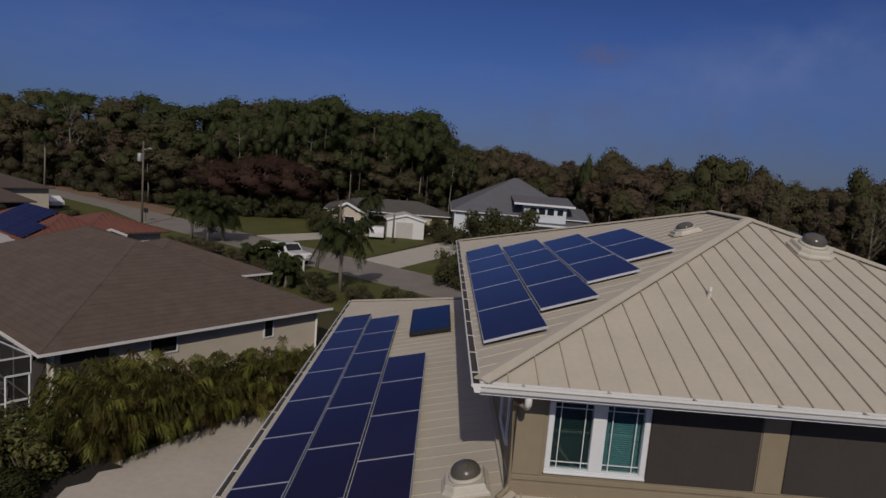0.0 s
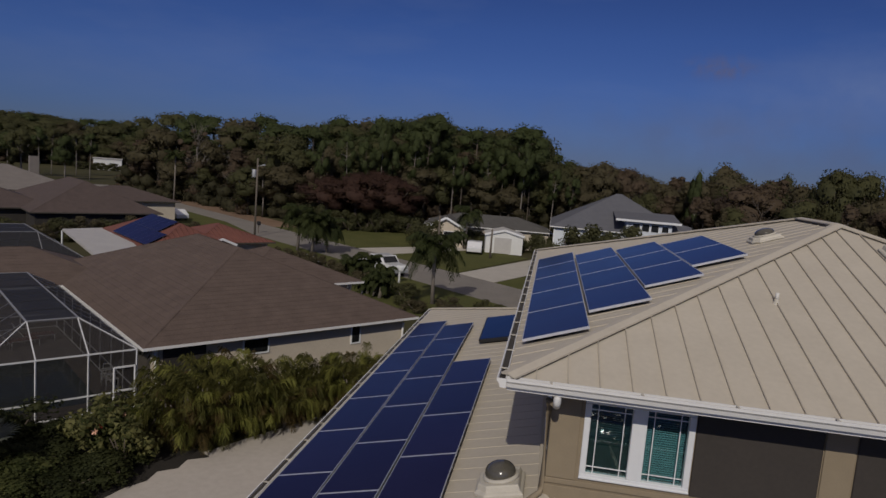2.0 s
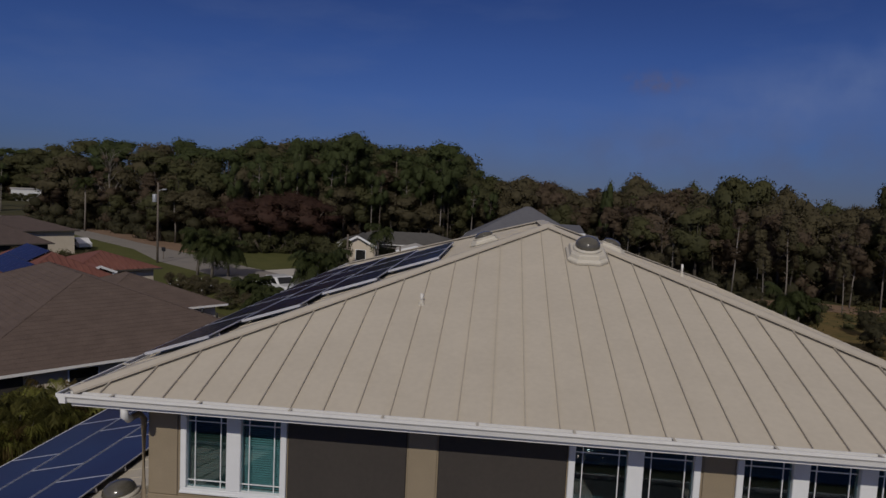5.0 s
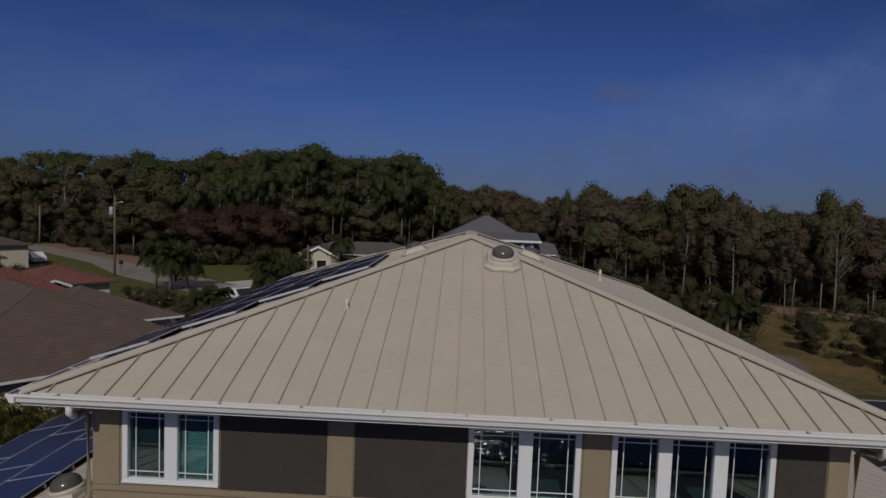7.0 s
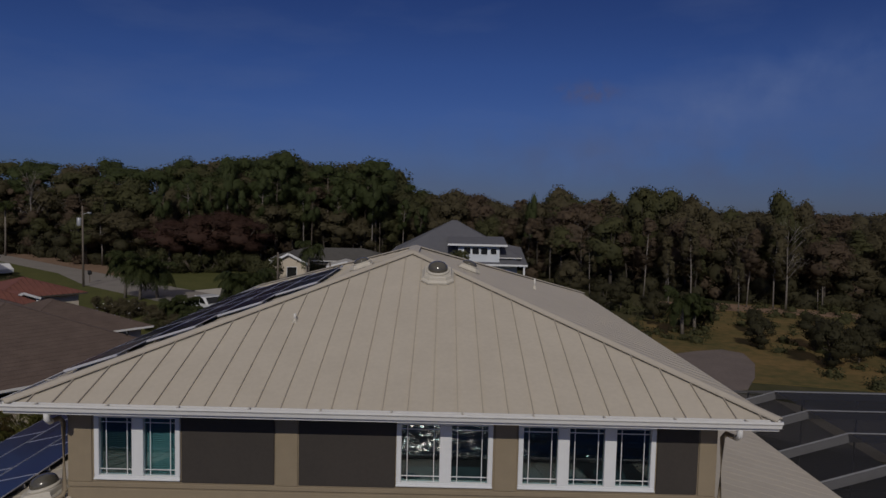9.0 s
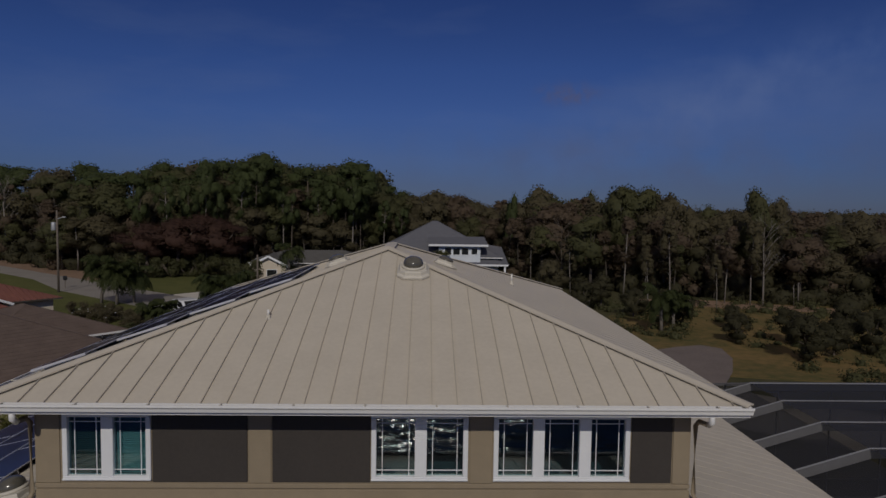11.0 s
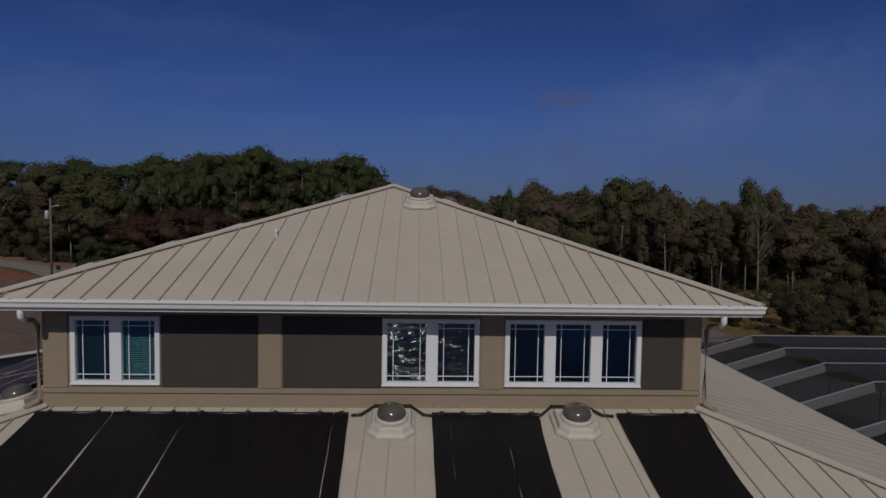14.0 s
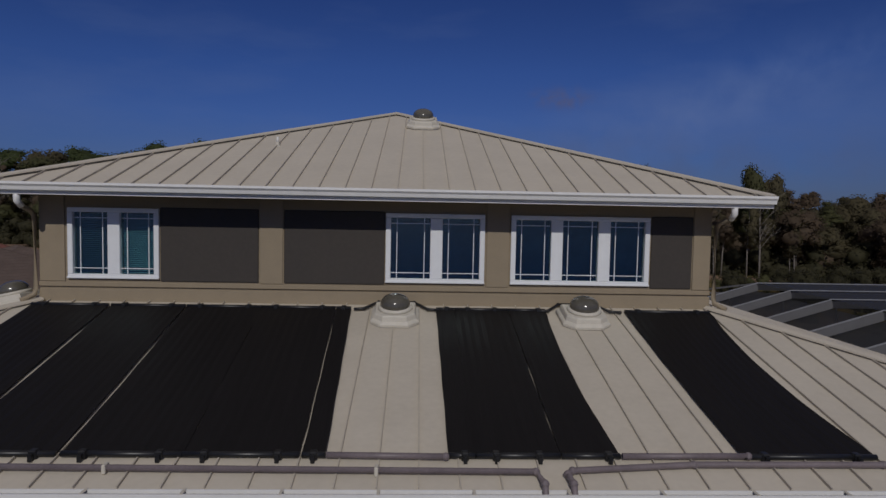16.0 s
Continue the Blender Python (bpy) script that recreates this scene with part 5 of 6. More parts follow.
def house_white():
    h = thing("cream_house", "small cream house with dark grey roof and a front gable", "house", (-14, 76, 0), 6)
    M = h.matrix_basis
    P = lambda a, b, z: M @ Vector((a, b, z))
    inv = M.inverted()
    hip_block(h, P(-3.2, 1.0, 0), M.to_3x3() @ Vector((1, 0, 0)), M.to_3x3() @ Vector((0, 1, 0)), 17.0, 9.0, 2.6, 0.32, "shingle_dark", wall="stucco_cream", courses=False)
    bm = bmesh.new()
    box(bm, -2.4, 2.2, -2.4, 1.6, 0, 2.55)
    part("wall", bm, "stucco_cream", h)
    gable_roof(h, P, -2.4, 2.2, -2.4, 3.5, 2.55, 3.75, "shingle_dark", "stucco_cream")
    wall_window(h, P, -0.3, 0.9, 0.7, 2.0, -2.4)
    wall_window(h, P, 5.0, 6.4, 0.8, 2.0, 1.5)
    bm = bmesh.new()
    box(bm, 2.8, 4.0, 1.42, 1.5, 0, 2.1)
    part("door", bm, "dark_window", h)
    s = thing("shed", "plain white garden shed with a shallow pitched roof", "shed", (-6.2, 72.0, 0), 8)
    M2 = s.matrix_basis
    P2 = lambda a, b, z: M2 @ Vector((a, b, z))
    bm = bmesh.new()
    box(bm, -2.3, 2.3, 0, 4.0, 0, 2.35)
    part("wall", bm, "stucco_white", s)
    gable_roof(s, P2, -2.3, 2.3, 0.0, 4.0, 2.35, 2.95, "roof_white", "stucco_white", 0.15)
    bm = bmesh.new()
    box(bm, -1.2, 0.9, -0.05, 0, 0, 2.0)
    part("door", bm, "roof_white", s)


house_white()


def house_blue():
    h = thing("blue_house", "two-storey pale blue house with a large grey hip roof", "house", (0, 70.5, 0), 0)
    M = h.matrix_basis
    inv = M.inverted()
    P = lambda a, b, z: M @ Vector((a, b, z))
    X, Y = Vector((1, 0, 0)), Vector((0, 1, 0))
    hip_block(h, P(-0.8, -0.5, 0), X, Y, 16.6, 16.0, 4.2, 0.535, "shingle_grey", wall="siding_blue", courses=False)
    # lower porch roof towards the side
    bm = bmesh.new()
    quad_prism(bm, [P(8.0, -1.6, 3.35), P(16.4, -1.6, 3.35), P(16.4, 6.0, 5.0), P(8.0, 6.0, 6.4)], (0, 0, 0.12))
    part("porch_roof", bm, "shingle_grey", h).matrix_basis = inv
    bm = bmesh.new()
    beam(bm, P(8.0, -1.62, 3.33), P(16.4, -1.62, 3.33), 0.08, 0.22)
    part("porch_fascia", bm, "frame_white", h).matrix_basis = inv
    for a in (8.3, 12.0, 16.0):
        bm = bmesh.new()
        beam(bm, P(a, -1.4, 0), P(a, -1.4, 3.3), 0.22)
        part("porch_post", bm, "frame_white", h).matrix_basis = inv
    # upper window bay
    bm = bmesh.new()
    quad_prism(bm, [P(7.9, -0.9, 3.6), P(13.0, -0.9, 3.6), P(13.0, 5.5, 3.6), P(7.9, 5.5, 3.6)], (0, 0, 2.1))
    part("bay_wall", bm, "siding_blue", h).matrix_basis = inv
    bm = bmesh.new()
    quad_prism(bm, [P(6.6, -1.5, 5.72), P(13.9, -1.5, 5.72), P(13.9, 4.3, 6.47), P(6.6, 4.3, 6.47)], (0, 0, 0.06))
    part("bay_roof", bm, "shingle_grey", h).matrix_basis = inv
    bm = bmesh.new()
    beam(bm, P(6.6, -1.53, 5.72), P(13.9, -1.53, 5.72), 0.07, 0.24)
    part("bay_fascia", bm, "frame_white", h).matrix_basis = inv
    for i in range(3):
        wall_window(h, P, 8.6 + i * 1.05, 9.4 + i * 1.05, 4.55, 5.35, -0.9)
    wall_window(h, P, 11.9, 12.6, 4.6, 5.3, -0.9)
    wall_window(h, P, 1.8, 2.4, 2.7, 3.6, 0.0)
    bm = bmesh.new()
    box(bm, -0.34, -0.22, -0.14, 0, 0, 4.1)
    part("corner_board", bm, "frame_white", h)


house_blue()


# ---- street furniture and cars ----
def utility_pole(x, y, hgt):
    s = thing("utility_pole", "weathered wooden utility pole with a grey transformer", "utility pole", (x, y, 0))
    bm = bmesh.new()
    tube(bm, [(0, 0, 0), (0, 0, hgt)], [0.13, 0.09], 10)
    part("pole", bm, "pole_wood", s)
    bm = bmesh.new()
    lathe(bm, [(0.24, 0), (0.26, 0.06), (0.26, 0.85), (0.22, 0.92), (0.08, 0.95)], 14, (-0.34, -0.1, hgt - 2.3))
    part("transformer", bm, "steel_grey", s)
    bm = bmesh.new()
    beam(bm, (-0.1, 0, hgt - 1.0), (0.75, 0, hgt - 0.75), 0.06)
    bevel_box(bm, 0.6, 1.0, -0.12, 0.12, hgt - 0.86, hgt - 0.7, 0.03)
    part("lamp_arm", bm, "steel_grey", s)


utility_pole(-35.6, 64.8, 9.4)


def street_post(x, y, hgt):
    s = thing("wooden_post", "bare wooden post beside the white house", "post", (x, y, 0), group="posts")
    bm = bmesh.new()
    tube(bm, [(0, 0, 0), (0, 0, hgt)], [0.13, 0.10], 8)
    part("post", bm, "pole_wood", s)


street_post(-13.6, 67.0, 4.4)
street_post(-7.3, 66.5, 3.4)


def mailbox(x, y):
    s = thing("mailbox", "dark blue mailbox on a short post by the street", "mailbox", (x, y, 0), 35)
    bm = bmesh.new()
    box(bm, -0.05, 0.05, -0.05, 0.05, 0, 1.0)
    part("post", bm, "pole_wood", s)
    bm = bmesh.new()
    bevel_box(bm, -0.22, 0.22, -0.3, 0.3, 1.0, 1.5, 0.08)
    part("box", bm, "car_dark", s)


mailbox(-36.9, 68.6)


def white_mailbox(x, y):
    s = thing("mailbox", "white mailbox on a white post at the kerb", "mailbox", (x, y, 0), 51)
    bm = bmesh.new()
    bevel_box(bm, -0.06, 0.06, -0.06, 0.06, 0, 1.05, 0.01)
    part("post", bm, "frame_white", s)
    bm = bmesh.new()
    bevel_box(bm, -0.18, 0.18, -0.34, 0.34, 1.05, 1.5, 0.09)
    part("box", bm, "frame_white", s)


white_mailbox(-12.9, 44.6)


def car(x, y, turn, body, label):
    s = thing("car", label, "car", (x, y, 0), turn, group="parked cars")
    bm = bmesh.new()
    side = [(-2.2, 0.35), (2.2, 0.35), (2.25, 0.75), (1.9, 0.9), (1.05, 0.98), (0.5, 1.5), (-1.2, 1.52), (-1.95, 1.0), (-2.25, 0.9)]
    quad_prism(bm, [(a, -0.88, b) for a, b in side], (0, 1.76, 0))
    bmesh.ops.recalc_face_normals(bm, faces=bm.faces[:])
    bmesh.ops.bevel(bm, geom=bm.edges[:], offset=0.05, segments=1, affect="EDGES")
    part("body", bm, body, s)
    bm = bmesh.new()
    w = [(0.95, 1.02), (0.48, 1.44), (-1.12, 1.45), (-1.7, 1.05)]
    quad_prism(bm, [(a, -0.895, b) for a, b in w], (0, 1.79, 0))
    bmesh.ops.recalc_face_normals(bm, faces=bm.faces[:])
    part("window", bm, "dark_window", s)
    for a in (-1.4, 1.4):
        for b in (-0.86, 0.86):
            bm = bmesh.new()
            tube(bm, [(a, b - 0.1, 0.32), (a, b + 0.1, 0.32)], 0.32, 14)
            part("wheel", bm, "tyre", s)
    for b in (-0.6, 0.6):
        bm = bmesh.new()
        bevel_box(bm, 2.18, 2.27, b - 0.2, b + 0.2, 0.62, 0.78, 0.02)
        part("headlight", bm, "roof_white", s)


def pickup(x, y, turn):
    s = thing("pickup_truck", "white crew-cab pickup truck parked at the kerb", "truck", (x, y, 0), turn, group="parked cars")
    bm = bmesh.new()
    side = [(-2.7, 0.45), (2.6, 0.45), (2.65, 0.95), (2.45, 1.08), (1.3, 1.14), (0.75, 1.72), (-0.75, 1.75), (-0.95, 1.12), (-2.7, 1.1)]
    quad_prism(bm, [(a, -0.93, b) for a, b in side], (0, 1.86, 0))
    bmesh.ops.recalc_face_normals(bm, faces=bm.faces[:])
    bmesh.ops.bevel(bm, geom=bm.edges[:], offset=0.05, segments=1, affect="EDGES")
    part("body", bm, "car_white", s)
    for w in ([(1.18, 1.16), (0.72, 1.64), (0.2, 1.65), (0.2, 1.16)], [(0.1, 1.16), (0.1, 1.65), (-0.68, 1.67), (-0.82, 1.16)]):
        bm = bmesh.new()
        quad_prism(bm, [(a, -0.945, b) for a, b in w], (0, 1.89, 0))
        bmesh.ops.recalc_face_normals(bm, faces=bm.faces[:])
        part("side_window", bm, "dark_window", s)
    bm = bmesh.new()
    quad_prism(bm, [(1.32, -0.75, 1.17), (1.32, 0.75, 1.17), (0.82, 0.7, 1.66), (0.82, -0.7, 1.66)], (0.02, 0, 0.02))
    part("windscreen", bm, "dark_window", s)
    bm = bmesh.new()
    box(bm, -2.6, -1.0, -0.8, 0.8, 1.06, 1.115)
    part("cargo_bed", bm, "tyre", s)
    for a in (-1.75, 1.7):
        for b in (-0.88, 0.88):
            bm = bmesh.new()
            tube(bm, [(a, b - 0.12, 0.38), (a, b + 0.12, 0.38)], 0.38, 16)
            part("wheel", bm, "tyre", s)
    bm = bmesh.new()
    bevel_box(bm, 2.62, 2.74, -0.85, 0.85, 0.45, 0.7, 0.02)
    part("bumper", bm, "steel_grey", s)
    for b in (-0.7, 0.7):
        bm = bmesh.new()
        bevel_box(bm, 2.6, 2.68, b - 0.18, b + 0.18, 0.78, 0.95, 0.02)
        part("headlight", bm, "steel_grey", s)


pickup(-15.5, 48.9, -39)
car(-52.0, 74.4, 150, "car_white", "white car parked beside the brown-roofed house")
car(-9.6, 70.4, 95, "car_white", "white car parked before the shed")


# ---- plants ----
def ico(level):
    bm = bmesh.new()
    bmesh.ops.create_icosphere(bm, subdivisions=level, radius=1.0)
    v = np.array([tuple(x.co) for x in bm.verts])
    f = np.array([[x.index for x in q.verts] for q in bm.faces])
    bm.free()
    return v, f


ICO = {1: ico(1), 2: ico(2)}


def clump_mesh(name, clumps, mat, seed, core=0.46, soft=0.0):
    """Leaf clumps (centre, radius, leaves, leaf size, level): a ragged core and leaf cards standing round it; soft turns the leaves' shading towards the clump's own roundness, and for a whole tree towards the crown's."""
    rng = np.random.default_rng(seed)
    vs, fs, ns, base = [], [], [], 0
    mid = np.mean([tuple(q[0]) for q in clumps], axis=0) - np.array([0, 0, 1.0])
    whole = soft > 0.84
    for c, r, count, size, level in clumps:
        squash = np.array([1, 1, 0.82]) * rng.uniform(0.78, 1.25, 3)
        c = np.array(c, float)
        v, f = ICO[level]
        k = core + 0.1 * np.sin(v @ rng.normal(0, 2.5, 3) + rng.random() * 6) + rng.uniform(-0.12, 0.12, len(v))
        vs.append(c + v * squash * (r * k)[:, None])
        round_ = c - mid
        round_ = round_ / max(np.linalg.norm(round_), 1e-3) * (0.9 if whole else 0.0)
        ns.append(v + round_)
        fs.append(f + base)
        base += len(v)
        d = rng.normal(0, 1, (count, 3))
        d /= np.linalg.norm(d, axis=1)[:, None]
        p = c + d * squash * (r * (core - 0.04 + ((1.06 if soft > 0.7 else 1.14) - core) * rng.random(count) ** 0.8))[:, None]
        n = d + np.array([0, 0, 0.4]) + rng.normal(0, 0.5, (count, 3))
        n /= np.linalg.norm(n, axis=1)[:, None]
        e = np.cross(n, rng.normal(0, 1, (count, 3)))
        e /= np.linalg.norm(e, axis=1)[:, None]
        g = np.cross(n, e)
        s = (size * rng.uniform(0.55, 1.35, count))[:, None]
        vs.append(np.stack([p - e * s * 0.55, p + e * s * 0.3 - g * s * 0.4, p + e * s * 0.3 + g * s * 0.4], axis=1).reshape(-1, 3))
        ns.append(np.repeat(n * (1 - soft) + (d + round_) * soft, 3, axis=0))
        fs.append(np.arange(base, base + 3 * count).reshape(-1, 3))
        base += 3 * count
    vs, fs, ns = np.concatenate(vs), np.concatenate(fs), np.concatenate(ns)
    me = bpy.data.meshes.new(name)
    me.vertices.add(len(vs))
    me.vertices.foreach_set("co", vs.ravel())
    me.loops.add(len(fs) * 3)
    me.loops.foreach_set("vertex_index", fs.ravel().astype(np.int32))
    me.polygons.add(len(fs))
    me.polygons.foreach_set("loop_start", np.arange(0, len(fs) * 3, 3, dtype=np.int32))
    me.update()
    me.validate()
    if soft:
        me.polygons.foreach_set("use_smooth", np.ones(len(fs), dtype=bool))
        ns /= np.linalg.norm(ns, axis=1)[:, None]
        me.normals_split_custom_set_from_vertices(ns)
    me.materials.append(MATS[mat])
    return me


def tree_parts(kind, seed):
    """Meshes of one tree: a tapered trunk with limbs, and a crown of leaf clumps."""
    rnd = random.Random(seed)
    tb, cb = bmesh.new(), []
    if kind == "pine":
        # long bare trunk, rounded flat-bottomed clumps at the top
        H = 16.0
        lean = (rnd.uniform(-0.8, 0.8), rnd.uniform(-0.8, 0.8))
        mid = lambda f: Vector((lean[0] * f * f, lean[1] * f * f, H * 0.9 * f))
        tube(tb, [mid(f) for f in (0, 0.3, 0.6, 0.85, 1.0)], [0.20, 0.17, 0.13, 0.09, 0.03], 7)
        for k in range(13):
            f = 1.0 if k == 0 else rnd.uniform(0.70, 0.99) if k < 10 else rnd.uniform(0.5, 0.7)
            a = k * 2.4 + rnd.uniform(-0.5, 0.5)
            r = 0.0 if k == 0 else (0.7 + 2.0 * math.sin(math.pi * min(0.9, 0.15 + (1 - f) * 2.2))) * rnd.uniform(0.65, 1.0)
            p = mid(f * 0.97)
            tip = p + Vector((math.cos(a) * r, math.sin(a) * r, 0.35 + rnd.random() * 0.5))
            tube(tb, [p, p + (tip - p) * 0.55 + Vector((0, 0, 0.12)), tip], [0.06, 0.04, 0.015], 5)
            cb.append((tip, rnd.uniform(1.05, 1.6), 190, 0.27, 1))
    elif kind == "oak":
        tube(tb, [(0, 0, 0), (0.1, 0, 2.0), (0.2, 0.1, 4.5)], [0.26, 0.21, 0.15], 7)
        for k in range(4):
            cb.append(((rnd.gauss(0.2, 0.8), rnd.gauss(0.1, 0.8), 4.4 + 1.0 * k), rnd.uniform(1.4, 1.9), 150, 0.30, 1))
        for k in range(14):
            a, e = k * 2.4 + rnd.uniform(-0.4, 0.4), rnd.uniform(-0.8, 1.45)
            r = 2.9 * (0.55 + 0.5 * rnd.random())
            tip = Vector((math.cos(a) * math.cos(e) * r, math.sin(a) * math.cos(e) * r, 5.2 + math.sin(e) * 3.7 + rnd.uniform(-0.5, 0.5)))
            if k < 9:
                tube(tb, [(0.2, 0.1, 4.3), Vector((0.2, 0.1, 4.3)) * 0.4 + tip * 0.6, tip], [0.11, 0.07, 0.02], 5)
            cb.append((tip, rnd.uniform(1.0, 1.6), 190, 0.29, 1))
    elif kind == "slender":
        # thin tree, narrow upright sprays of foliage along the stem
        H = 12.0
        lx = rnd.uniform(-0.8, 0.8)
        tube(tb, [(0, 0, 0), (lx * 0.3, 0.1, 4.0), (lx * 0.7, 0, 8.0), (lx, 0, 11.4)], [0.12, 0.10, 0.07, 0.02], 7)
        for k in range(15):
            f = rnd.uniform(0.36, 1.0)
            a = rnd.random() * 6.28
            r = 0.25 + 1.35 * math.sin(min(1, (1.06 - f) * 1.6) * 1.57) * rnd.uniform(0.4, 1.0)
            b = Vector((lx * f, 0, H * 0.9 * f))
            tip = b + Vector((math.cos(a) * r, math.sin(a) * r, 0.5 + rnd.random() * 0.7))
            tube(tb, [b, tip], [0.035, 0.012], 4)
            cb.append((tip, rnd.uniform(0.65, 1.05), 120, 0.23, 1))
            cb.append((tip + Vector((0, 0, 0.7)), rnd.uniform(0.5, 0.8), 80, 0.22, 1))
    elif kind == "bare":
        tube(tb, [(0, 0, 0), (0.2, 0, 4), (0.1, 0.2, 8), (0.3, 0.1, 11)], [0.16, 0.12, 0.07, 0.02], 7)
        for k in range(16):
            f = rnd.uniform(0.35, 0.95)
            a = rnd.random() * 6.28
            b = Vector((0.15, 0.1, 11 * f))
            t = b + Vector((math.cos(a) * 1.7, math.sin(a) * 1.7, 1.6 + rnd.random()))
            tube(tb, [b, t], [0.045, 0.015], 5)
            for _ in range(3):
                tube(tb, [t * 0.6 + b * 0.4, t + Vector((rnd.gauss(0, 0.7), rnd.gauss(0, 0.7), rnd.random()))], [0.02, 0.007], 4)
        for _ in range(8):
            cb.append(((rnd.gauss(0, 1.2), rnd.gauss(0, 1.2), rnd.uniform(5, 11)), 0.7, 30, 0.2, 1))
    elif kind == "hibiscus":
        for k in range(7):
            a = rnd.random() * 6.28
            tube(tb, [(0, 0, 0), (math.cos(a) * 0.5, math.sin(a) * 0.5, 0.7), (math.cos(a) * 0.9, math.sin(a) * 0.9, 1.35)], [0.05, 0.035, 0.015], 5)
        for _ in range(16):
            cb.append(((rnd.gauss(0, 0.6), rnd.gauss(0, 0.6), rnd.uniform(0.25, 1.7)), rnd.uniform(0.35, 0.6), 120, 0.18, 1))
    elif kind == "shrub":
        for k in range(7):
            a = rnd.random() * 6.28
            tube(tb, [(0, 0, 0), (math.cos(a) * 0.5, math.sin(a) * 0.5, 0.7), (math.cos(a) * 0.9, math.sin(a) * 0.9, 1.35)], [0.05, 0.035, 0.015], 5)
        for _ in range(11):
            cb.append(((rnd.gauss(0, 0.5), rnd.gauss(0, 0.5), abs(rnd.gauss(0.9, 0.4)) + 0.2), rnd.uniform(0.42, 0.66), 230, 0.15, 1))
    return tb, cb


TREES = {}


def tree(kind, seed, leaf, bark, at, turn, scale, name, label, category, group, height=0.0):
    """height, where given, is the tree's height in metres, and scale then its relative widths."""
    key = (kind, seed, leaf, bark)
    if key not in TREES:
        tb, cb = tree_parts(kind, seed)
        woods = kind not in ("shrub", "hibiscus")
        TREES[key] = (mesh_of("trunk", tb, bark), clump_mesh("crown", cb, leaf, seed, 0.68 if woods else 0.46, 0.85 if woods else 0.3))
        TREES[key][1]["top"] = max(v.co.z for v in TREES[key][1].vertices)
    if height:
        k = height / TREES[key][1]["top"]
        scale = (scale[0] * k, scale[1] * k, k)
    t = thing(name, label, category, group=group)
    t.matrix_basis = Matrix.Translation(at) @ Matrix.Rotation(radians(turn), 4, "Z") @ Matrix.Diagonal((*scale, 1))
    for nm, me in zip(("trunk", "crown"), TREES[key]):
        o = new(nm, me)
        o.parent = t
    return t


# the woods seen from the house: bearing in degrees, the canopy's rise over the eye, the distance of the wood's edge
HUB = Vector((3, -10, 0))
CANOPY = [(-47, 1.3), (-36, 1.25), (-35.2, 1.7), (-34.2, 2.4), (-31.5, 2.5), (-29, 2.3), (-26.9, 2.9), (-25, 2.45), (-22.3, 2.6), (-20.3, 3.5), (-18.9, 2.95), (-17.2, 3.7), (-14.5, 3.85),
          (-12.9, 4.35), (-11, 3.6), (-8.5, 3.55), (-5.6, 3.9), (-3.6, 3.2), (-2.2, 2.2), (-0.5, 1.35), (3.5, 1.15), (6.5, 0.6), (8.6, 0.6), (9.6, 1.4), (11.7, 1.9), (13.8, 0.8), (16, 1.4),
          (17.8, 0.8), (19.2, 1.6), (21.4, 1.6), (23, 1.3), (25, 0.55), (28, 0.2), (29.4, 1.0), (32, 0.3), (34, -0.1), (48, -0.4)]
EDGE = [(-47, 285), (-35.6, 280), (-35, 142), (-31, 134), (-28, 116), (-25, 108), (-20, 105), (-14.5, 111), (-6, 112), (1.5, 114), (7, 110), (11.7, 97), (15, 86), (25, 84), (35, 86), (48, 92)]


def bearing(a, d):
    return HUB + Vector((math.sin(radians(a)), math.cos(radians(a)), 0)) * d


def along(table, a):
    return float(np.interp(a, [p[0] for p in table], [p[1] for p in table]))


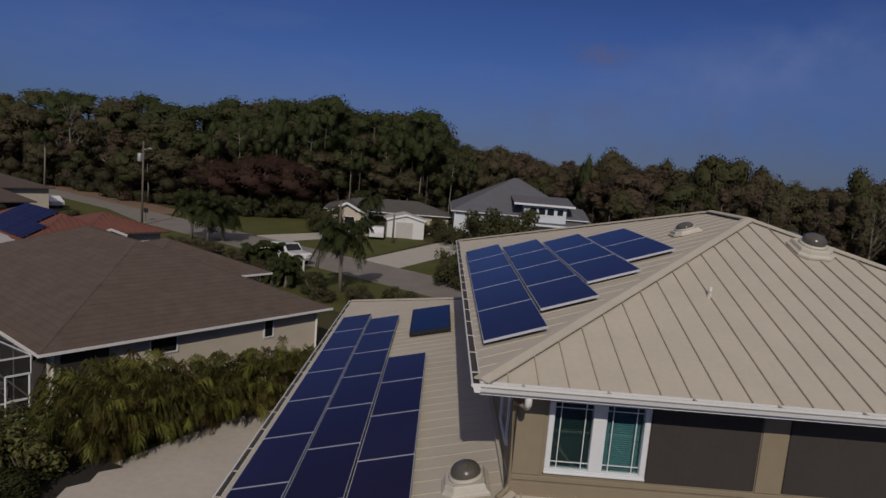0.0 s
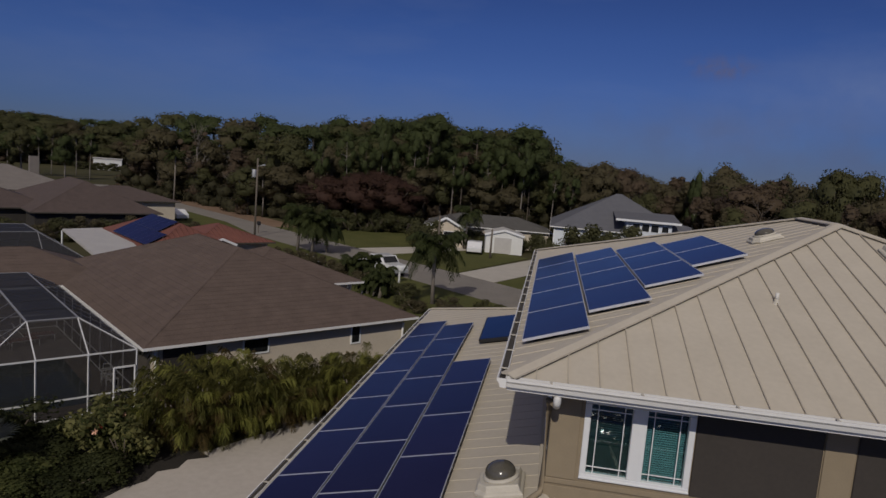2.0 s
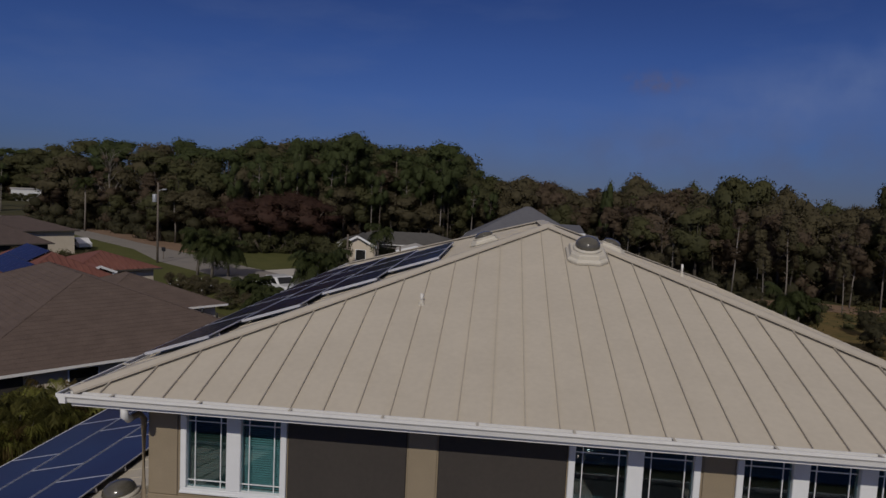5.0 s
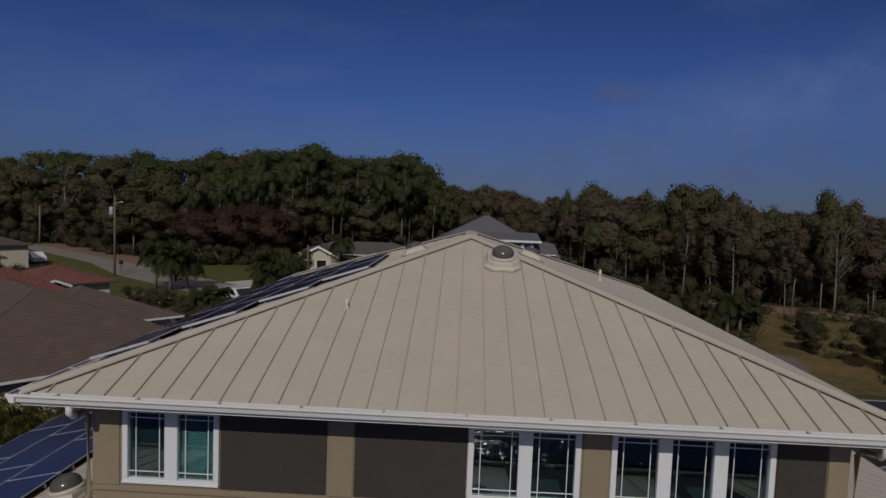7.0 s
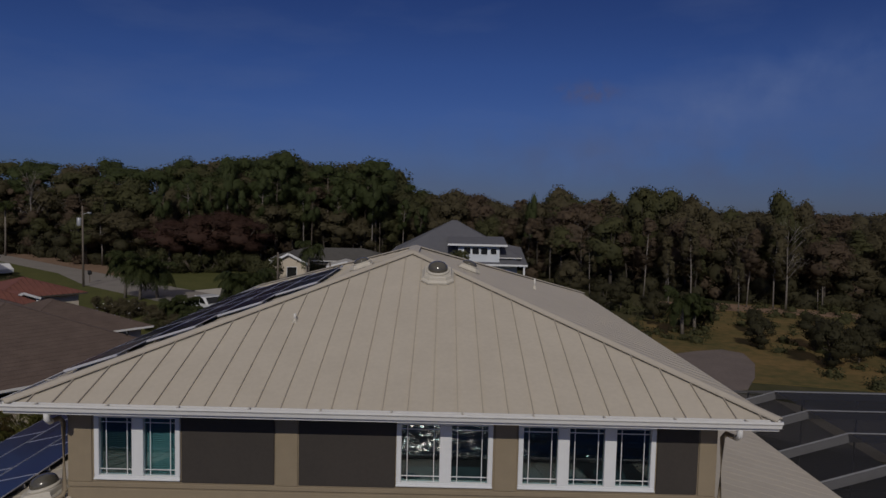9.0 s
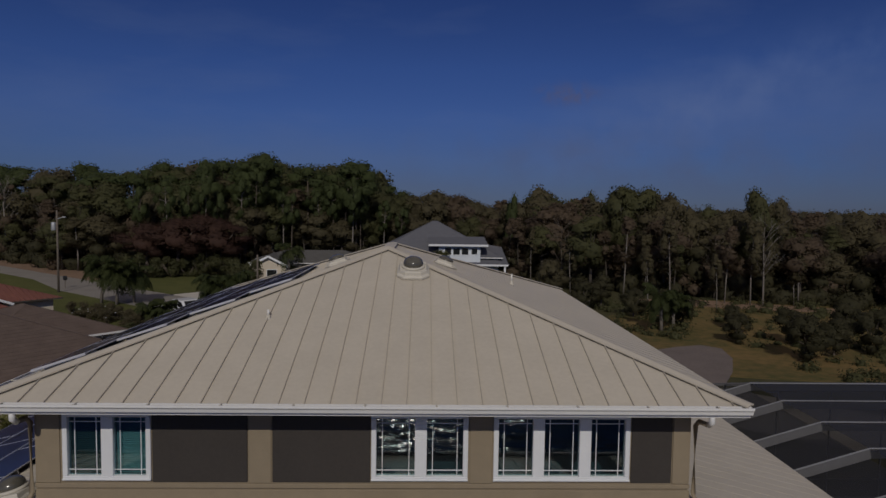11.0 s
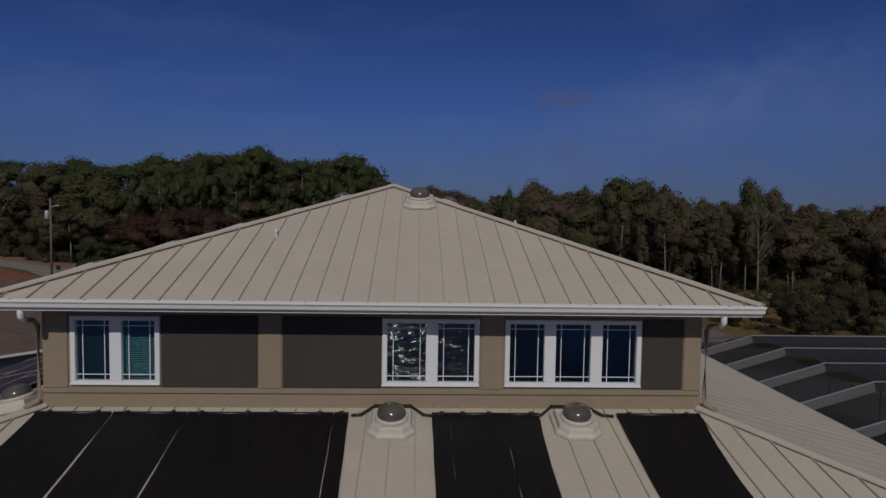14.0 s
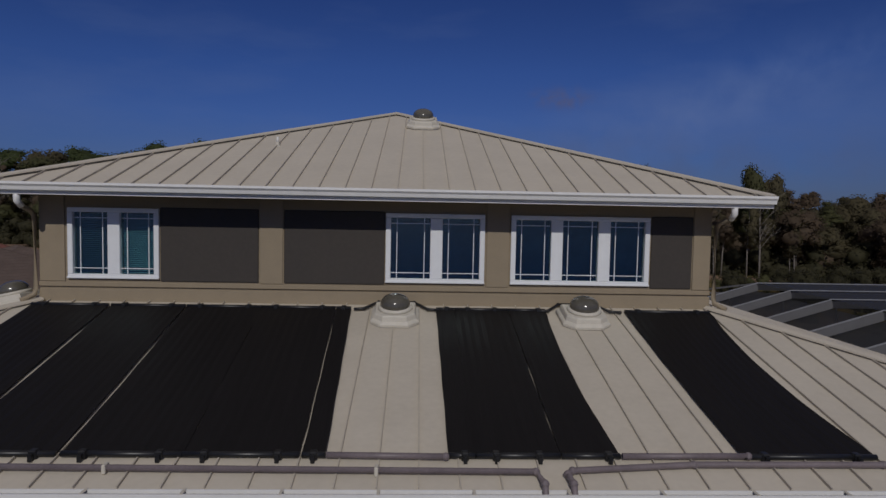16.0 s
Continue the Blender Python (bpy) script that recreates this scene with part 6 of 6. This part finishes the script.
def forest():
    rnd = random.Random(7)
    names = {"pine": "tall dark green pine with a bare trunk in the woods", "oak": "broad leafy dark green tree in the woods", "slender": "slender olive-brown tree with a thin trunk in the woods", "bare": "nearly leafless grey tree in the woods"}
    a, edge = -47.0, []
    while a < 46:
        d0 = along(EDGE, a)
        edge.append((a, d0))
        for row in range(4):
            b = a + rnd.uniform(-1.0, 1.0)
            d = along(EDGE, b) + row * 6.5 + rnd.uniform(-2.4, 2.4)
            if d < 270 and b < -35.2:
                continue
            top = 10.0 + d * math.tan(radians(along(CANOPY, b) + 0.45))
            if b < -1:
                kind = rnd.choice((("oak", "oak", "slender", "oak"), ("oak", "pine", "oak", "slender"), ("pine", "pine", "oak"), ("pine", "pine", "pine", "oak"))[row])
                h = top * (rnd.uniform(0.42, 0.62), rnd.uniform(0.6, 0.84), rnd.uniform(0.82, 0.97), rnd.uniform(0.93, 1.0))[row]
                leaf = rnd.choice({"pine": ("leaf_pine", "leaf_pine", "leaf_oak"), "oak": ("leaf_oak", "leaf_olive", "leaf_oak"), "slender": ("leaf_olive", "leaf_brown", "leaf_oak")}[kind])
            else:
                kind = rnd.choice((("oak", "slender", "oak", "oak", "bare"), ("slender", "oak", "oak"), ("slender", "oak", "oak"), ("oak", "slender"))[row])
                h = top * (rnd.uniform(0.5, 0.82), rnd.uniform(0.65, 0.92), rnd.uniform(0.8, 0.97), rnd.uniform(0.92, 1.0))[row]
                leaf = rnd.choice({"oak": ("leaf_oak", "leaf_olive", "leaf_olive", "leaf_brown"), "slender": ("leaf_olive", "leaf_brown", "leaf_brown", "leaf_olive", "leaf_oak"), "bare": ("leaf_brown",)}[kind])
            bark = {"pine": "bark" if rnd.random() < 0.5 else "bark_dark", "oak": "bark_dark", "slender": "bark_pale" if rnd.random() < 0.18 else "bark_dark", "bare": "bark"}[kind]
            w = rnd.uniform(0.95, 1.3) * {"oak": 0.95 if h > 9 else 1.15, "pine": 1.25, "slender": 1.3, "bare": 1.0}[kind] * (1.5 if d > 200 else 1.0)
            nm = kind + "_tree"
            tree(kind, rnd.randrange(4), leaf, bark, bearing(b, d), rnd.random() * 360, (w, w), nm, names[kind], "tree", nm.replace("_", " ") + "s of the woods", height=h)
        a += math.degrees(4.0 / d0)
    # slim pines with pale bare trunks standing before the woods
    for i in range(15):
        b = -21.5 + 1.5 * i + rnd.uniform(-0.5, 0.5)
        d = along(EDGE, b) - rnd.uniform(0, 4)
        h = (10 + d * math.tan(radians(along(CANOPY, b)))) * rnd.uniform(0.72, 1.0)
        tree("pine", i % 4, "leaf_pine", "bark_pale" if i % 2 else "bark", bearing(b, d), 47 * i, (0.6, 0.6), "pine_tree", "slim pine with a pale bare trunk before the woods", "tree", "pale-trunked pines", height=h)
    for i in range(9):
        b = 9.5 + 2.9 * i + rnd.uniform(-1.2, 1.2)
        d = along(EDGE, b) - rnd.uniform(1, 5)
        tree("slender", i % 4, "leaf_olive" if i % 3 else "leaf_brown", "bark_pale", bearing(b, d), 61 * i, (0.95, 0.95), "slender_tree", "slender tree with a pale trunk at the wood's edge", "tree", "pale-trunked slender trees", height=rnd.uniform(6.5, 10.5))
    for b, d, h in ((-26.8, 150, 18.6), (-20.2, 118, 17.8), (-17.0, 116, 18.0), (-15.6, 118, 18.3), (-12.9, 113, 19.2), (-11.9, 115, 18.4), (-8.6, 118, 17.8), (-5.5, 114, 18.6), (-4.4, 112, 17.3)):
        tree("pine", int(d) % 4, "leaf_pine", "bark", bearing(b, d), 31 * d, (1.15, 1.15), "pine_tree", "tall round-topped pine rising above the woods", "tree", "tall pines", height=h)
    # trees about the far clearing
    for i in range(12):
        b = (-45.5, -44.6, -43.5, -42.7, -41.6, -40.8, -40.0, -39.2, -38.4, -34.9, -34.4, -33.9)[i]
        tree("pine" if i % 3 else "oak", i % 4, "leaf_oak" if i % 2 else "leaf_pine", "bark_pale", bearing(b, 172 + rnd.uniform(0, 40)), 50 * i, (0.8, 0.8), "clearing_tree", "tall tree with a pale trunk by the far clearing", "tree", "far clearing trees", height=rnd.uniform(10.5, 13))
    # broad rust-coloured tree before the woods
    for x, y, s in ((-29, 83, 0.95), (-24.0, 86, 0.9), (-33.5, 83.5, 0.85), (-27, 87, 1.0)):
        tree("oak", 2, "leaf_rust", "bark", (x, y, 0), 40 * s, (s * 1.45, s * 1.2, s * 0.88), "rust_tree", "broad tree with rust-brown foliage", "tree", "rust trees")
    for x, y, s in ((-66.0, 104, 1.2), (-57.5, 101, 0.8)):
        tree("bare", 1, "leaf_brown", "bark_pale", (x, y, 0), 70 * s, (s, s, s), "bare_tree", "pale bare tree standing before the woods", "tree", "bare trees of the woods")
    # tall rounded crowns above the wood's edge
    for b, d, h, w, leaf in ((11.6, 116, 14.7, 0.85, "leaf_olive"), (16.0, 112, 13.6, 0.7, "leaf_oak"), (18.9, 93, 14.0, 0.6, "leaf_oak"), (20.7, 94, 13.9, 0.75, "leaf_oak"), (22.6, 95, 13.0, 0.7, "leaf_olive"), (29.2, 90, 13.6, 0.55, "leaf_oak"), (30.3, 91, 12.4, 0.55, "leaf_olive"), (9.3, 108, 13.2, 0.3, "leaf_pine")):
        tree("oak", int(d) % 4, leaf, "bark_dark", bearing(b, d), 33 * d, (w, w), "oak_tree", "tall rounded tree rising above the wood's edge", "tree", "tall wood trees", height=h)
    # scattered trees over the meadow's far side
    for x, y, h, k in ((30, 58, 6.5, "slender"), (43, 59, 9, "bare"), (57, 50, 8.5, "slender"), (63, 40, 6, "oak"), (20, 60, 5, "oak"), (73, 46, 9, "slender"), (48, 44, 4.2, "oak"), (58, 36, 4.5, "oak"), (47.5, 60, 7.5, "slender"), (37, 57, 6.0, "slender")):
        tree(k, 1, "leaf_olive", "bark_pale" if k != "oak" else "bark_dark", (x, y, 0), 50 * h, (1, 1), "slender_tree" if k == "slender" else k + "_tree", "olive tree standing at the edge of the meadow", "tree", "meadow trees", height=h)
    # far woods to the horizon
    rnd = random.Random(11)
    far = []
    for _ in range(1300):
        a = rnd.uniform(-1.15, 1.25)
        r = 170 + 900 * rnd.random() ** 2
        if a < -0.56 and r < 345:
            continue
        x, y = 6 + math.sin(a) * r, -8 + math.cos(a) * r
        hgt = rnd.uniform(6.5, 10.5) if r < 400 else rnd.uniform(6, 9)
        w = 2.4 + r / 150
        far.append(((x, y, hgt * 0.35), w * 1.3, 60, w * 0.22, 1))
        far.append(((x, y, max(hgt - w * 0.6, 3)), w, 130, w * 0.18, 1))
    ob = new("far_woods", clump_mesh("far_woods", far, "leaf_olive", 3, 0.74, 0.8))
    tagged(ob, "distant dark woods reaching to the horizon", "woods", kind="stuff")
    # undergrowth
    for k, (nm, leaf) in enumerate((("undergrowth", "leaf_under"), ("thicket", "leaf_brown"))):
        low = []
        for a, d0 in edge:
            for _ in range(9 if k == 0 else 6):
                px, py, _ = bearing(a + rnd.uniform(-1.8, 1.8), d0 + rnd.uniform(-2 + 2 * k, 16))
                deep = (Vector((px, py, 0)) - HUB).length - d0
                top = rnd.uniform(0.8, 3.6) if deep < 4 else rnd.uniform(2.5, 7.0)
                if a > -1:
                    top *= 0.75
                low.append(((px, py, top), rnd.uniform(1.1, 2.0), 120, 0.32, 1))
                low.append(((px + rnd.gauss(0, 1), py, top * 0.4), rnd.uniform(1.2, 1.9), 80, 0.32, 1))
        ob = new(nm, clump_mesh(nm, low, leaf, 5 + k, 0.74, 0.8))
        tagged(ob, "dark tangled undergrowth at the foot of the woods" if k == 0 else "brownish thicket between the trees of the woods", nm, kind="stuff")
    low = []
    for _ in range(420):
        px, py = rnd.uniform(22, 78), rnd.uniform(26, 62)
        if 20 < px < 30 and 25 < py < 41:
            continue
        r = rnd.uniform(0.3, 1.1)
        low.append(((px, py, r * 0.2), r, 110, 0.2, 1))
    ob = new("meadow_scrub", clump_mesh("meadow_scrub", low, "leaf_oak", 8, 0.46, 0.4))
    tagged(ob, "low olive scrub scattered over the dry meadow", "scrub", kind="stuff")
    # bushy trees close by the meadow's near edge
    for x, y, h in ((33.0, 34.0, 3.4), (36.0, 35.5, 3.0), (22.6, 55.0, 3.3), (24.8, 57.5, 3.8), (31.0, 40.0, 2.4), (39.5, 36.5, 3.5), (43.0, 34.0, 3.1), (35.0, 39.5, 3.0), (40.5, 41.0, 3.2), (46.5, 37.0, 4.8), (26.5, 52.0, 3.0), (50.5, 41.0, 4.2), (29.5, 47.0, 2.6), (33.5, 46.0, 2.2)):
        tree("oak", int(x) % 4, "leaf_under", "bark", (x, y, -0.8), 40 * x, (1.1, 1.1), "meadow_bush", "large dark bush standing in the meadow", "bush", "meadow bushes", height=h + 0.8)


forest()


def frond(bm, base, az, length, rise, droop, leaflets, ll, rnd, width=0.05, hang=0.3, sweep=0.0):
    """A feather palm frond: arched midrib and two rows of leaflets."""
    dirh = Vector((math.cos(az), math.sin(az), 0))
    pts = []
    for i in range(9):
        f = i / 8
        pts.append(Vector(base) + dirh * (length * f * (1 - 0.18 * f * droop)) + Vector((0, 0, rise * f - droop * length * 0.55 * f * f)))
    for a, b in zip(pts, pts[1:]):
        s = (b - a).cross(Vector((0, 0, 1))).normalized() * 0.014
        bm.faces.new([bm.verts.new(v) for v in (a - s, a + s, b + s, b - s)])
    for i in range(leaflets):
        f = 0.14 + 0.86 * (i + 0.5) / leaflets
        k = min(7, int(f * 8))
        p = pts[k] + (pts[k + 1] - pts[k]) * (f * 8 - k)
        d = (pts[k + 1] - pts[k]).normalized()
        s = d.cross(Vector((0, 0, 1))).normalized()
        L = ll * (0.55 + 0.6 * math.sin(math.pi * min(1, f * 0.95 + 0.08)))
        for sg in (-1, 1):
            e = (s * sg * rnd.uniform(0.6, 0.95) + d * (0.5 + sweep * rnd.uniform(0.5, 1.3)) + Vector((0, 0, 0.30 - 0.5 * rnd.random() - hang * 0.5))).normalized() * L * rnd.uniform(0.8, 1.1)
            q = d * width * 0.5
            m, t = p + e * 0.55, p + e * (1 - 0.25 * hang) - Vector((0, 0, (0.2 + 0.5 * hang) * L))
            bm.faces.new([bm.verts.new(v) for v in (p - q * 0.6, p + q * 0.6, m + q, m - q)])
            bm.faces.new([bm.verts.new(v) for v in (m - q, m + q, t)])


PALMS = {}


def palm(at, hgt, crown, seed, name, label, n=15, leaf="leaf_palm", group="palms"):
    rnd = random.Random(seed)
    key = (round(hgt, 1), crown, seed % 3, n, leaf)
    if key not in PALMS:
        tb, cb = bmesh.new(), bmesh.new()
        tube(tb, [(0, 0, 0), (0.08, 0, hgt * 0.4), (0.1, 0.05, hgt)], [0.17, 0.13, 0.12], 9)
        for i in range(n):
            el = rnd.uniform(-0.35, 1.35)
            frond(cb, (0.1, 0.05, hgt), 2.4 * i + rnd.random() * 0.5, crown * rnd.uniform(0.8, 1.1), crown * 0.75 * el, 1.1 + 0.5 * rnd.random(), 30, crown * 0.30, rnd, 0.10, 0.45)
        PALMS[key] = (mesh_of("trunk", tb, "palm_bark"), mesh_of("fronds", cb, leaf))
    t = thing(name, label, "palm", at, rnd.random() * 360, group)
    for nm, me in zip(("trunk", "fronds"), PALMS[key]):
        o = new(nm, me)
        o.parent = t


palm((-8.7, 37.6, 0), 4.5, 2.7, 1, "queen_palm", "queen palm with drooping dark fronds by the street", n=26)
for i, (x, y, s) in enumerate(((-25.0, 56.0, 3.6), (-27.0, 57.0, 4.0), (-24.0, 57.8, 3.1))):
    palm((x, y, 0), s, 2.4, 2 + i, "queen_palm", "queen palm of a clump beside the neighbour's house", n=36, group="palm clump")
palm((-11.2, 73.0, 0), 4.6, 2.7, 5, "queen_palm", "green palm before the cream house")
for x, y, h in ((-15.6, 43.6, 1.9), (-16.8, 44.6, 1.5), (-14.5, 42.6, 1.3)):
    palm((x, y, 0), h, 1.5, int(-x), "young_palm", "young palm among the shrubs along the verge", n=18, group="young palms")
for x, y, h in ((-13.3, 38.3, 1.7), (-12.7, 37.6, 1.4), (-14.0, 38.8, 1.2), (-13.0, 39.4, 1.9)):
    palm((x, y, 0), h, 1.3, int(-x * 3), "young_palm", "young palm among the shrubs along the verge", n=16, group="young palms")
palm((-68.0, 100.0, 0), 8.3, 2.6, 6, "tall_palm", "tall thin palm by the far street")
for x, y, h, c in ((26.6, 44.5, 3.2, 2.2), (28.2, 46.0, 2.4, 2.0)):
    palm((x, y, 0), h, c, int(x), "queen_palm", "dark palm of a clump standing in the meadow", n=20, group="meadow palms")
palm((56.0, 45.0, 0), 3.5, 2.6, 10, "queen_palm", "dark palm standing in the meadow")


def areca(at, size, seed):
    """A clump of arching yellow-green canes."""
    rnd = random.Random(seed)
    t = thing("areca_palm", "clump of arching yellow-green areca palm fronds in the hedge", "palm", at, rnd.random() * 360, "areca hedge")
    dry = seed % 3 == 1
    key = ("areca", seed % 4, dry)
    if key not in PALMS:
        r = random.Random(seed % 4)
        tb, cb, db, fb = bmesh.new(), bmesh.new(), bmesh.new(), bmesh.new()
        for i in range(18):
            a = r.random() * 6.28
            b = Vector((math.cos(a) * 0.4 * r.random(), math.sin(a) * 0.4 * r.random(), 0))
            z = r.uniform(0.3, 1.5)
            tip = b + Vector((math.cos(a) * 0.22, math.sin(a) * 0.22, z))
            tube(tb, [b, tip], [0.03, 0.02], 5)
            frond(fb if i % 4 == 0 else cb, tip, a + r.uniform(-0.4, 0.4), r.uniform(1.3, 2.1), r.uniform(1.5, 2.7), r.uniform(1.5, 2.3), 26, 0.60, r, 0.045, 0.55, 0.9)
        for i in range(12):
            a = r.random() * 6.28
            frond(db, (0, 0, r.uniform(0.6, 1.2)), a, r.uniform(1.0, 1.5), r.uniform(0.3, 0.9), r.uniform(1.4, 1.9), 18, 0.42, r, 0.045, 1.0)
        PALMS[key] = (mesh_of("canes", tb, "palm_bark"), mesh_of("fronds", cb, "leaf_areca_dry" if dry else "leaf_areca"), mesh_of("dead_fronds", db, "leaf_areca_dry"), mesh_of("young_fronds", fb, "leaf_areca_young"))
    t.matrix_basis = t.matrix_basis @ Matrix.Diagonal((size, size, size, 1))
    for nm, me in zip(("canes", "fronds", "dead_fronds", "young_fronds"), PALMS[key]):
        o = new(nm, me)
        o.parent = t


def hedge():
    rnd = random.Random(21)
    k = 0
    for i in range(15):
        f = i / 14
        x = -12.3 + 5.4 * f + rnd.uniform(-0.35, 0.35)
        y = 10.5 + 6.6 * f + rnd.uniform(-0.35, 0.35)
        areca((x, y, 0), (rnd.uniform(0.62, 0.78) if i % 3 == 1 else rnd.uniform(0.86, 1.08)), k)
        k += 1
        if i % 2:
            areca((x - 1.0, y + 1.2, 0), rnd.uniform(0.7, 1.0), k + 1)
    for i in range(9):
        tree("shrub", i % 3, "leaf_dark", "bark", (-14.9 - 0.9 * i + rnd.uniform(-.3, .3), 10.2 - 0.55 * i + rnd.uniform(-.5, .5), 0), rnd.random() * 360, (0.8, 0.8, rnd.uniform(0.3, 0.45)), "hedge_shrub", "dark green shrub along the pool cage", "shrub", "hedge shrubs")
    for i in range(11):
        tree("shrub", i % 3, "leaf_dark", "bark", (-15.6 - rnd.uniform(0, 3.0), rnd.uniform(2.0, 8.0), 0), rnd.random() * 360, (1.1, 1.1, rnd.uniform(0.5, 0.8)), "hedge_shrub", "dark green shrub beside the sandy side yard", "shrub", "hedge shrubs")
    for i in range(10):
        tree("shrub", i % 3, "leaf_shrub" if i in (3, 6) else "leaf_dark", "bark", (-12.9 - 0.33 * i + rnd.uniform(-.3, .3), 7.6 - 0.5 * (i % 4) + rnd.uniform(-.3, .3), 0), rnd.random() * 360, (0.85, 0.85, rnd.uniform(0.3, 0.45)), "bed_shrub", "low dark green shrub in the planting bed", "shrub", "bed shrubs")
    areca((-14.6, 14.3, 0), 0.9, 2)
    for x, y, k in ((-12.3, 11.3, 5), (-11.7, 11.8, 9), (-11.1, 12.6, 8)):
        areca((x, y, 0.1), 1.08, k)
    # flowering bush
    for n, (x, y, s) in enumerate(((-13.1, 8.7, 1.0), (-14.2, 9.1, 0.95), (-13.5, 9.7, 1.05))):
        b = tree("hibiscus", n % 3, "leaf_hibiscus", "bark", (x, y, 0), 60 * n, (s * 0.85, s * 0.85, s * 0.85), "hibiscus_bush", "leafy hibiscus bush with red and peach flowers", "shrub", "hibiscus bushes")
        for i in range(2):
            a, r = rnd.uniform(3.3, 6.1), rnd.uniform(0.6, 1.15)
            bm = bmesh.new()
            c = Vector((math.cos(a) * r, math.sin(a) * r, rnd.uniform(1.25, 1.95)))
            for p in range(5):
                q = p * 1.2566
                e = Vector((math.cos(q), math.sin(q) * 0.5 - 0.5, math.sin(q) * 0.8)) * 0.10
                f = Vector((math.cos(q + 0.9), math.sin(q + 0.9) * 0.5 - 0.5, math.sin(q + 0.9) * 0.8)) * 0.10
                bm.faces.new([bm.verts.new(v) for v in (c, c + e, c + (e + f) * 0.75, c + f)])
            part("flower", bm, "flower_red" if i % 3 else "flower_peach", b)
    # flowering shrubs before the parked car
    for i in range(7):
        x, y, _ = uw(21.8 + 1.6 * (i % 2), 25.0 + 1.0 * i)
        b = tree("shrub", i % 3, "leaf_olive", "bark", (x, y, 0), 50 * i, (0.65, 0.65, 0.6), "white_flower_shrub", "loose olive shrub with white blossom by the street", "shrub", "white flowering shrubs")
        cl = [((rnd.gauss(0, 0.5), rnd.gauss(0, 0.5), rnd.uniform(0.9, 1.6)), 0.11, 16, 0.08, 1) for _ in range(4)]
        o = new("blossom", clump_mesh("blossom", cl, "frame_white", i))
        o.parent = b
    # bushes before the distant white building
    for i in range(9):
        tree("shrub", i % 3, "leaf_oak", "bark", (-155.5 + 1.4 * (i - 4) + 2.6, 193.5 + 0.9 * (i - 4), 0), 40 * i, (1.6, 1.6, 1.15), "clearing_shrub", "dark leafy shrub before the distant white building", "shrub", "clearing shrubs")
    # street shrubs
    for i in range(16):
        f = i / 15
        p = uw(20.6 + 3.0 * rnd.random(), 2 + 22 * f + rnd.uniform(-0.8, 0.8))
        tree("shrub", i % 3, rnd.choice(["leaf_oak", "leaf_olive"]), "bark", p, rnd.random() * 360, (0.75, 0.75, rnd.uniform(0.45, 0.85)), "street_shrub", "rounded shrub planted along the verge", "shrub", "street shrubs")
    for i in range(15):
        p = uw(-3 + 1.6 * i, 46.6 + rnd.uniform(-0.6, 0.6))
        tree("shrub", i % 3, rnd.choice(["leaf_oak", "leaf_olive"]), "bark", p, rnd.random() * 360, (1.1, 1.1, rnd.uniform(0.7, 1.15)), "yard_shrub", "dark leafy shrub before a brown-roofed house", "shrub", "yard shrubs")
    for i in range(9):
        tree("shrub", i % 3, "leaf_oak", "bark", (-11.5 + 1.5 * i, 75.6 + 0.12 * i + rnd.uniform(-0.4, 0.4), 0), rnd.random() * 360, (1.2, 1.0, rnd.uniform(0.9, 1.3)), "yard_shrub", "dark leafy shrub along the cream house", "shrub", "yard shrubs")
    for i in range(7):
        tree("shrub", i % 3, "leaf_oak", "bark", (-33 + 1.9 * i, 79.5 + rnd.uniform(-0.6, 0.6) + 0.8 * i, 0), rnd.random() * 360, (1.4, 1.2, rnd.uniform(1.0, 1.7)), "yard_shrub", "dark leafy shrub under the rust tree", "shrub", "yard shrubs")
    for x, y, s in ((2.8, 63, 2.2), (5.0, 63.5, 2.4), (7.6, 64, 2.2), (-1.0, 43, 1.0), (-0.2, 45, 1.15), (0.8, 42, 1.1), (-16.5, 71, 1.6), (-14.8, 69, 1.5), (1.0, 66, 1.4), (-1.2, 70, 1.3)):
        tree("shrub", int(x) % 3, "leaf_oak", "bark", (x, y, 0), 70 * s, (s, s, s * 1.1), "yard_shrub", "tall leafy green shrub in a front yard", "shrub", "yard shrubs")


hedge()


def fan_palm(at):
    t = thing("fan_palm", "silvery fan palm at the edge of the side yard", "palm", at)
    rnd = random.Random(5)
    tb, cb = bmesh.new(), bmesh.new()
    tube(tb, [(0, 0, 0), (0, 0, 1.2)], [0.2, 0.16], 9)
    for i in range(14):
        a, el = i * 2.4, rnd.uniform(0.1, 1.2)
        d = Vector((math.cos(a) * math.cos(el), math.sin(a) * math.cos(el), math.sin(el)))
        c = Vector((0, 0, 1.2)) + d * 0.8
        tube(tb, [(0, 0, 1.15), c], [0.02, 0.014], 5)
        s = d.cross(Vector((0, 0, 1))).normalized()
        n = s.cross(d)
        for k in range(17):
            q = (k / 16 - 0.5) * 3.6
            e = (d * math.cos(q) + s * math.sin(q) + n * 0.12).normalized() * 0.7
            w = e.cross(n).normalized() * 0.03
            cb.faces.new([cb.verts.new(v) for v in (c - w * 0.4, c + w * 0.4, c + e * 0.6 + w, c + e - Vector((0, 0, 0.06)), c + e * 0.6 - w)])
    part("trunk", tb, "palm_bark", t)
    part("fronds", cb, "leaf_silver", t)


fan_palm((-16.0, 5.9, 0))
